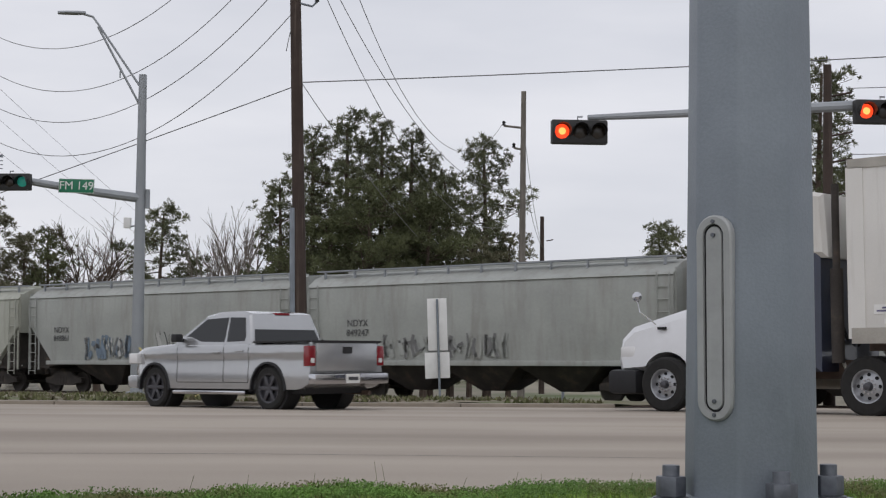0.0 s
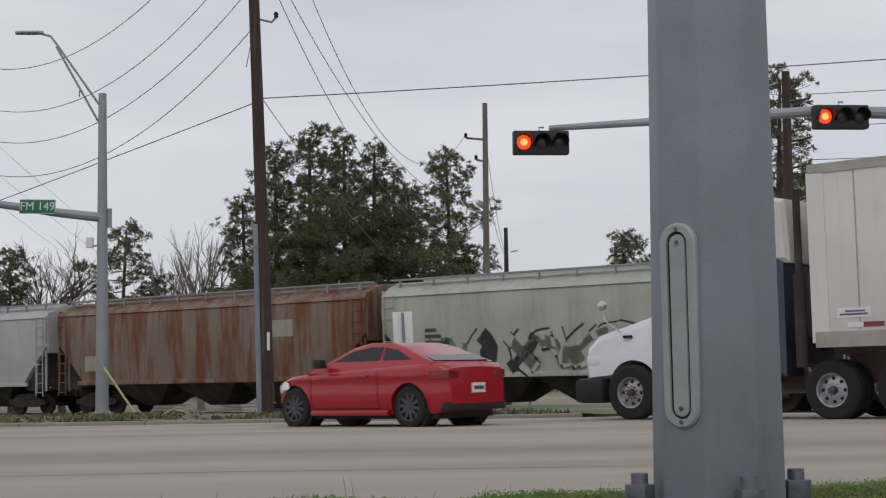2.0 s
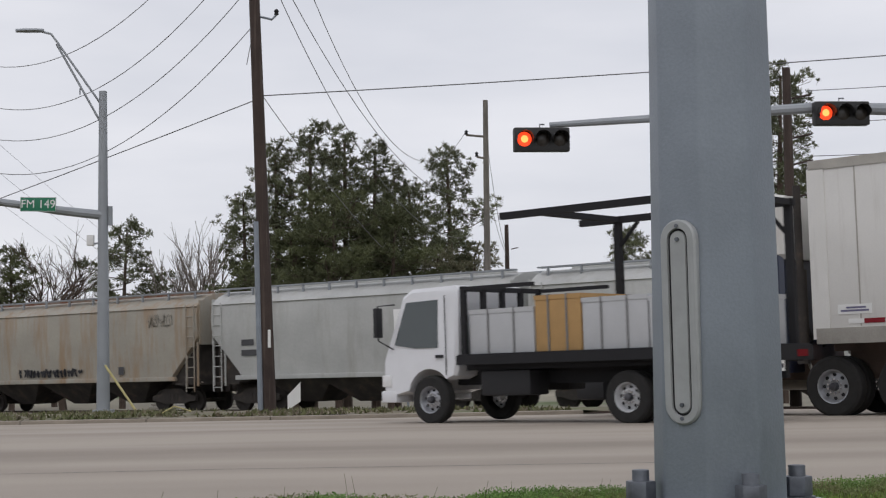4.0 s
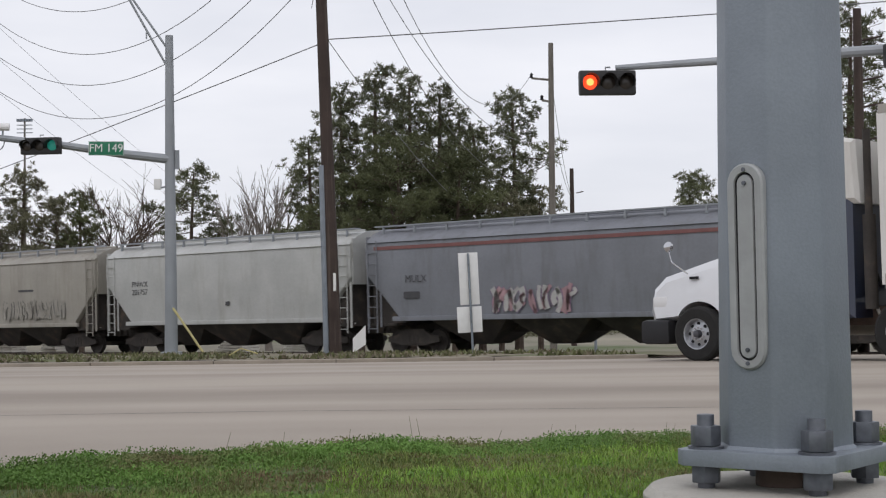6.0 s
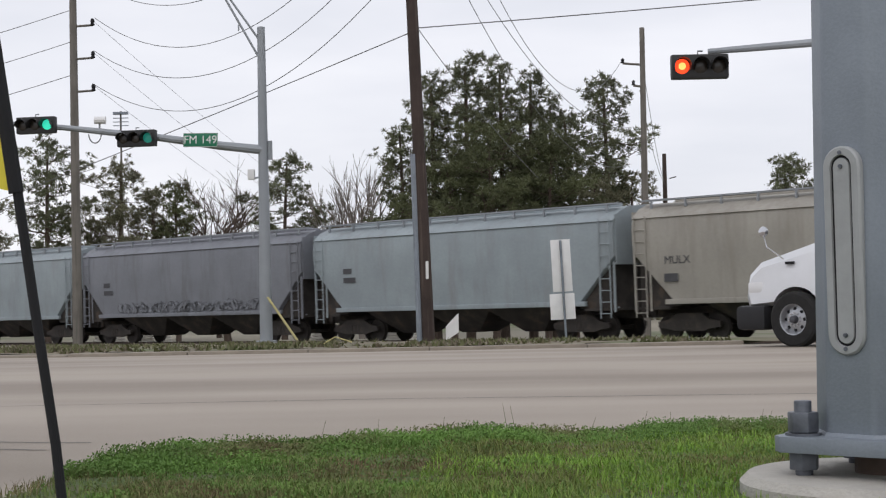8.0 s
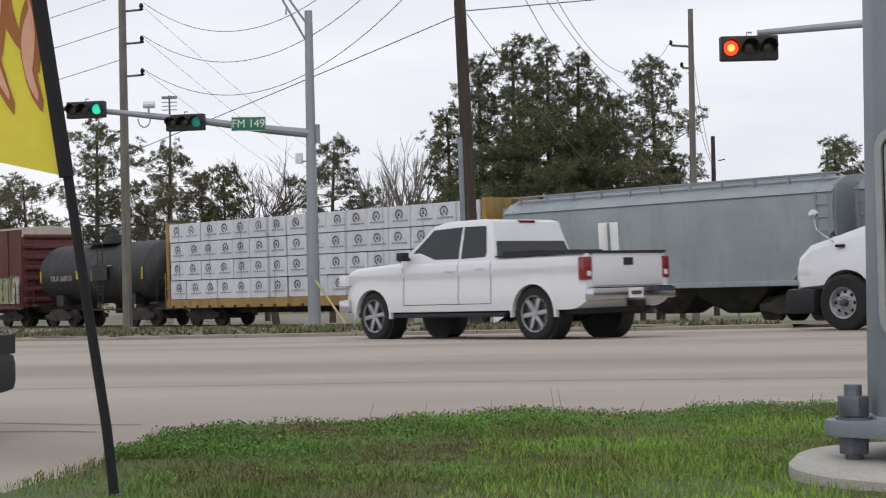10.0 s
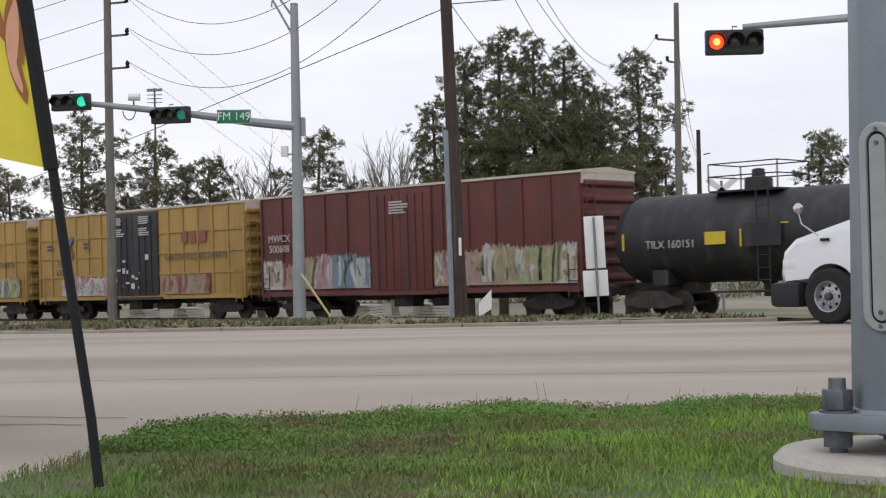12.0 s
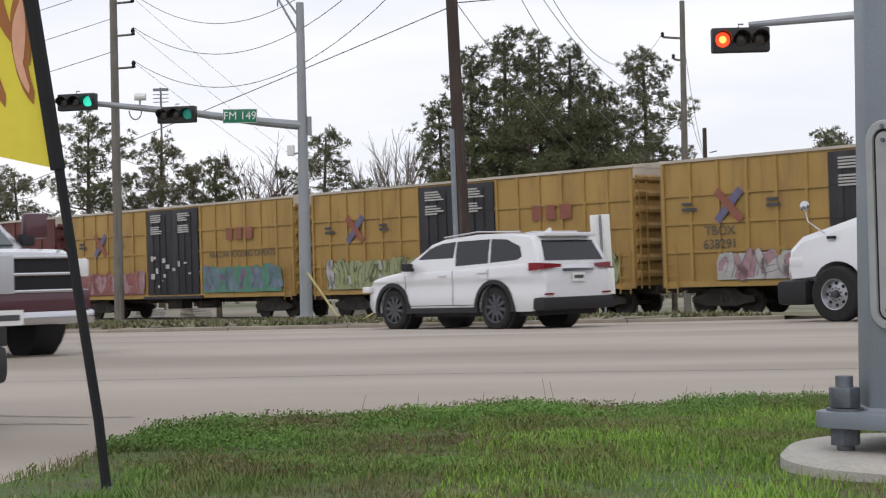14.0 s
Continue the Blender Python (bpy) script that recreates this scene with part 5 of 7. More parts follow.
RIB = Shape().loft([[(x, y, z) for x, y in ((-0.055, -0.045), (0.055, -0.045), (0.03, 0.045), (-0.03, 0.045))] for z in (0.0, 3.78)]).mesh("side_post", ["yellow_p"])
RIB_R = Shape().loft([[(x, y, z) for x, y in ((-0.055, -0.045), (0.055, -0.045), (0.03, 0.045), (-0.03, 0.045))] for z in (0.0, 3.78)]).mesh("side_post", ["boxred"])
END_RIB = Shape().loft([[(x, y, z) for x, z in ((-0.10, -0.18), (0.0, -0.16), (0.11, -0.05), (0.11, 0.05), (0.0, 0.16), (-0.1, 0.18))] for y in (-1.42, 1.42)]).mesh("end_rib", ["yellow_e"])
END_RIB_R = Shape().loft([[(x, y, z) for x, z in ((-0.10, -0.18), (0.0, -0.16), (0.11, -0.05), (0.11, 0.05), (0.0, 0.16), (-0.1, 0.18))] for y in (-1.42, 1.42)]).mesh("end_rib", ["boxred"])

# the wagons in order; front is the leading end on the moving train's own scale
hopper(26.5, 15.6, "h_grey", "grey covered hopper wagon with streaked sides")
car, hl = hopper(10.9, 15.6, "h_grey", "pale grey covered hopper wagon with faint scrawls")
mark(car, "NDYX\n849247", -hl + 2.4, 2.45, 0.34)
graffiti(car, -4.2, 1.5, 1.40, 2.25, SIDE, ["g_grey", "h_grey"], 41, 12, "h_grey")
car, hl = hopper(-4.7, 15.9, "h_grey", "pale grey covered hopper wagon with blue-grey graffiti")
mark(car, "NDYX\n848861", -hl + 2.2, 2.4, 0.34)
graffiti(car, -3.9, -0.4, 1.35, 2.40, SIDE, ["g_blue", "g_grey", "h_white"], 42, 7, "g_blue")
graffiti(car, 0.3, 4.4, 1.35, 2.50, SIDE, ["h_grey", "h_white"], 47, 5)
car, hl = hopper(-20.6, 15.7, "h_cream", "cream covered hopper wagon with green and black graffiti")
graffiti(car, -3.6, 4.6, 1.35, 2.65, SIDE, ["h_cream", "h_cream", "g_black"], 44, 5)
graffiti(car, -5.4, -3.8, 1.40, 2.50, SIDE, ["g_green", "g_green"], 45, 2, "g_green")
graffiti(car, 4.7, 6.2, 1.40, 2.60, SIDE, ["g_green", "h_cream"], 46, 2, "g_green")
bars(car, -5.3, 2.75, 0.7, 0.12, 3)
car, hl = hopper(-36.3, 16.7, "h_rust", "rust-stained brown covered hopper wagon")
part("patch", Shape().box(3.0, 4.7, SIDE - 0.008, SIDE - 0.002, 2.75, 3.35), "h_tan", car, "pale repaint patch")
part("patch", Shape().box(-6.3, -5.2, SIDE - 0.008, SIDE - 0.002, 1.7, 2.3), "h_tan", car, "pale repaint patch")
car, hl = hopper(-53.0, 14.0, "h_white", "pale covered hopper wagon, little marked")
bars(car, -4.6, 2.6, 0.9, 0.14, 3)
car, hl = hopper(-67.0, 14.0, "h_white", "pale grey covered hopper wagon with small black lettering")
bars(car, -hl + 2.0, 2.5, 0.95, 0.22, 2)
car, hl = hopper(-81.0, 16.1, "h_tan", "tan covered hopper wagon with rust running down its sides", roof="h_rust")
bars(car, -hl + 2.0, 2.1, 0.8, 0.15, 2)
graffiti(car, 5.0, 6.4, 3.2, 3.75, SIDE, ["h_tan"], 48, 4)
graffiti(car, -2.6, 1.2, 1.40, 1.75, SIDE, ["g_black"], 49, 12)
bars(car, 3.6, 1.6, 0.45, 0.3, 1)
car, hl = hopper(-97.1, 16.1, "h_slate", "slate grey covered hopper wagon with pink graffiti")
mark(car, "MULX", -hl + 2.3, 2.6, 0.36)
bars(car, -hl + 2.3, 2.05, 1.1, 0.24, 1)
graffiti(car, -2.2, 1.3, 1.35, 2.30, SIDE, ["g_pink", "g_white"], 50, 5, "g_violet")
part("red_stripe", Shape().box(-hl + 0.4, hl - 0.4, SIDE - 0.006, SIDE - 0.0, 3.66, 3.78), "stripe_r", car, "faded red stripe")
car, hl = hopper(-113.2, 14.3, "h_white", "pale grey covered hopper wagon with cream sill")
mark(car, "PNWX\n201757", -hl + 2.1, 2.65, 0.32)
bars(car, 0.5, 1.95, 0.35, 0.15, 1)
car, hl = hopper(-127.5, 14.8, "h_beige", "beige-grey covered hopper wagon with black scrawled tag")
mark(car, "MULX", -hl + 1.7, 2.55, 0.36)
bars(car, -hl + 1.6, 2.0, 0.8, 0.26, 1)
graffiti(car, 0.6, 3.8, 1.45, 2.35, SIDE, ["h_beige"], 51, 6)
graffiti(car, 3.9, 5.0, 1.50, 2.40, SIDE, ["h_beige"], 52, 3, "g_grey")
bars(car, 2.6, 2.75, 1.6, 0.09, 1)
bars(car, -1.2, 2.5, 0.6, 0.12, 1)
car, hl = hopper(-142.3, 15.0, "h_blue", "pale blue-grey covered hopper wagon")
bars(car, -hl + 2.0, 2.7, 0.7, 0.2, 2)
car, hl = hopper(-157.3, 15.4, "h_slate", "blue-grey covered hopper wagon with black tags near the sill")
bars(car, -hl + 2.0, 2.6, 0.7, 0.2, 2)
graffiti(car, -4.5, 4.8, 1.35, 1.80, SIDE, ["h_slate"], 53, 18)
car, hl = hopper(-172.7, 13.8, "h_blue", "pale blue-grey covered hopper wagon, lightly marked")
bars(car, -hl + 2.0, 2.6, 0.7, 0.2, 2)


# flat wagon with wrapped timber
def lumber_wagon(front, length):
    L = length - 0.9
    hl = L / 2
    car = thing("lumber_wagon", pose(0, 0, 0), "centre-beam wagon stacked with white-wrapped lumber packs", "lumber wagon")
    CARS.append((car, front - length / 2))
    part("deck", Shape().box(-hl, hl, -1.5, 1.5, 1.0, 1.16), "yellow_e", car, "tan steel deck")
    part("side_sill", Shape().box(-hl, hl, -1.54, -1.46, 0.82, 1.2), "yellow_e", car)
    part("centre_sill", Shape().box(-hl, hl, -0.3, 0.3, 0.55, 1.0), "bogie", car)
    for s in (-1, 1):
        part("bulkhead", Shape().box(min(s * hl, s * (hl - 0.22)), max(s * hl, s * (hl - 0.22)), -1.5, 1.5, 1.0, 4.62), "yellow_e", car, "tan end bulkhead")
        for q in range(3):
            part("bulkhead_rib", Shape().box(min(s * hl, s * (hl + 0.07)), max(s * hl, s * (hl + 0.07)), -1.45, 1.45, 1.6 + q * 1.1, 1.8 + q * 1.1), "yellow_e", car)
        bogie(car, s * (hl - 2.0))
        coupler(car, s * hl, s)
        ladder(car, s * (hl - 0.12), -1.56, 0.8, 2.4, "yellow_e", w=0.3)
    part("centre_beam", Shape().box(-hl, hl, -0.12, 0.12, 4.35, 4.64), "yellow_e", car)
    for k in range(12):
        x = -hl + 0.4 + (L - 0.8) * k / 11
        part("beam_post", Shape().box(x - 0.08, x + 0.08, -0.1, 0.1, 1.1, 4.35), "yellow_e", car)
    for k in range(22):
        x = -hl + 0.5 + (L - 1.0) * k / 21
        part("tie_winch", WINCH, "bogie", car, at=pose(x, -1.5, 0.88))
    rnd = random.Random(5)
    for s in (-1, 1):
        for r in range(4):
            z = 1.20 + r * 0.842
            # blocks of packs with a narrow break near the middle
            for a, b, n in ((-hl + 0.28, -1.55, 7), (-1.35, hl - 0.28, 9)):
                w = (b - a) / n
                for k in range(n):
                    me = PACKS[rnd.randrange(3)]
                    dep = rnd.uniform(-0.03, 0.03) + (0.10 if (a < -2 and k == n - 1) else 0)
                    part("lumber_pack", me, "wrap", car, at=pose(a + w * (k + 0.5), s * (0.78 - dep * (1 if s < 0 else -1)), z, 0, rnd.uniform(-0.3, 0.3), 0 if s < 0 else 180) @ Matrix.Diagonal((w / 1.2 * 0.985, 1, 0.905, 1)))
    for k in range(9):
        x = -hl + 1.0 + (L - 2.0) * k / 8
        part("tie_cable", Shape().tube([(x, -1.53, 1.0), (x, -1.535, 4.56), (x, -0.2, 4.60)], 0.008, 4), "strap", car)
    return car


WINCH = Shape().tube([(-0.09, 0, 0), (0.09, 0, 0)], 0.07, 8).mesh("tie_winch", ["bogie"])
PACKS = []
for k in range(3):
    rnd = random.Random(60 + k)
    sh = Shape()
    nx, nz = 8, 6
    front = [(-0.595 + 1.19 * i / nx, -0.72 - 0.012 * noise.noise(Vector((i * 0.9, j * 0.9, k * 7))), 0.02 + 0.885 * j / nz) for j in range(nz + 1) for i in range(nx + 1)]
    sh.add(front, [(j * (nx + 1) + i, j * (nx + 1) + i + 1, (j + 1) * (nx + 1) + i + 1, (j + 1) * (nx + 1) + i) for j in range(nz) for i in range(nx)])
    sh.box(-0.595, 0.595, -0.71, 0.70, 0.02, 0.905)
    sh.mi = 1
    ox = rnd.uniform(-0.12, 0.12)
    n = 18                               # a ring emblem with a small tree in it
    for q in range(n):
        if 12 < q < 15:
            continue
        a0, a1 = 2 * math.pi * q / n, 2 * math.pi * (q + 1) / n
        sh.add([(ox + r * math.cos(a), -0.742, 0.56 + r * math.sin(a)) for r, a in ((0.15, a0), (0.15, a1), (0.205, a1), (0.205, a0))], [(0, 1, 2, 3)])
    sh.add([(ox - 0.07, -0.742, 0.49), (ox + 0.07, -0.742, 0.49), (ox, -0.742, 0.67)], [(0, 1, 2)])
    sh.mi = 2
    x = ox - 0.36
    while x < ox + 0.36:
        w = rnd.uniform(0.08, 0.2)
        sh.add([(x, -0.742, 0.26), (x + w, -0.742, 0.26), (x + w, -0.742, 0.32), (x, -0.742, 0.32)], [(0, 1, 2, 3)])
        x += w + 0.03
    PACKS.append(sh.mesh("lumber_pack", ["wrap", "print", "print_soft"]))
lumber_wagon(-186.5, 20.3)


def tank_wagon(front, length):
    L = length - 0.9
    hl = L / 2
    car = thing("tank_wagon", pose(0, 0, 0), "black cylindrical tank wagon with a railed top platform", "tank wagon")
    CARS.append((car, front - length / 2))
    R, zc = 1.45, 2.55
    prof = [(0.0, -hl + 0.15), (0.5, -hl + 0.18), (0.95, -hl + 0.32), (1.28, -hl + 0.6), (R, -hl + 1.0)] + [(R + (0.008 if k % 3 == 0 else 0), -hl + 1.0 + (L - 2.0) * k / 12) for k in range(13)] + \
           [(R, hl - 1.0), (1.28, hl - 0.6), (0.95, hl - 0.32), (0.5, hl - 0.18), (0.0, hl - 0.15)]
    n = 40
    sh = Shape().loft([[(x, r * math.cos(2 * math.pi * k / n), zc + r * math.sin(2 * math.pi * k / n)) for k in range(n)] for r, x in prof], False)
    part("tank", sh, "tank", car, "black painted tank barrel")
    for s in (-1, 1):
        part("stub_sill", Shape().box(min(s * (hl - 3.2), s * hl), max(s * (hl - 3.2), s * hl), -0.35, 0.35, 0.75, 1.15), "bogie", car)
        part("end_deck", Shape().box(min(s * (hl - 0.6), s * hl), max(s * (hl - 0.6), s * hl), -1.4, 1.4, 1.05, 1.12), "bogie", car)
        part("end_rail", Shape().tube([(s * (hl - 0.1), -1.35, 1.1), (s * (hl - 0.1), -1.35, 2.2), (s * (hl - 0.1), 1.35, 2.2), (s * (hl - 0.1), 1.35, 1.1)], 0.025, 6), "bogie", car)
        part("saddle", Shape().box(s * (hl - 2.3) - 0.3, s * (hl - 2.3) + 0.3, -1.2, 1.2, 1.05, 1.55), "tank", car)
        bogie(car, s * (hl - 1.9))
        coupler(car, s * hl, s)
    dome = part("manway", Shape().lathe_z([(0.0, 0.55), (0.42, 0.5), (0.45, 0.42), (0.45, 0.0)], 20, (0, 0, zc + R - 0.1)), "tank", car)
    part("valve_cap", Shape().lathe_z([(0.0, 0.7), (0.2, 0.66), (0.22, 0.4)], 12, (0.0, 0, zc + R)), "tank", dome)
    pf = part("platform", Shape().box(-1.25, 1.25, -0.95, 0.95, zc + R - 0.06, zc + R - 0.0), "tank", car)
    for x in (-1.25, 1.25):
        for y in (-0.95, 0.95):
            part("rail_post", Shape().tube([(x, y, zc + R), (x, y, zc + R + 0.85)], 0.025, 6), "tank", pf)
    for z in (0.45, 0.85):
        part("rail_bar", Shape().tube([(-1.25, -0.95, zc + R + z), (1.25, -0.95, zc + R + z), (1.25, 0.95, zc + R + z), (-1.25, 0.95, zc + R + z), (-1.25, -0.95, zc + R + z)], 0.022, 6), "tank", pf)
    ladder(car, 1.05, -1.56, 1.0, zc + R, "tank")
    part("ladder_cage", Shape().box(0.4, 1.7, -1.62, -1.6, 2.2, 2.9), "tank", car)
    part("placard", Shape().box(-1.1, -0.35, -1.505, -1.47, 2.30, 2.70), "tank_y", car, "yellow warning placard")
    part("placard_frame", Shape().box(0.5, 1.9, -1.52, -1.50, 2.86, 2.9).box(0.5, 0.54, -1.52, -1.5, 2.2, 2.9), "tank_y", car)
    for x in (-hl + 1.05, 0.2, hl - 1.05):
        part("stripe", Shape().box(x - 0.03, x + 0.03, -1.49, -1.455, 2.2, 2.75), "tank_y", car)
    mark(car, "TILX 160151", -hl + 2.9, 2.35, 0.36, "mark_w", -1.475)
    part("bottom_outlet", Shape().lathe_z([(0.2, 0), (0.2, 0.4), (0.3, 0.5)], 14, (0.3, 0, 0.62)).tube([(-1.5, -0.9, 0.8), (1.8, -0.9, 0.8)], 0.04, 6), "bogie", car)
    return car


tank_wagon(-206.8, 11.6)
RIB_Y, END_Y = RIB, END_RIB
RIB, END_RIB = RIB_R, END_RIB_R
OXIDE = "oxide-red ribbed boxcar with graffiti along its lower side"
car, hl = boxcar(-218.0, 17.9, "boxred", "boxred", OXIDE, "boxred", -0.2, 3.2, 1.25, top=4.98)
mark(car, "MWCX\n500608", -hl + 1.2, 3.05, 0.42, "mark_w")
bars(car, -0.2, 4.40, 1.1, 0.06, 5, "mark_w", SIDE - 0.06)
# a run of sprayed patches along the whole lower side, thinner over the door
for k, (x0, x1, z1, wash, cols) in enumerate((
        (-8.2, -7.0, 2.45, "g_white", ["g_tan", "g_white"]), (-7.05, -6.1, 2.25, "g_pink", ["g_red", "g_tan"]), (-6.15, -4.9, 2.55, "g_tan", ["g_tan", "g_lime", "g_white"]),
        (-4.95, -4.0, 2.60, "g_pink", ["g_pink", "g_white"]), (-4.05, -2.6, 2.60, "g_blue", ["g_blue", "g_green", "g_white"]), (-2.65, -1.9, 2.45, "g_white", ["g_blue", "g_white"]),
        (1.5, 2.8, 2.55, "g_tan", ["g_pink", "g_white"]), (2.75, 3.9, 2.50, "g_pink", ["g_tan", "g_red"]), (3.85, 5.2, 2.70, "g_tan", ["g_white", "g_lime"]),
        (5.15, 6.4, 2.60, "g_lime", ["g_tan", "g_white"]), (6.35, 7.3, 2.60, "g_tan", ["g_lime", "g_black"]), (7.25, 8.2, 2.65, "g_white", ["g_lime", "g_tan"]))):
    graffiti(car, x0, x1, 1.22, z1, SIDE - 0.002 * (k % 2), cols, 71 + k, 2, cols[0], wash)
RIB, END_RIB = RIB_Y, END_Y


def yellow_car(front, length, seed, tags):
    car, hl = boxcar(front, length, "yellow_p", "yellow_e", "mustard-yellow ribbed boxcar with black double doors and graffiti", "door_k", 0.0, 3.7, 1.02, (2.05, 2.95, 3.85))
    # crossed emblem, unreadable at its ends
    for a, mt in ((47, "mark_r"), (-47, "mark_b")):
        part("emblem_bar", Shape().box(-0.66, 0.66, -0.006, 0.0, -0.13, 0.13), mt, car, at=pose(-hl + 2.55, SIDE - 0.006 - 0.004 * (a > 0), 3.45, 0, a, 0))
    bars(car, -hl + 1.1, 3.55, 0.6, 0.10, 2)
    bars(car, -hl + 4.2, 3.55, 0.6, 0.10, 2, seed=3)
    # plain shapes for the owner's mark at the leading end
    sh = Shape()
    for k, w in enumerate((0.42, 0.42, 0.5)):
        sh.box(hl - 4.3 + k * 0.62, hl - 4.3 + k * 0.62 + w, SIDE - 0.012, SIDE - 0.006, 3.35, 3.85)
    part("owner_mark", sh, "mark_r", car)
    mark(car, "RAILCAR POOLING EXPERTS", hl - 3.3, 2.72, 0.34)
    for dx in (-1.0, 1.0):
        bars(car, dx, 4.62, 0.95, 0.055, 4, "mark_w", SIDE - 0.085, seed + int(dx))
        bars(car, dx, 4.10, 0.95, 0.055, 4, "mark_w", SIDE - 0.085, seed + 9 + int(dx))
    rnd = random.Random(seed)
    sh = Shape()
    for _ in range(14):
        x, z, w = rnd.uniform(-1.6, 1.5), rnd.uniform(1.4, 2.7), rnd.uniform(0.05, 0.28)
        sh.box(x, x + w, SIDE - 0.088, SIDE - 0.083, z, z + rnd.uniform(0.05, 0.25))
    part("door_notice", sh, "mark_w", car, "scraps of white notices")
    for x0, x1, z1, cols, line, n in tags:
        graffiti(car, x0, x1, 1.15, z1, SIDE - 0.045, cols, seed + int(x0 * 7), n, line, cols[-1])
    return car, hl


car, hl = yellow_car(-235.8, 16.9, 80, [(-5.8, -2.0, 2.05, ["g_pink", "g_white"], "g_violet", 5), (2.2, 5.5, 2.0, ["g_red", "g_tan"], "g_red", 5)])
mark(car, "TBOX\n638291", -hl + 2.2, 2.45, 0.42)
yellow_car(-252.7, 17.0, 81, [(-7.0, -2.0, 2.3, ["g_white", "g_lime", "g_lime"], "g_black", 6), (2.2, 7.2, 2.15, ["g_grey", "g_white", "g_lime"], "g_black", 7)])
yellow_car(-269.7, 17.4, 82, [(-7.4, -2.2, 2.2, ["g_pink", "g_red"], "g_pink", 6), (2.2, 7.4, 2.3, ["g_blue", "g_violet", "g_green"], "g_blue", 6)])
RIB, END_RIB = RIB_R, END_RIB_R
boxcar(-287.3, 17.0, "boxred", "boxred", "plain oxide-red ribbed steel boxcar", "boxred", 0, 3.2, 1.25)


def track_pose(s):
    """Where a wagon's middle stands, s metres along the track."""
    c = TP + TD * s
    return pose(c.x, c.y, rail_z(s), 0, 0, TRACK_YAW) @ pose(0, 0, 0, 0, -math.degrees(math.atan(0.0207 * math.sin(radians(39)))), 0)


# ---- road vehicles: x forward, the ground at z = 0, the origin midway between the axles ----
def wheel(parent, x, y, r, w, rim, spokes=5, dual=False, tyre="rubber_road"):
    """A wheel as a part of its own, its outer face away from the car's middle line."""
    s = 1 if y > 0 else -1
    wh = part("wheel", Shape().lathe_y([(r * 0.66, -w / 2), (r * 0.9, -w / 2), (r * 0.985, -w / 2 + 0.03), (r, -w * 0.2), (r, w * 0.2), (r * 0.985, w / 2 - 0.03), (r * 0.9, w / 2), (r * 0.66, w / 2)], 32), tyre, parent,
              at=pose(x, y, r))
    sh = Shape().lathe_y([(r * 0.68, s * (w / 2 - 0.005)), (r * 0.62, s * (w / 2 - 0.01)), (r * 0.60, s * (w / 2 - 0.07)), (0.0, s * (w / 2 - 0.08))], 28)
    part("rim", sh, "alloy_dark", wh)
    for k in range(spokes):
        a = 2 * math.pi * k / spokes
        m = Matrix.Rotation(a, 4, "Y")
        part("spoke", Shape().box(0.04, r * 0.63, min(s * (w / 2 - 0.055), s * (w / 2 - 0.012)), max(s * (w / 2 - 0.055), s * (w / 2 - 0.012)), -r * 0.085, r * 0.085), rim, wh, at=m, bevel=0.008)
    part("hub_cap", Shape().lathe_y([(0.0, s * (w / 2 - 0.004)), (0.05, s * (w / 2 - 0.006)), (0.07, s * (w / 2 - 0.05))], 16), rim, wh)
    part("rim_lip", Shape().lathe_y([(r * 0.69, s * (w / 2 - 0.012)), (r * 0.685, s * (w / 2 + 0.002)), (r * 0.645, s * (w / 2 - 0.004)), (r * 0.63, s * (w / 2 - 0.03))], 28), rim, wh)
    return wh


def lorry_wheel(parent, x, y, r, w, rim="alloy"):
    s = 1 if y > 0 else -1
    wh = part("wheel", Shape().lathe_y([(r * 0.56, -w / 2), (r * 0.9, -w / 2), (r * 0.985, -w / 2 + 0.03), (r, -w * 0.2), (r, w * 0.2), (r * 0.985, w / 2 - 0.03), (r * 0.9, w / 2), (r * 0.56, w / 2)], 36), "rubber_road", parent, at=pose(x, y, r))
    part("rim", Shape().lathe_y([(r * 0.58, s * (w / 2)), (r * 0.53, s * (w / 2 - 0.01)), (r * 0.47, s * (w / 2 - 0.10)), (r * 0.30, s * (w / 2 - 0.07)), (0.0, s * (w / 2 - 0.07))], 28), rim, wh)
    for k in range(8):
        a = 2 * math.pi * k / 8
        part("hand_hole", Shape().tube([(r * 0.38 * math.cos(a), s * (w / 2 - 0.088), r * 0.38 * math.sin(a)), (r * 0.38 * math.cos(a), s * (w / 2 - 0.076), r * 0.38 * math.sin(a))], r * 0.065, 10), "seam", wh)
    part("hub", Shape().lathe_y([(0.0, s * (w / 2 + 0.03)), (r * 0.12, s * (w / 2 + 0.02)), (r * 0.15, s * (w / 2 - 0.07))], 18), "alloy_dark", wh)
    for k in range(10):
        a = 2 * math.pi * (k + 0.5) / 10
        part("wheel_nut", Shape().tube([(r * 0.23 * math.cos(a), s * (w / 2 - 0.072), r * 0.23 * math.sin(a)), (r * 0.23 * math.cos(a), s * (w / 2 - 0.04), r * 0.23 * math.sin(a))], 0.018, 6), "chrome", wh)
    return wh


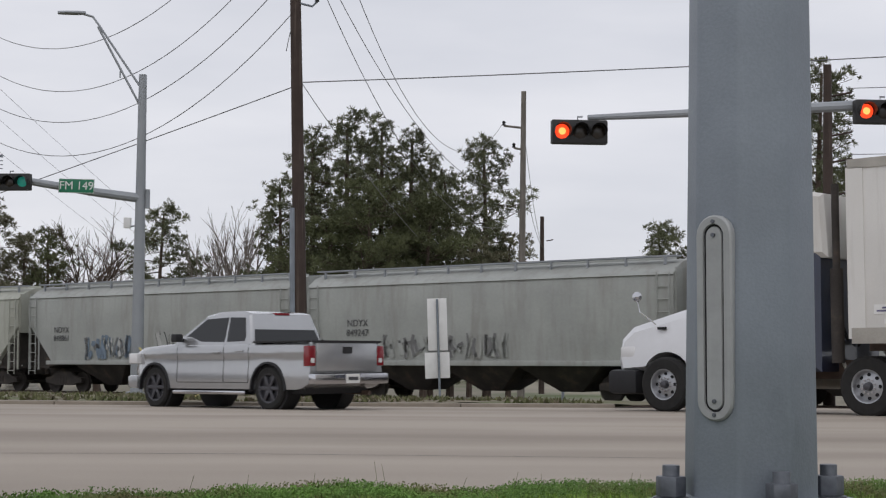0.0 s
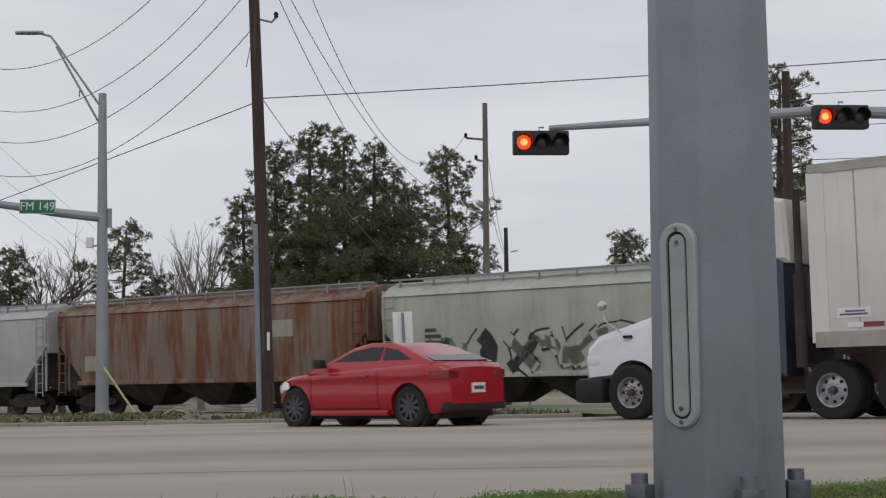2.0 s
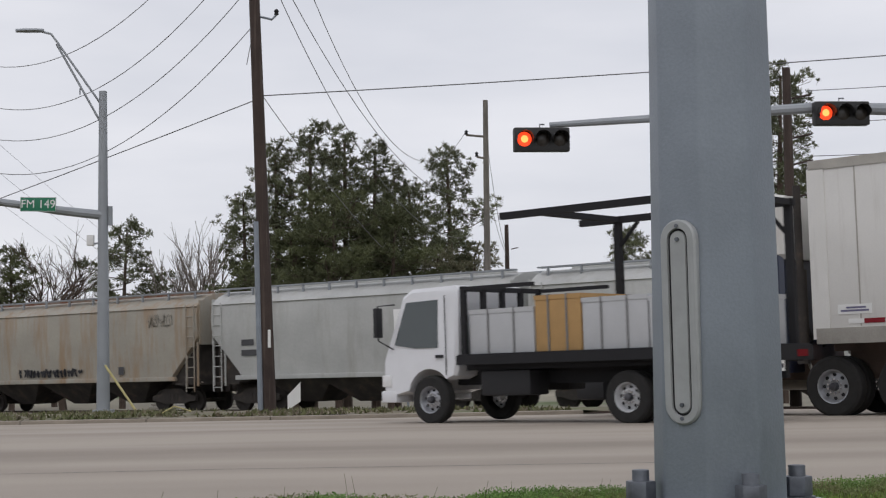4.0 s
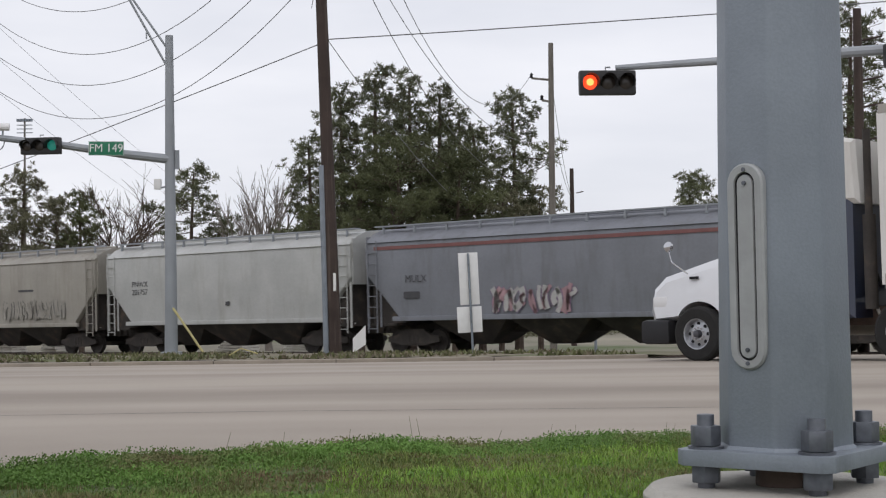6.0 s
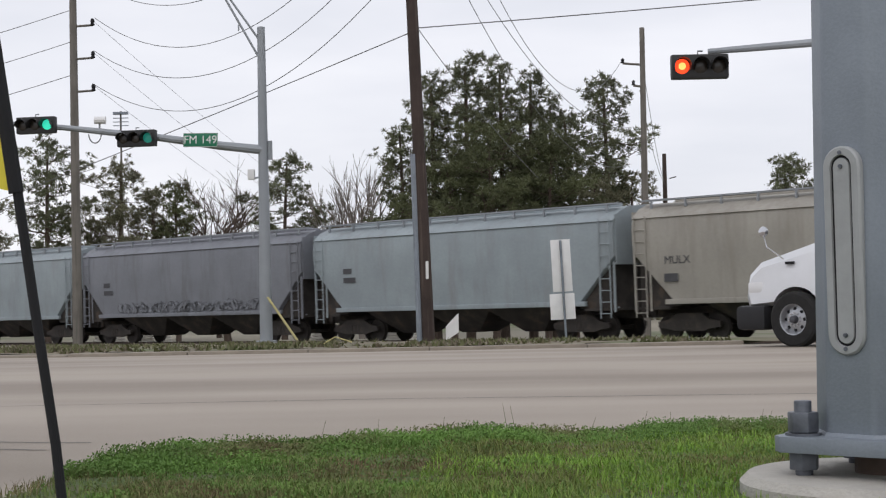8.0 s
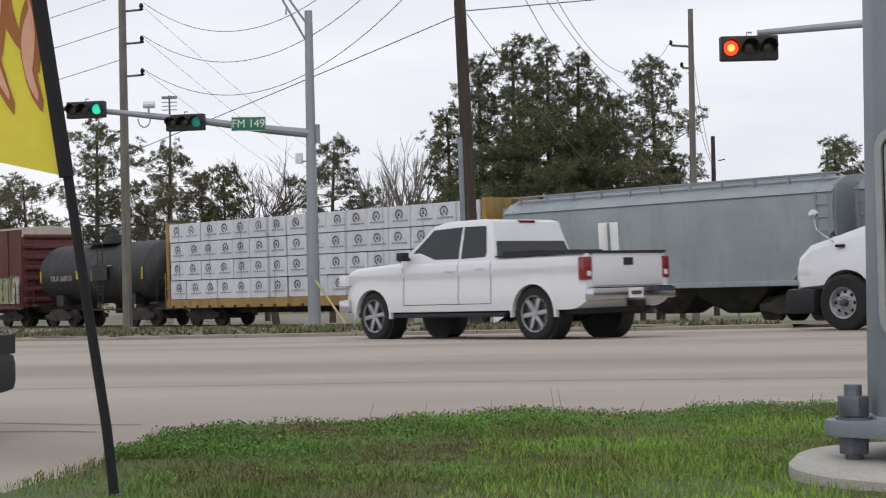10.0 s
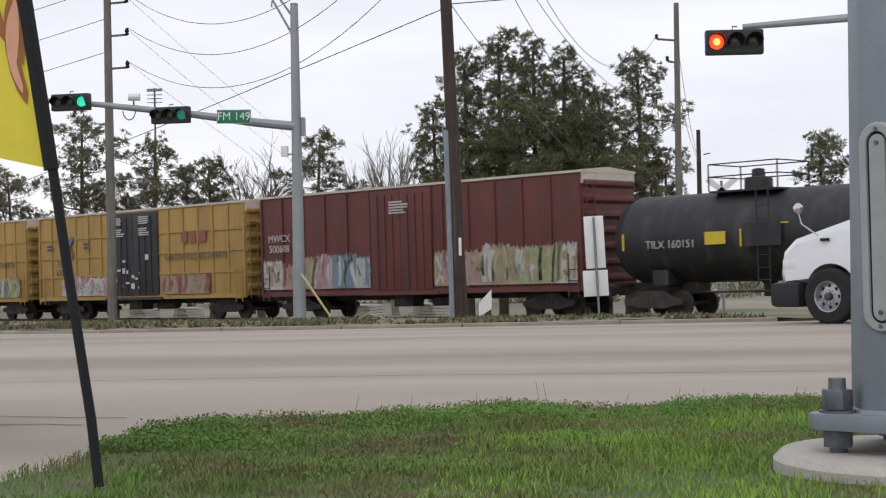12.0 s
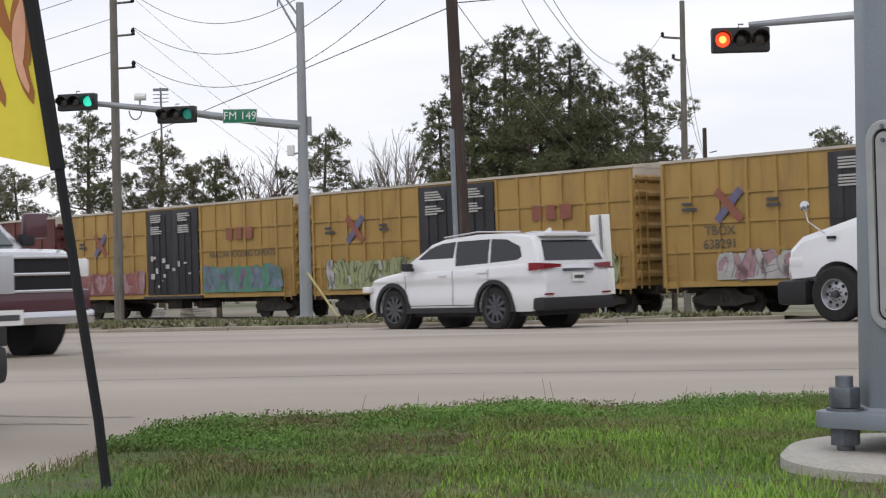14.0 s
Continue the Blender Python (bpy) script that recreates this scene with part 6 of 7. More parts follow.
class CarBody:
    """A pressed body shell: sections along x under a top line of (x, z), with wheel openings, rounded corners in plan and tucked-in sills."""

    def __init__(self, top, wb, r, zb, half, nose=0.20, tail=0.12, tuck=0.07, crease=0.78, gap=0.055):
        self.top, self.wb, self.r, self.zb, self.half = sorted(top), wb, r, zb, half
        self.nose, self.tail, self.tuck, self.crease, self.ra = nose, tail, tuck, crease, r + gap
        self.x0, self.x1 = self.top[0][0], self.top[-1][0]

    def roof(self, x):
        for (xa, za), (xb, zb) in zip(self.top[:-1], self.top[1:]):
            if xa <= x <= xb:
                return za + (zb - za) * (x - xa) / max(1e-6, xb - xa)
        return self.top[0][1] if x < self.x0 else self.top[-1][1]

    def floor(self, x):
        z = self.zb
        for d in (self.x1 - x, x - self.x0):
            if d < 0.35:
                z += 0.13 * (1 - d / 0.35) ** 2
        for cx in (-self.wb / 2, self.wb / 2):
            if abs(x - cx) < self.ra:
                z = max(z, self.r + math.sqrt(self.ra ** 2 - (x - cx) ** 2))
        return min(z, self.roof(x) - 0.06)

    def side(self, x, z):
        """Half-breadth of the shell at x and height z."""
        w = self.half
        d = self.x1 - x
        if d < 0.75:
            w -= self.nose * (1 - d / 0.75) ** 2
        d = x - self.x0
        if d < 0.55:
            w -= self.tail * (1 - d / 0.55) ** 2
        c = self.crease
        w -= self.tuck * max(0.0, (0.62 - z) / 0.36) ** 2
        w -= 0.022 * smooth(c, c - 0.05, z) * smooth(c - 0.42, c - 0.10, z)
        w -= 0.10 * max(0.0, z - c)
        d = self.roof(x) - z
        if d < 0.09:
            w -= 0.085 * (1 - math.sqrt(max(0.0, 1 - ((0.09 - max(0, d)) / 0.09) ** 2)))
        return w

    def shape(self):
        xs = set(steps(self.x0, self.x1, 0.07)) | {p[0] for p in self.top}
        for cx in (-self.wb / 2, self.wb / 2):
            xs |= {cx + self.ra * 1.0001 * math.cos(math.pi * k / 18) for k in range(19)}
        xs = sorted(xs)
        keep = [xs[0]] + [b for a, b in zip(xs[:-1], xs[1:]) if b - a > 0.002]
        rings = []
        for x in keep:
            lo, hi = self.floor(x), self.roof(x)
            pts = [(0.0, lo), (self.side(x, lo) * 0.8, lo)]
            for f in (0, 0.06, 0.13, 0.2, 0.28, 0.36, 0.44, 0.52, 0.6, 0.68, 0.75, 0.81, 0.86, 0.91, 0.955, 0.985, 1.0):
                z = lo + (hi - lo) * f
                pts.append((self.side(x, z), z))
            pts += [(self.side(x, hi) * 0.55, hi + 0.014), (0.0, hi + 0.02)]
            rings.append([(x, y, z) for y, z in pts] + [(x, -y, z) for y, z in pts[::-1][1:-1]])
        return Shape().loft(rings)


def side_glass(parent, pts, half, lean, z0, name="side_window", material="glass"):
    for s in (-1, 1):
        sh = Shape()
        vs = [(x, s * (half - max(0, z - z0) * lean + 0.004), z) for x, z in pts]
        inn = [(x, s * (half - max(0, z - z0) * lean - 0.02), z) for x, z in pts]
        sh.loft([inn, vs])
        part(name, sh, material, parent)


def cross_glass(parent, lo, hi, w_lo, w_hi, name, material="glass", out=0.006):
    """A screen across the car between two (x, z) lines."""
    (xa, za), (xb, zb) = lo, hi
    d = Vector((xb - xa, 0, zb - za)).normalized()
    nrm = Vector((d.z, 0, -d.x))
    if nrm.z < 0:
        nrm = -nrm
    o = nrm * out
    sh = Shape()
    ring = [Vector((xa, -w_lo, za)), Vector((xa, w_lo, za)), Vector((xb, w_hi, zb)), Vector((xb, -w_hi, zb))]
    sh.loft([[p - nrm * 0.02 for p in ring], [p + o for p in ring]])
    part(name, sh, material, parent)


def common(parent, wb, half, r, tw, rim, spokes, paint, mirror, handles, front_x, rear_x, shell, zb=0.28):
    wheels = []
    for x in (wb / 2, -wb / 2):
        for s in (-1, 1):
            wheels.append(wheel(parent, x, s * (half - tw / 2 - 0.025), r, tw, rim, spokes))
            part("wheel_well", Shape().tube([(x, s * (half - 0.42), r), (x, s * (half - 0.10), r)], r + 0.05, 20), "plastic", parent)
    part("underbody", Shape().box(rear_x + 0.25, front_x - 0.25, -half + 0.18, half - 0.18, zb - 0.08, zb + 0.25), "plastic", parent)
    for s in (-1, 1):
        mx, mz = mirror
        m = part("door_mirror", Shape().box(mx - 0.07, mx + 0.10, s * (half + 0.03) - 0.0, s * (half + 0.03) + 0.17 * s if s > 0 else s * (half + 0.03), mz, mz + 0.15) if s > 0 else Shape().box(mx - 0.07, mx + 0.10, -half - 0.20, -half - 0.03, mz, mz + 0.15), "plastic", parent, bevel=0.03)
        part("mirror_stalk", Shape().box(mx, mx + 0.05, min(s * (half - 0.05), s * (half + 0.05)), max(s * (half - 0.05), s * (half + 0.05)), mz, mz + 0.06), "plastic", m)
        for hx, hz in handles:
            hy = s * (shell.side(hx, hz) + 0.010)
            part("door_handle", Shape().box(hx - 0.11, hx + 0.11, hy - 0.018, hy + 0.018, hz - 0.018, hz + 0.018), paint, parent, bevel=0.008)
    return wheels


def seams(parent, xs, z0, z1, shell):
    for s in (-1, 1):
        for x in xs:
            part("door_seam", Shape().tube([(x, s * shell.side(x, z0 + (z1 - z0) * k / 10), z0 + (z1 - z0) * k / 10) for k in range(11)], 0.007, 5), "seam", parent)
        part("door_seam", Shape().tube([(xs[-1] + (xs[0] - xs[-1]) * k / 14, s * shell.side(xs[-1] + (xs[0] - xs[-1]) * k / 14, z0), z0) for k in range(15)], 0.006, 5), "seam", parent)


def plate_bars(parent, x, z, s=1):
    p = part("number_plate", Shape().box(x - 0.01, x + 0.01, -0.16, 0.16, z - 0.08, z + 0.08), "sign_white", parent)
    part("plate_bar", Shape().box(x - 0.014 if s < 0 else x + 0.010, x - 0.010 if s < 0 else x + 0.014, -0.12, 0.12, z - 0.03, z + 0.03), "mark_k", p)


WHEELS = {}


def suv():
    wb, half, r = 2.79, 0.95, 0.385
    ob = thing("suv", pose(0, 0, 0), "white family SUV with tinted glass and red tail lamps", "car")
    shell = CarBody([(2.40, 0.62), (2.385, 0.76), (2.30, 0.87), (2.05, 0.97), (1.6, 1.04), (1.2, 1.09), (0.4, 1.12), (-1.6, 1.17), (-2.38, 1.20), (-2.50, 1.10), (-2.545, 0.92), (-2.55, 0.80)], wb, r, 0.32, half, 0.26, 0.14, 0.06, 0.92)
    part("body", shell.shape(), "white_p", ob)
    gh = [(1.22, 1.02), (1.18, 1.09), (0.42, 1.58), (0.05, 1.67), (-0.8, 1.72), (-1.7, 1.71), (-2.22, 1.64), (-2.30, 1.56), (-2.50, 1.15), (-2.48, 1.0)]
    part("cabin", Shape().slab(gh, half - 0.03, 0.05, 0.24, 1.08), "white_p", ob)
    for pts in ([(0.98, 1.13), (0.42, 1.50), (0.10, 1.585), (-0.28, 1.61), (-0.28, 1.16)], [(-0.33, 1.16), (-0.33, 1.61), (-1.18, 1.62), (-1.22, 1.19)], [(-1.27, 1.195), (-1.23, 1.62), (-1.62, 1.60), (-1.98, 1.46), (-2.05, 1.28), (-1.95, 1.23)]):
        side_glass(ob, pts, half - 0.03, 0.24, 1.08)
    cross_glass(ob, (1.12, 1.13), (0.45, 1.565), 0.76, 0.66, "windscreen", "glass_l")
    cross_glass(ob, (-2.485, 1.20), (-2.315, 1.55), 0.74, 0.64, "rear_window")
    part("spoiler", Shape().box(-2.42, -2.0, -0.66, 0.66, 1.62, 1.69), "white_p", ob, bevel=0.02)
    part("aerial_fin", Shape().loft([[(-1.75, -0.02, 1.70), (-1.75, 0.02, 1.70), (-1.95, 0.02, 1.70), (-1.95, -0.02, 1.70)], [(-1.90, -0.006, 1.79), (-1.90, 0.006, 1.79), (-1.94, 0.006, 1.79), (-1.94, -0.006, 1.79)]]), "white_p", ob)
    for s in (-1, 1):
        part("tail_lamp", Shape().loft([[(-2.30, s * 0.965, 1.02), (-2.30, s * 0.965, 1.16), (-2.50, s * 0.90, 1.16), (-2.50, s * 0.90, 1.04)], [(-2.565, s * 0.86, 1.05), (-2.565, s * 0.86, 1.15), (-2.570, s * 0.42, 1.13), (-2.570, s * 0.42, 1.08)]]), "lamp_r", ob)
        part("head_lamp", Shape().box(2.12, 2.33, min(s * 0.5, s * 0.93), max(s * 0.5, s * 0.93), 0.72, 0.84), "lamp_w", ob, bevel=0.03)
        part("roof_rail", Shape().tube([(0.1, s * 0.72, 1.70), (-0.8, s * 0.72, 1.765), (-1.9, s * 0.72, 1.72)], 0.018, 6), "chrome", ob)
        part("sill_trim", Shape().box(-0.98, 0.98, min(s * 0.90, s * 0.965), max(s * 0.90, s * 0.965), 0.31, 0.41), "plastic", ob)
        part("reflector", Shape().box(-2.57, -2.55, min(s * 0.62, s * 0.84), max(s * 0.62, s * 0.84), 0.60, 0.63), "lamp_r", ob)
        for cx in (wb / 2, -wb / 2):
            sh = Shape()
            ri, ro, n = r + 0.05, r + 0.125, 14
            arc = [math.radians(-8 + 196 * k / n) for k in range(n + 1)]
            sh.loft([[(cx + q * math.cos(a), s * yy, r + q * math.sin(a)) for q, yy in ((ri, 0.90), (ri, 0.966), (ro, 0.962), (ro, 0.90))] for a in arc])
            part("arch_trim", sh, "plastic", ob)
    part("rear_bumper", Shape().box(-2.585, -2.30, -0.90, 0.90, 0.33, 0.56), "plastic", ob, bevel=0.05)
    part("tailgate_trim", Shape().box(-2.585, -2.56, -0.40, 0.40, 1.00, 1.05), "chrome", ob)
    plate_bars(ob, -2.575, 0.90, -1)
    part("grille", Shape().box(2.34, 2.375, -0.45, 0.45, 0.45, 0.72), "plastic", ob)
    WHEELS[ob.name] = (common(ob, wb, half, r, 0.235, "alloy_dark", 10, "white_p", (0.78, 1.10), ((-0.05, 1.0), (-1.1, 1.03)), 2.35, -2.5, shell, 0.32), r)
    seams(ob, (1.02, -0.31, -1.25), 0.45, 1.08, shell)
    return ob


def pickup(label, paint, wb, front_o, rear_o, height, half, r, bed_z, belt, cab, rim, heavy):
    """A crew-cab pickup; cab lists the x of the screen foot, roof front, roof back and cab back."""
    ob = thing("pickup_truck", pose(0, 0, 0), label, "pickup truck", "pickup trucks")
    fx, rx = wb / 2 + front_o, -wb / 2 - rear_o
    c0, c1, c2, c3 = cab
    zb = r + 0.06 if heavy else r * 0.95
    shell = CarBody([(fx + 0.01, belt - 0.30), (fx - 0.02, belt - 0.13), (fx - 0.10, belt - 0.06), (fx - 0.35, belt - 0.01), (c0 + 0.1, belt + 0.05), (c0 - 0.4, belt + 0.05), (c3 - 0.02, belt + 0.05), (c3 - 0.06, bed_z), (rx + 0.05, bed_z), (rx, bed_z - 0.04)],
                    wb, r, zb, half, 0.20, 0.03, 0.04, belt - 0.16)
    part("body", shell.shape(), paint, ob)
    gh = [(c0 + 0.08, belt - 0.05), (c0, belt + 0.05), (c1, height - 0.06), (c1 - 0.35, height), (c2 + 0.2, height), (c2, height - 0.05), (c3, belt + 0.02), (c3, belt - 0.05)]
    lean = 0.22
    part("cabin", Shape().slab(gh, half - 0.04, 0.045, lean, belt), paint, ob)
    mid = (c1 + c2) / 2 - 0.05
    side_glass(ob, [(c0 - 0.18, belt + 0.09), (c1 - 0.04, height - 0.13), (mid + 0.02, height - 0.11), (mid + 0.02, belt + 0.07)], half - 0.04, lean, belt)
    side_glass(ob, [(mid - 0.04, belt + 0.07), (mid - 0.04, height - 0.11), (c2 + 0.12, height - 0.12), (c3 + 0.20, belt + 0.16), (c3 + 0.22, belt + 0.08)], half - 0.04, lean, belt)
    cross_glass(ob, (c0 - 0.02, belt + 0.09), (c1 + 0.02, height - 0.08), half - 0.16, half - 0.26, "windscreen", "glass_l")
    cross_glass(ob, (c3 + 0.0, belt + 0.06), (c2 + 0.01, height - 0.10), half - 0.14, half - 0.24, "rear_window")
    part("brake_lamp", Shape().box(c2 - 0.02, c2 + 0.04, -0.18, 0.18, height - 0.07, height - 0.03), "lamp_r", ob)
    part("bed_liner", Shape().box(rx + 0.08, c3 - 0.12, -half + 0.1, half - 0.1, bed_z - 0.02, bed_z + 0.006), "plastic", ob)
    for s in (-1, 1):
        part("bed_rail", Shape().box(rx + 0.03, c3 - 0.06, min(s * (half - 0.09), s * (half - 0.01)), max(s * (half - 0.09), s * (half - 0.01)), bed_z, bed_z + 0.03), "plastic", ob)
        tl = part("tail_lamp", Shape().box(rx - 0.015, rx + 0.12, min(s * (half - 0.17), s * (half + 0.008)), max(s * (half - 0.17), s * (half + 0.008)), bed_z - 0.42, bed_z - 0.06), "lamp_r", ob, bevel=0.02)
        part("reversing_lens", Shape().box(rx - 0.022, rx - 0.012, min(s * (half - 0.13), s * (half - 0.05)), max(s * (half - 0.13), s * (half - 0.05)), bed_z - 0.36, bed_z - 0.28), "lamp_w", tl)
        part("head_lamp", Shape().box(fx - 0.25, fx + 0.005, min(s * (half - 0.35), s * (half + 0.004)), max(s * (half - 0.35), s * (half + 0.004)), belt - 0.32, belt - 0.12), "lamp_w", ob, bevel=0.03)
        part("running_board", Shape().box(-wb / 2 + r + 0.2, wb / 2 - r - 0.2, min(s * (half - 0.2), s * (half + 0.02)), max(s * (half - 0.2), s * (half + 0.02)), zb - 0.10, zb - 0.03), "chrome" if not heavy else "plastic", ob, bevel=0.015)
        for cx in (wb / 2, -wb / 2):
            sh = Shape()
            ri, ro, n = r + 0.045, r + 0.085, 16
            arc = [math.radians(-6 + 192 * k / n) for k in range(n + 1)]
            sh.loft([[(cx + q * math.cos(a), s * yy, r + q * math.sin(a)) for q, yy in ((ri, half - 0.06), (ri, half + 0.012), (ro, half + 0.006), (ro, half - 0.06))] for a in arc])
            part("arch_lip", sh, paint if heavy else "plastic", ob)
    tg = part("tailgate", Shape().box(rx - 0.022, rx + 0.02, -half + 0.18, half - 0.18, bed_z - 0.52, bed_z - 0.01), paint, ob, bevel=0.012)
    part("gate_handle", Shape().box(rx - 0.034, rx - 0.02, -0.11, 0.11, bed_z - 0.20, bed_z - 0.08), "plastic", tg)
    part("gate_spoiler", Shape().box(rx - 0.04, rx + 0.03, -half + 0.12, half - 0.12, bed_z - 0.012, bed_z + 0.03), "plastic", tg)
    rb = part("rear_bumper", Shape().box(rx - 0.16, rx + 0.02, -half + 0.02, half - 0.02, bed_z - 0.74, bed_z - 0.55), "chrome", ob, "chrome step bumper", bevel=0.03)
    part("step_pad", Shape().box(rx - 0.15, rx, -half + 0.1, half - 0.1, bed_z - 0.552, bed_z - 0.54), "plastic", rb)
    plate_bars(ob, rx - 0.165, bed_z - 0.64, -1)
    part("front_bumper", Shape().box(fx - 0.25, fx + 0.05, -half + 0.01, half - 0.01, zb + 0.0, zb + 0.24), "maroon" if "maroon" in label else "chrome" if heavy else paint, ob, bevel=0.04)
    part("grille", Shape().box(fx - 0.02, fx + 0.025, -half + 0.36, half - 0.36, belt - 0.42, belt - 0.10), "chrome", ob, bevel=0.02)
    if heavy:
        part("tool_box", Shape().box(c3 - 0.75, c3 - 0.12, -half + 0.12, half - 0.12, bed_z - 0.1, bed_z + 0.10), "plastic", ob, bevel=0.02)
        part("hitch", Shape().box(rx - 0.32, rx, -0.05, 0.05, bed_z - 0.85, bed_z - 0.75), "seam", ob)
    part("axle", Shape().tube([(-wb / 2, -half + 0.3, r), (-wb / 2, half - 0.3, r)], 0.07, 8).lathe_y([(0, -0.15), (0.15, -0.1), (0.15, 0.1), (0, 0.15)], 12, (-wb / 2, 0, r)), "seam", ob)
    part("exhaust", Shape().tube([(-wb / 2 - 0.3, -half + 0.35, zb - 0.05), (rx + 0.1, -half + 0.25, zb - 0.08)], 0.045, 8), "rust", ob)
    WHEELS[ob.name] = (common(ob, wb, half, r, 0.27 if not heavy else 0.29, rim, 6, paint, (c0 - 0.28, belt + 0.08), ((mid + 0.18, belt - 0.12), (c3 + 0.30, belt - 0.10)), fx, rx, shell, zb), r)
    seams(ob, (c0 - 0.12, mid, c3 + 0.06), zb + 0.12, belt + 0.02, shell)
    return ob


def saloon(label, name, paint, wb, front_o, rear_o, half, r, height, gh, windows, hood, deck, rim, chrome, spokes):
    ob = thing(name, pose(0, 0, 0), label, "car", "cars")
    fx, rx = wb / 2 + front_o, -wb / 2 - rear_o
    shell = CarBody([(fx + 0.01, 0.55), (fx - 0.01, 0.66), (fx - 0.08, hood - 0.15)] + [(gh[1][0] + (fx - 0.25 - gh[1][0]) * q, hood - 0.09 * q ** 2) for q in (1, 0.66, 0.33, 0)] +
                    [(0, deck - 0.06), (rx + 0.55, deck), (rx + 0.12, deck), (rx + 0.01, deck - 0.08), (rx - 0.02, 0.66)], wb, r, 0.22, half, 0.28, 0.20, 0.08, deck - 0.20)
    part("body", shell.shape(), paint, ob)
    lean, z0 = 0.42, deck - 0.12
    part("cabin", Shape().slab(gh, half - 0.05, 0.045, lean, z0), paint, ob)
    for pts in windows:
        side_glass(ob, pts, half - 0.05, lean, z0)
        if chrome:
            for s in (-1, 1):
                loop = [(x, s * (half - 0.05 - max(0, z - z0) * lean + 0.010), z) for x, z in pts]
                part("window_trim", Shape().tube(loop + [loop[0]], 0.013, 5), "chrome", ob)
    (ax, az), (bx, bz) = gh[1], gh[2]
    cross_glass(ob, (ax - 0.04, az + 0.03), (bx + 0.03, bz - 0.03), half - 0.18, half - 0.34, "windscreen", "glass_l")
    (ax, az), (bx, bz) = gh[-3], gh[-2]
    cross_glass(ob, (bx + 0.05, bz + 0.03), (ax - 0.01, az - 0.03), half - 0.2, half - 0.34, "rear_window")
    for s in (-1, 1):
        part("head_lamp", Shape().loft([[(fx - 0.48, s * (half - 0.03), 0.66), (fx - 0.48, s * (half - 0.03), 0.76), (fx - 0.08, s * (half - 0.20), 0.71), (fx - 0.08, s * (half - 0.20), 0.58)], [(fx - 0.3, s * (half - 0.02), 0.64), (fx - 0.3, s * (half - 0.1), 0.80), (fx + 0.015, s * (half - 0.46), 0.72), (fx + 0.015, s * (half - 0.46), 0.60)]]), "lamp_w", ob)
        part("tail_lamp", Shape().loft([[(rx + 0.30, s * (half - 0.035), deck - q) for q in (0.24, 0.12)] + [(rx + 0.22, s * (half - 0.12), deck - q) for q in (0.12, 0.24)], [(rx - 0.015, s * (half - 0.17), deck - q) for q in (0.24, 0.11)] + [(rx + 0.04, s * (half - 0.40), deck - q) for q in (0.11, 0.22)], [(rx - 0.025, s * (half - 0.40), deck - q) for q in (0.23, 0.13)] + [(rx + 0.02, s * (half - 0.42), deck - q) for q in (0.13, 0.22)]]), "lamp_r", ob)
        part("lower_intake", Shape().box(fx - 0.05, fx + 0.018, min(s * 0.42, s * 0.82), max(s * 0.42, s * 0.82), 0.33, 0.41), "plastic", ob)
        part("sill", Shape().box(-wb / 2 + r + 0.1, wb / 2 - r - 0.1, min(s * (half - 0.1), s * (half + 0.008)), max(s * (half - 0.1), s * (half + 0.008)), 0.20, 0.29), paint, ob, bevel=0.015)
    g = part("grille", Shape().box(fx - 0.03, fx + 0.03, -0.40, 0.40, 0.50, 0.74), "plastic", ob, bevel=0.02)
    for k in range(6):
        part("grille_bar", Shape().box(fx + 0.028, fx + 0.04, -0.37, 0.37, 0.525 + k * 0.036, 0.538 + k * 0.036), "chrome", g)
    part("bumper_trim", Shape().box(fx - 0.02, fx + 0.022, -half + 0.14, half - 0.14, 0.43, 0.445), "chrome", ob)
    plate_bars(ob, fx + 0.035, 0.42, 1)
    plate_bars(ob, rx - 0.03, 0.62, -1)
    part("rear_valance", Shape().box(rx - 0.02, rx + 0.2, -half + 0.15, half - 0.15, 0.26, 0.40), "plastic", ob, bevel=0.03)
    WHEELS[ob.name] = (common(ob, wb, half, r, 0.23, rim, spokes, paint, (gh[1][0] - 0.42, deck - 0.02), ((-0.05, deck - 0.17), (-1.05, deck - 0.15)) if not name == "coupe" else ((-0.35, deck - 0.17),), fx, rx, shell, 0.22), r)
    seams(ob, (gh[1][0] - 0.05, -0.25, -1.12) if name != "coupe" else (gh[1][0] - 0.05, -0.66), 0.32, deck - 0.08, shell)
    return ob


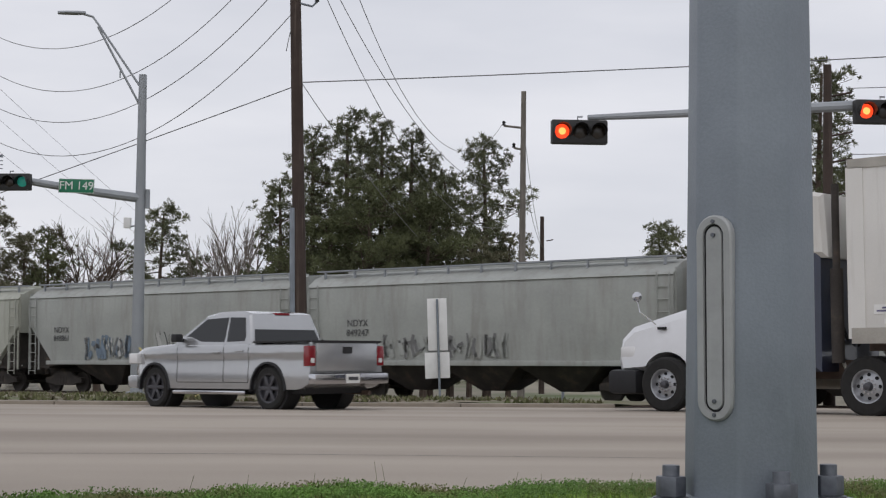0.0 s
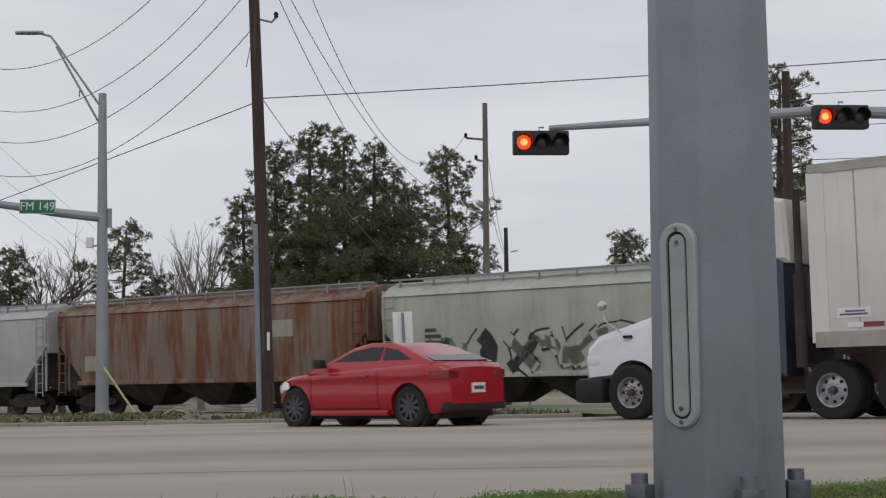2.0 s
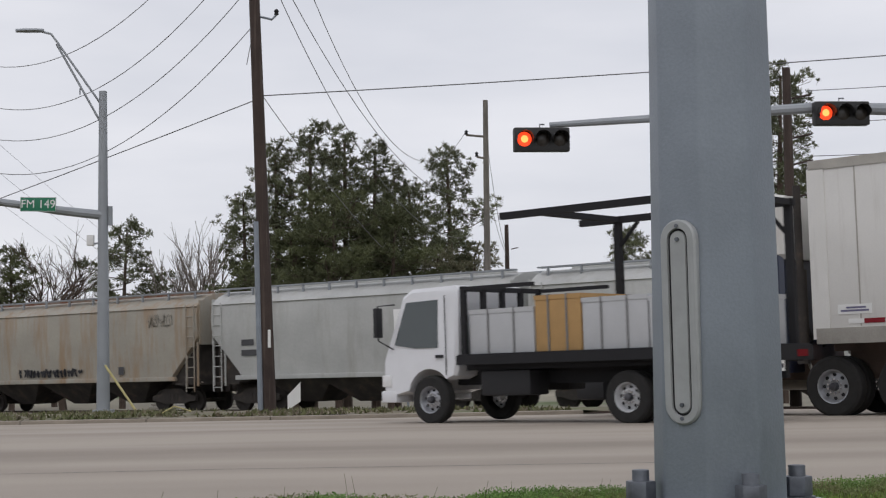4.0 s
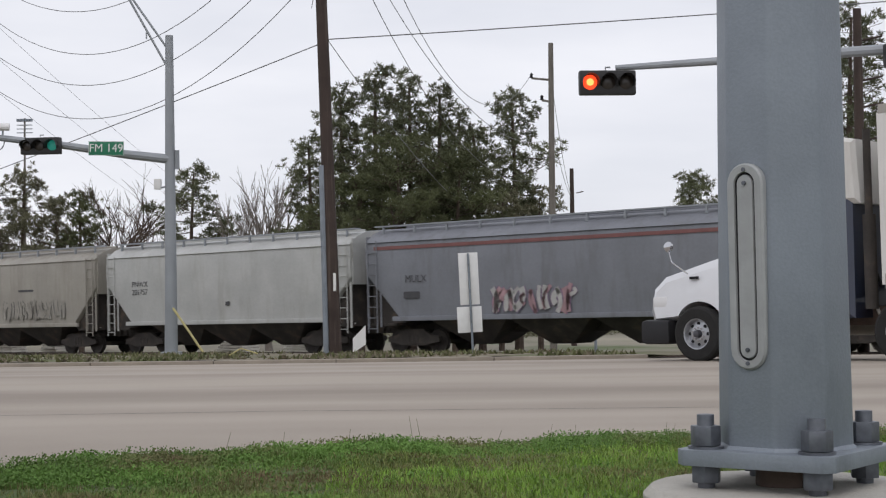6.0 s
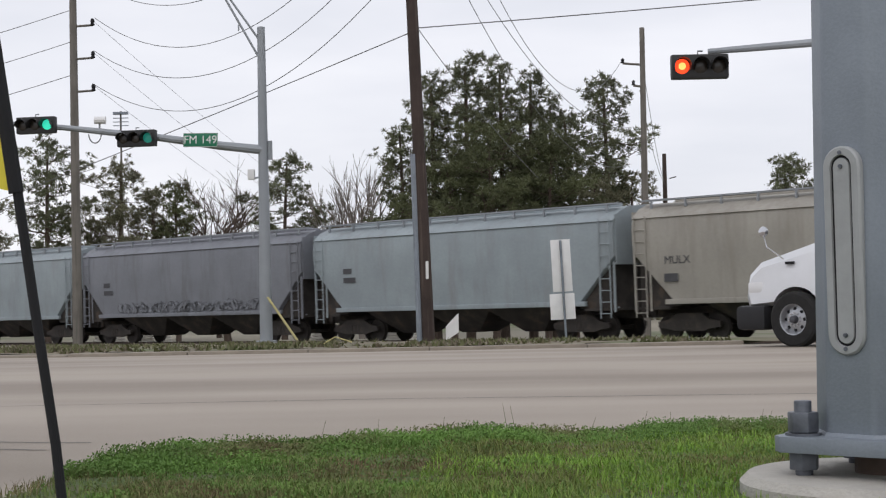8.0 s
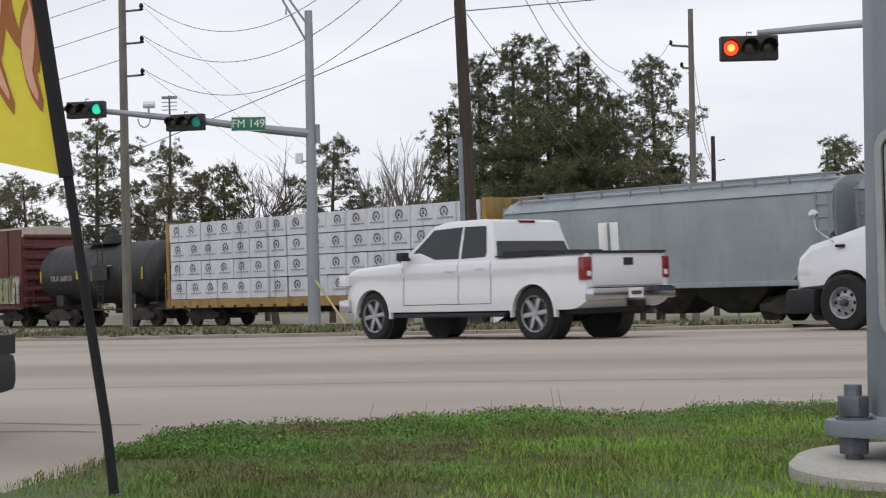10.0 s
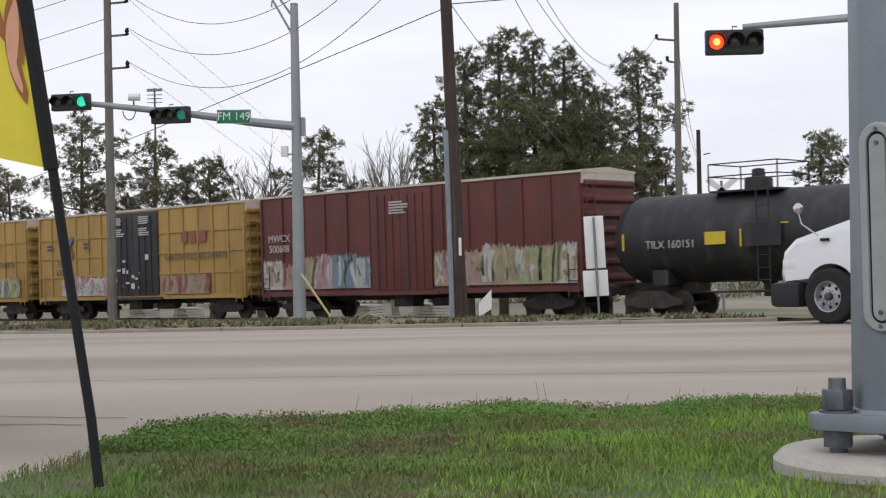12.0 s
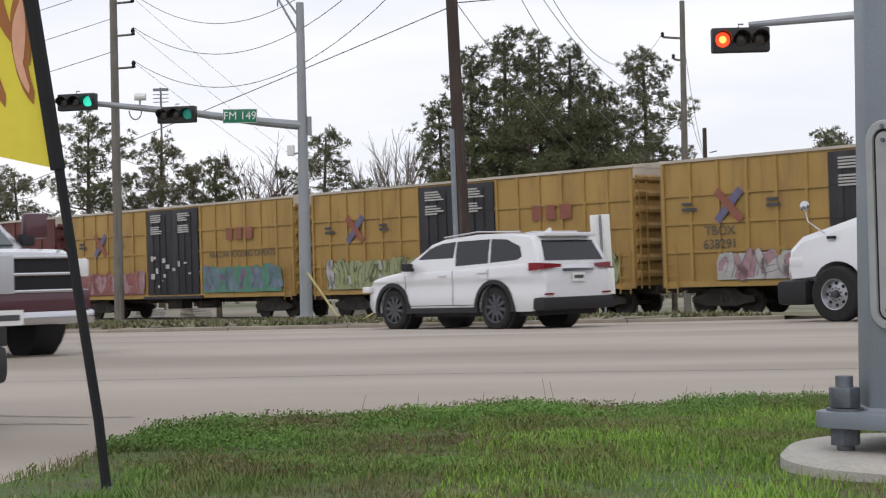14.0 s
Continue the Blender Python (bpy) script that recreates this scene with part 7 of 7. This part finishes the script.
def flatbed():
    wb, half, r = 3.9, 1.02, 0.40
    ob = thing("flatbed_truck", pose(0, 0, 0), "white cab-over flatbed truck with steel gantry and crates", "truck")
    fx = wb / 2 + 1.05
    cab = [(fx - 0.08, 0.42), (fx, 0.55), (fx, 1.05), (fx - 0.10, 1.28), (fx - 0.42, 2.12), (fx - 0.62, 2.24), (fx - 1.55, 2.26), (fx - 1.62, 2.18), (fx - 1.64, 0.9), (fx - 1.6, 0.78)] + \
          [(wb / 2 + 0.5 * math.cos(a), r + 0.5 * math.sin(a)) for a in (radians(140) - radians(125) * k / 8 for k in range(9))]
    part("cab", Shape().slab(cab, half - 0.04, 0.05, 0.06, 1.2), "white_p", ob, "white cab", bevel=0)
    side_glass(ob, [(fx - 0.28, 1.32), (fx - 0.52, 2.02), (fx - 1.22, 2.04), (fx - 1.22, 1.25), (fx - 0.75, 1.25)], half - 0.04, 0.06, 1.2, material="glass_l")
    cross_glass(ob, (fx - 0.09, 1.34), (fx - 0.40, 2.08), half - 0.14, half - 0.2, "windscreen", "glass_l")
    for s in (-1, 1):
        part("door_mirror", Shape().box(fx - 0.12, fx - 0.04, min(s * (half + 0.06), s * (half + 0.22)), max(s * (half + 0.06), s * (half + 0.22)), 1.45, 1.95), "plastic", ob, bevel=0.02)
        part("mirror_arm", Shape().tube([(fx - 0.3, s * (half - 0.05), 2.0), (fx - 0.08, s * (half + 0.14), 1.98), (fx - 0.08, s * (half + 0.14), 1.4), (fx - 0.25, s * (half - 0.04), 1.25)], 0.015, 5), "plastic", ob)
        part("corner_lamp", Shape().box(fx - 0.2, fx + 0.005, min(s * (half - 0.25), s * (half - 0.02)), max(s * (half - 0.25), s * (half - 0.02)), 0.62, 0.82), "lamp_w", ob, bevel=0.02)
        part("door_handle", Shape().box(fx - 1.35, fx - 1.2, s * (half - 0.03) - 0.02, s * (half - 0.03) + 0.02, 1.08, 1.13), "plastic", ob)
        part("door_seam", Shape().box(fx - 1.42, fx - 1.405, s * (half - 0.035) - 0.004, s * (half - 0.035) + 0.004, 0.8, 2.1), "seam", ob)
    part("cab_bumper", Shape().box(fx - 0.3, fx + 0.04, -half + 0.03, half - 0.03, 0.36, 0.56), "white_p", ob, bevel=0.03)
    bx0, bx1 = -wb / 2 - 1.9, fx - 1.78
    part("bed", Shape().box(bx0, bx1, -1.12, 1.12, 1.02, 1.12), "seam", ob, "black steel flat bed", bevel=0.01)
    for s in (-1, 1):
        part("bed_rail", Shape().box(bx0, bx1, min(s * 1.10, s * 1.16), max(s * 1.10, s * 1.16), 0.95, 1.10), "seam", ob)
        part("chassis_rail", Shape().box(bx0, bx1 + 0.6, s * 0.38 - 0.04, s * 0.38 + 0.04, 0.62, 0.86), "seam", ob)
    part("under_frame", Shape().box(bx0, bx1, -0.9, 0.9, 0.86, 0.99), "seam", ob)
    part("fuel_tank", Shape().box(-0.1, 0.9, 0.45, 0.95, 0.45, 0.85), "plastic", ob, bevel=0.04)
    part("battery_box", Shape().box(0.2, 0.9, -0.95, -0.5, 0.5, 0.85), "plastic", ob, bevel=0.02)
    part("tail_board", Shape().box(bx0 - 0.04, bx0, -1.1, 1.1, 0.88, 1.1), "seam", ob)
    for s in (-1, 1):
        part("tail_lamp", Shape().box(bx0 - 0.06, bx0 - 0.03, min(s * 0.6, s * 0.9), max(s * 0.6, s * 0.9), 0.93, 1.03), "lamp_r", ob)
        part("mud_flap", Shape().box(-wb / 2 - 0.62, -wb / 2 - 0.60, min(s * 0.55, s * 1.05), max(s * 0.55, s * 1.05), 0.2, 0.9), "plastic", ob)
    plate_bars(ob, bx0 - 0.05, 0.80, -1)
    # headboard behind the cab
    for y in (-1.0, -0.5, 0, 0.5, 1.0):
        part("headboard_post", Shape().box(bx1 - 0.10, bx1 - 0.02, y - 0.04, y + 0.04, 1.1, 2.20), "seam", ob)
    part("headboard_rail", Shape().box(bx1 - 0.10, bx1 - 0.02, -1.05, 1.05, 2.14, 2.22), "seam", ob)
    for s in (-1, 1):
        part("load_rail", Shape().box(bx1 - 1.5, bx1 - 0.1, s * 1.02 - 0.03, s * 1.02 + 0.03, 2.15, 2.21), "seam", ob)
    # gantry: four posts, side beams and a trolley beam
    gx0, gx1, gz = bx0 + 0.25, bx1 - 1.35, 3.22
    for x in (gx0, gx1 - 0.35):
        for s in ((-1, 1) if x == gx0 else (-1,)):
            part("gantry_post", Shape().box(x - 0.06, x + 0.06, s * 1.08 - 0.05, s * 1.08 + 0.05, 0.9, gz), "seam", ob)
            part("gantry_brace", Shape().tube([(x + 0.02, s * 1.08, gz - 0.45), (x + (0.4 if x == gx0 else -0.4), s * 1.08, gz)], 0.035, 6), "seam", ob)
    for s in (-1, 1):
        part("gantry_beam", Shape().box(gx0 - 0.1, gx1 + 0.4, s * 1.08 - 0.05, s * 1.08 + 0.05, gz, gz + 0.11), "seam", ob)
    for x in (gx0, gx1 - 0.35):
        part("cross_beam", Shape().box(x - 0.07, x + 0.07, -1.08, 1.08, gz + 0.01, gz + 0.10), "seam", ob)
    ho = part("chain_hoist", Shape().box(gx0 + 0.95, gx0 + 1.2, -0.12, 0.12, gz - 0.32, gz - 0.02), "sign_back", ob, bevel=0.03)
    for dx in (-0.1, 0.02, 0.14):
        part("chain", Shape().tube([(gx0 + 1.07, 0, gz - 0.3), (gx0 + 1.07 + dx * 2, 0.05, 1.9), (gx0 + 1.07 + dx * 2.5, 0.05, 1.15)], 0.015, 5), "seam", ho)
    # load
    for x0, x1, z1, mt in ((bx1 - 1.45, bx1 - 0.15, 1.82, "crate"), (bx1 - 2.35, bx1 - 1.48, 1.98, "cardboard"), (bx1 - 3.55, bx1 - 2.38, 1.90, "crate"), (bx1 - 4.75, bx1 - 3.58, 1.86, "crate")):
        c = part("crate", Shape().box(x0, x1, -0.98, 0.98, 1.12, z1), mt, ob, "cardboard-clad crate" if mt == "cardboard" else "pale boxed panel crate", bevel=0.02)
        part("crate_lid", Shape().box(x0 - 0.01, x1 + 0.01, -0.99, 0.99, z1 - 0.06, z1 + 0.012), mt, c)
        for q in (0.3, 0.7):
            xx = x0 + (x1 - x0) * q
            part("ratchet_strap", Shape().box(xx - 0.014, xx + 0.014, -1.0, 1.0, 1.1, z1 + 0.02), "strap", c)
    wh = []
    for s in (-1, 1):
        wh.append(lorry_wheel(ob, wb / 2, s * 0.88, r, 0.22))
        wh.append(lorry_wheel(ob, -wb / 2, s * 0.92, r, 0.22, "crate"))
        wh.append(lorry_wheel(ob, -wb / 2, s * 0.67, r, 0.22, "crate"))
    part("axle", Shape().tube([(-wb / 2, -0.7, r), (-wb / 2, 0.7, r)], 0.08, 8), "seam", ob)
    WHEELS[ob.name] = (wh, r)
    return ob


def semi():
    """Tractor with its trailer, waiting at the lights; the origin lies under the front axle."""
    z = plane(5.6, 28.5)
    tr = thing("tractor_unit", pose(4.9 + 0.72, 28.0 + 0.74, z, 0, 0.9, 135.5), "white-bonneted road tractor with a dark blue sleeper cab", "lorry")
    half, r = 1.0, 0.51
    hood = [(1.12, 0.72), (1.17, 0.95), (1.10, 1.35), (0.85, 1.58), (-0.55, 1.95), (-1.1, 2.02), (-1.12, 0.8), (-0.62, 0.8)] + [(0.60 * math.cos(a), r + 0.60 * math.sin(a)) for a in (radians(152) - radians(126) * k / 10 for k in range(11))]
    part("bonnet", Shape().slab(hood, half, 0.14, 0.10, 1.2), "white_p", tr, "white sloping bonnet")
    part("front_bumper", Shape().box(0.62, 1.28, -1.12, 1.12, 0.32, 0.78), "plastic", tr, "black bumper", bevel=0.10)
    part("grille", Shape().box(1.10, 1.17, -0.42, 0.42, 0.75, 1.45), "chrome", tr, bevel=0.03)
    cabp = [(-1.05, 0.75), (-1.05, 2.02), (-1.55, 2.85), (-1.7, 2.95), (-3.2, 3.0), (-3.2, 0.75)]
    part("cab", Shape().slab(cabp, 1.10, 0.06, 0.03, 1.9), "blue_p", tr, "dark blue cab")
    side_glass(tr, [(-1.3, 2.05), (-1.62, 2.66), (-2.2, 2.66), (-2.2, 1.95)], 1.10, 0.03, 1.9)
    cross_glass(tr, (-1.08, 2.06), (-1.53, 2.80), 0.95, 0.9, "windscreen", "glass_l")
    fair = [(-1.9, 2.7), (-2.3, 3.4), (-2.7, 3.78), (-3.0, 3.86), (-3.28, 3.80), (-3.34, 2.7)]
    part("roof_fairing", Shape().slab(fair, 1.08, 0.08), "trailer", tr, "pale roof fairing")
    for s in (-1, 1):
        part("exhaust_stack", Shape().tube([(-3.48, s * 0.98, 0.9), (-3.48, s * 0.98, 2.5)], 0.11, 12).tube([(-3.48, s * 0.98, 2.5), (-3.48, s * 0.98, 3.95)], 0.065, 12), "bogie", tr, "sooty brown exhaust stack")
        part("fuel_tank", Shape().tube([(-1.35, s * 0.88, 0.72), (-2.8, s * 0.88, 0.72)], 0.30, 20), "alu", tr, "aluminium fuel tank")
        part("cab_step", Shape().box(-1.8, -1.2, min(s * 0.9, s * 1.16), max(s * 0.9, s * 1.16), 0.42, 0.48), "alu", tr)
        part("head_lamp", Shape().box(0.72, 1.06, min(s * 0.72, s * 1.0), max(s * 0.72, s * 1.0), 0.98, 1.22), "lamp_w", tr, bevel=0.05)
        mb = part("bonnet_mirror", Shape().tube([(0.30, s * 0.90, 1.62), (0.55, s * 1.06, 1.85), (0.60, s * 1.08, 2.08)], 0.014, 5), "chrome", tr)
        part("mirror_glass", Shape().lathe_y([(0, -0.04), (0.09, -0.03), (0.10, 0.0), (0.08, 0.04), (0, 0.05)], 14, (0.60, s * 1.08, 2.14)), "chrome", mb, "round convex mirror")
        part("hood_latch", Shape().box(0.02, 0.2, s * 0.985 - 0.02, s * 0.985 + 0.02, 1.52, 1.57), "seam", tr)
        part("wheel_fender", Shape().tube([(-3.55, s * 0.85, 0.8), (-3.45, s * 0.85, 1.05), (-3.4, s * 0.85, 1.1)], 0.03, 6), "alu", tr)
        lorry_wheel(tr, 0.0, s * 0.98, r, 0.28)
        for x in (-4.06, -5.36):
            lorry_wheel(tr, x, s * 0.98, r, 0.26)
            lorry_wheel(tr, x, s * 0.66, r, 0.26)
        part("mud_flap", Shape().box(-6.1, -6.08, min(s * 0.6, s * 1.15), max(s * 0.6, s * 1.15), 0.2, 0.95), "plastic", tr)
    part("chassis", Shape().box(-6.0, 0.6, -0.45, 0.45, 0.62, 0.95), "rust", tr)
    part("fifth_wheel", Shape().box(-5.2, -4.1, -0.5, 0.5, 0.95, 1.2), "rust", tr)
    part("air_lines", Shape().tube([(-2.95, 0.3, 2.2), (-3.3, 0.3, 1.3), (-3.6, 0.2, 1.7)], 0.03, 6).tube([(-2.95, -0.2, 2.1), (-3.25, -0.2, 1.2), (-3.6, -0.1, 1.6)], 0.03, 6), "seam", tr)
    tl = thing("trailer", pose(4.9 + 0.72, 28.0 + 0.74, z, 0, 0.9, 135.5), "pale grey box trailer with red and white reflective tape", "trailer")
    x1, x0 = -3.86, -19.4
    part("box", Shape().box(x0, x1, -1.28, 1.28, 1.45, 4.28), "trailer", tl, bevel=0.03)
    for s in (-1, 1):
        part("bottom_rail", Shape().box(x0, x1 - 0.05, min(s * 1.27, s * 1.31), max(s * 1.27, s * 1.31), 1.22, 1.48), "alu", tl)
        part("top_rail", Shape().box(x0, x1 - 0.02, min(s * 1.27, s * 1.30), max(s * 1.27, s * 1.30), 4.14, 4.30), "alu", tl)
        part("corner_post", Shape().box(x1 - 0.30, x1 + 0.01, min(s * 1.27, s * 1.30), max(s * 1.27, s * 1.30), 1.30, 4.16), "trailer", tl)
        for k in range(12):
            x = x1 - 0.85 - k * 1.2
            part("panel_seam", Shape().box(x - 0.012, x + 0.012, s * 1.283 - 0.004, s * 1.283 + 0.004, 1.5, 4.14), "alu", tl)
            if k < 6:
                part("reflective_tape", Shape().box(x - 0.42, x - 0.06, s * 1.285 - 0.006, s * 1.285 + 0.006, 1.54, 1.62), "lamp_r", tl, "red reflective tape")
                part("reflective_tape", Shape().box(x - 0.06, x + 0.22, s * 1.285 - 0.006, s * 1.285 + 0.006, 1.54, 1.62), "sign_white", tl)
        part("notice", Shape().box(x1 - 1.05, x1 - 0.45, s * 1.286 - 0.005, s * 1.286 + 0.005, 1.70, 1.86), "sign_white", tl)
        part("notice_bars", Shape().box(x1 - 1.0, x1 - 0.5, s * 1.291 - 0.005, s * 1.291 + 0.005, 1.74, 1.77).box(x1 - 0.95, x1 - 0.6, s * 1.291 - 0.005, s * 1.291 + 0.005, 1.79, 1.82), "mark_b", tl)
        part("landing_leg", Shape().box(-8.0, -7.85, s * 0.8 - 0.07, s * 0.8 + 0.07, 0.25, 1.3), "rust", tl)
        for x in (-16.6, -17.9):
            lorry_wheel(tl, x, s * 1.0, r, 0.26)
    part("subframe", Shape().box(x0, x1, -0.6, 0.6, 1.1, 1.3), "rust", tl)
    part("nose_plate", Shape().box(x1, x1 + 0.03, -1.0, 1.0, 1.6, 4.0), "trailer", tl)


semi()
SUV = suv()
CANYON = pickup("silver crew-cab pickup with dark alloy wheels", "silver", 3.26, 0.80, 1.06, 1.79, 0.93, 0.39, 1.20, 1.16, (1.06, 0.26, -0.98, -1.16), "alloy_dark", False)
HEAVY = pickup("large white crew-cab pickup with chrome bumper", "white_p", 4.06, 0.96, 1.14, 2.02, 1.0, 0.43, 1.36, 1.30, (1.28, 0.52, -0.95, -1.12), "alloy", True)
SEDAN = saloon("grey metallic saloon with chrome grille and trim", "sedan", "grey_p", 3.05, 0.90, 1.10, 0.94, 0.37, 1.49,
               [(1.22, 0.84), (1.12, 0.92), (0.32, 1.29), (-0.1, 1.355), (-0.9, 1.36), (-1.25, 1.31), (-1.95, 0.99), (-1.95, 0.86)],
               [[(0.92, 0.955), (0.28, 1.24), (-0.22, 1.295), (-0.22, 0.97)], [(-0.27, 0.97), (-0.27, 1.295), (-0.95, 1.29), (-1.52, 1.06), (-1.48, 0.99)]], 0.90, 0.98, "alloy", True, 10)
COUPE = saloon("bright red coupe with dark alloy wheels", "coupe", "red_p", 2.65, 0.60, 0.74, 0.88, 0.335, 1.41,
               [(1.05, 0.86), (0.95, 0.92), (0.10, 1.32), (-0.30, 1.40), (-0.75, 1.39), (-1.10, 1.31), (-1.80, 1.04), (-1.80, 0.90)],
               [[(0.74, 0.95), (0.06, 1.26), (-0.35, 1.325), (-0.62, 1.32), (-0.62, 0.99)], [(-0.68, 0.99), (-0.68, 1.315), (-0.98, 1.26), (-1.42, 1.06), (-1.38, 1.01)]], 0.90, 1.02, "alloy_dark", False, 10)
FLATBED = flatbed()


def ram():
    """Two-tone pickup coming the other way; only its bonnet and grille are ever seen."""
    ob = pickup("silver-over-maroon full-size pickup with cross-bar chrome grille", "silver", 3.6, 0.86, 1.25, 1.84, 1.0, 0.40, 1.20, 1.15, (1.18, 0.38, -0.95, -1.12), "alloy", True)
    fx = 1.8 + 0.86
    g = part("grille_frame", Shape().box(fx - 0.05, fx + 0.05, -0.80, 0.80, 0.68, 1.06), "seam", ob, bevel=0.04)
    part("grille_upright", Shape().box(fx + 0.03, fx + 0.075, -0.10, 0.10, 0.67, 1.07), "chrome", g)
    for z in (0.69, 0.87, 1.05):
        part("grille_bar", Shape().box(fx + 0.03, fx + 0.07, -0.81, 0.81, z - 0.018, z + 0.018), "chrome", g, bevel=0.01)
    part("lower_panel", Shape().box(fx - 0.1, fx + 0.04, -0.90, 0.90, 0.48, 0.67), "maroon", ob, "maroon lower panel", bevel=0.03)
    bp = part("chrome_bumper", Shape().box(fx - 0.15, fx + 0.12, -1.0, 1.0, 0.33, 0.48), "chrome", ob, bevel=0.04)
    plate_bars(ob, fx + 0.13, 0.42, 1)
    for s in (-1, 1):
        part("side_band", Shape().box(-2.6, fx - 0.2, s * 1.004 - 0.006, s * 1.004 + 0.006, 0.56, 0.70), "maroon", ob)
        part("tow_mirror", Shape().box(0.85, 1.0, min(s * 1.08, s * 1.36), max(s * 1.08, s * 1.36), 1.32, 1.62), "maroon", ob, bevel=0.04)
    return ob


RAM = ram()


WAITING = saloon("white saloon waiting at the corner with a dark lower bumper", "sedan", "white_p", 2.75, 0.88, 1.0, 0.90, 0.34, 1.45,
                 [(1.12, 0.88), (1.02, 0.96), (0.20, 1.36), (-0.2, 1.44), (-0.9, 1.44), (-1.2, 1.38), (-1.85, 1.04), (-1.85, 0.90)],
                 [[(0.82, 1.0), (0.18, 1.305), (-0.3, 1.365), (-0.3, 1.02)], [(-0.35, 1.02), (-0.35, 1.365), (-0.95, 1.355), (-1.45, 1.12), (-1.40, 1.04)]], 0.94, 1.03, "alloy", False, 7)
part("bumper_skirt", Shape().box(1.98, 2.30, -0.80, 0.80, 0.17, 0.34), "plastic", WAITING, "black plastic bumper skirt", bevel=0.05)
WAITING.matrix_basis = pose(-4.72, 5.75, plane(-4.7, 5.7) - 0.0, 0, 0, -8)


# ---- what moves ----
LANE = 136.5
RUNS = [
    # thing, moment at which it passes the given place, place, heading, metres a second, run before, run after
    (CANYON, 0.0, (-2.91, 28.98), LANE, 10.8, 40, 84),
    (COUPE, 2.0, (0.28, 26.12), LANE, 10.5, 48, 76),
    (FLATBED, 4.5, (-1.54, 28.85), LANE, 12.8, 60, 64),
    (HEAVY, 11.0, (-11.30, 35.75), LANE, 13.6, 79, 47),
    (SUV, 14.0, (-1.63, 28.55), LANE, 14.7, 84, 30),
    (SEDAN, 1.0, (2.10, 13.45), -45.0, 22.6, 42, 58),
    (RAM, 14.0, (-7.75, 17.30), -44.5, 17.0, 48, 40),
]


def motions():
    for wagon, s in CARS:
        walk(wagon, [(0.0, track_pose(s)), (14.0, track_pose(s + SPEED * 14.0))])
    for ob, t0, (x0, y0), head, v, before, after in RUNS:
        c, s = math.cos(radians(head)), math.sin(radians(head))
        tilt = math.degrees(math.atan(0.0262 * s))

        def at(t):
            d = max(-before, min(after, v * (t - t0)))
            x, y = x0 + c * d, y0 + s * d
            return pose(x, y, plane(x, y), 0, 0, head) @ pose(0, 0, 0, 0, tilt, 0), d
        ts = {0.0, 14.0}
        k = t0 - before / v
        while k <= t0 + after / v + 0.01:
            ts.add(round(max(0.0, min(14.0, k)) * 10) / 10)
            k += 0.3
        walk(ob, [(t, at(t)[0]) for t in sorted(ts)])
        # wheels turn while the vehicle is near
        wheels, r = WHEELS[ob.name]
        ta, tb = max(0.0, t0 - 1.6), min(14.0, t0 + 1.6)
        step = min(v / r / FPS, radians(80))
        n = int((tb - ta) * FPS)
        for w in wheels:
            m = w.matrix_basis.copy()
            rows = [(0.0, m)] if ta > 0 else []
            rows += [(ta + i / FPS, m @ Matrix.Rotation(step * (i % 512), 4, "Y")) for i in range(1 if ta > 0 else 0, n + 1)]
            if tb < 14.0:
                rows.append((14.0, rows[-1][1]))
            walk(w, rows)


motions()
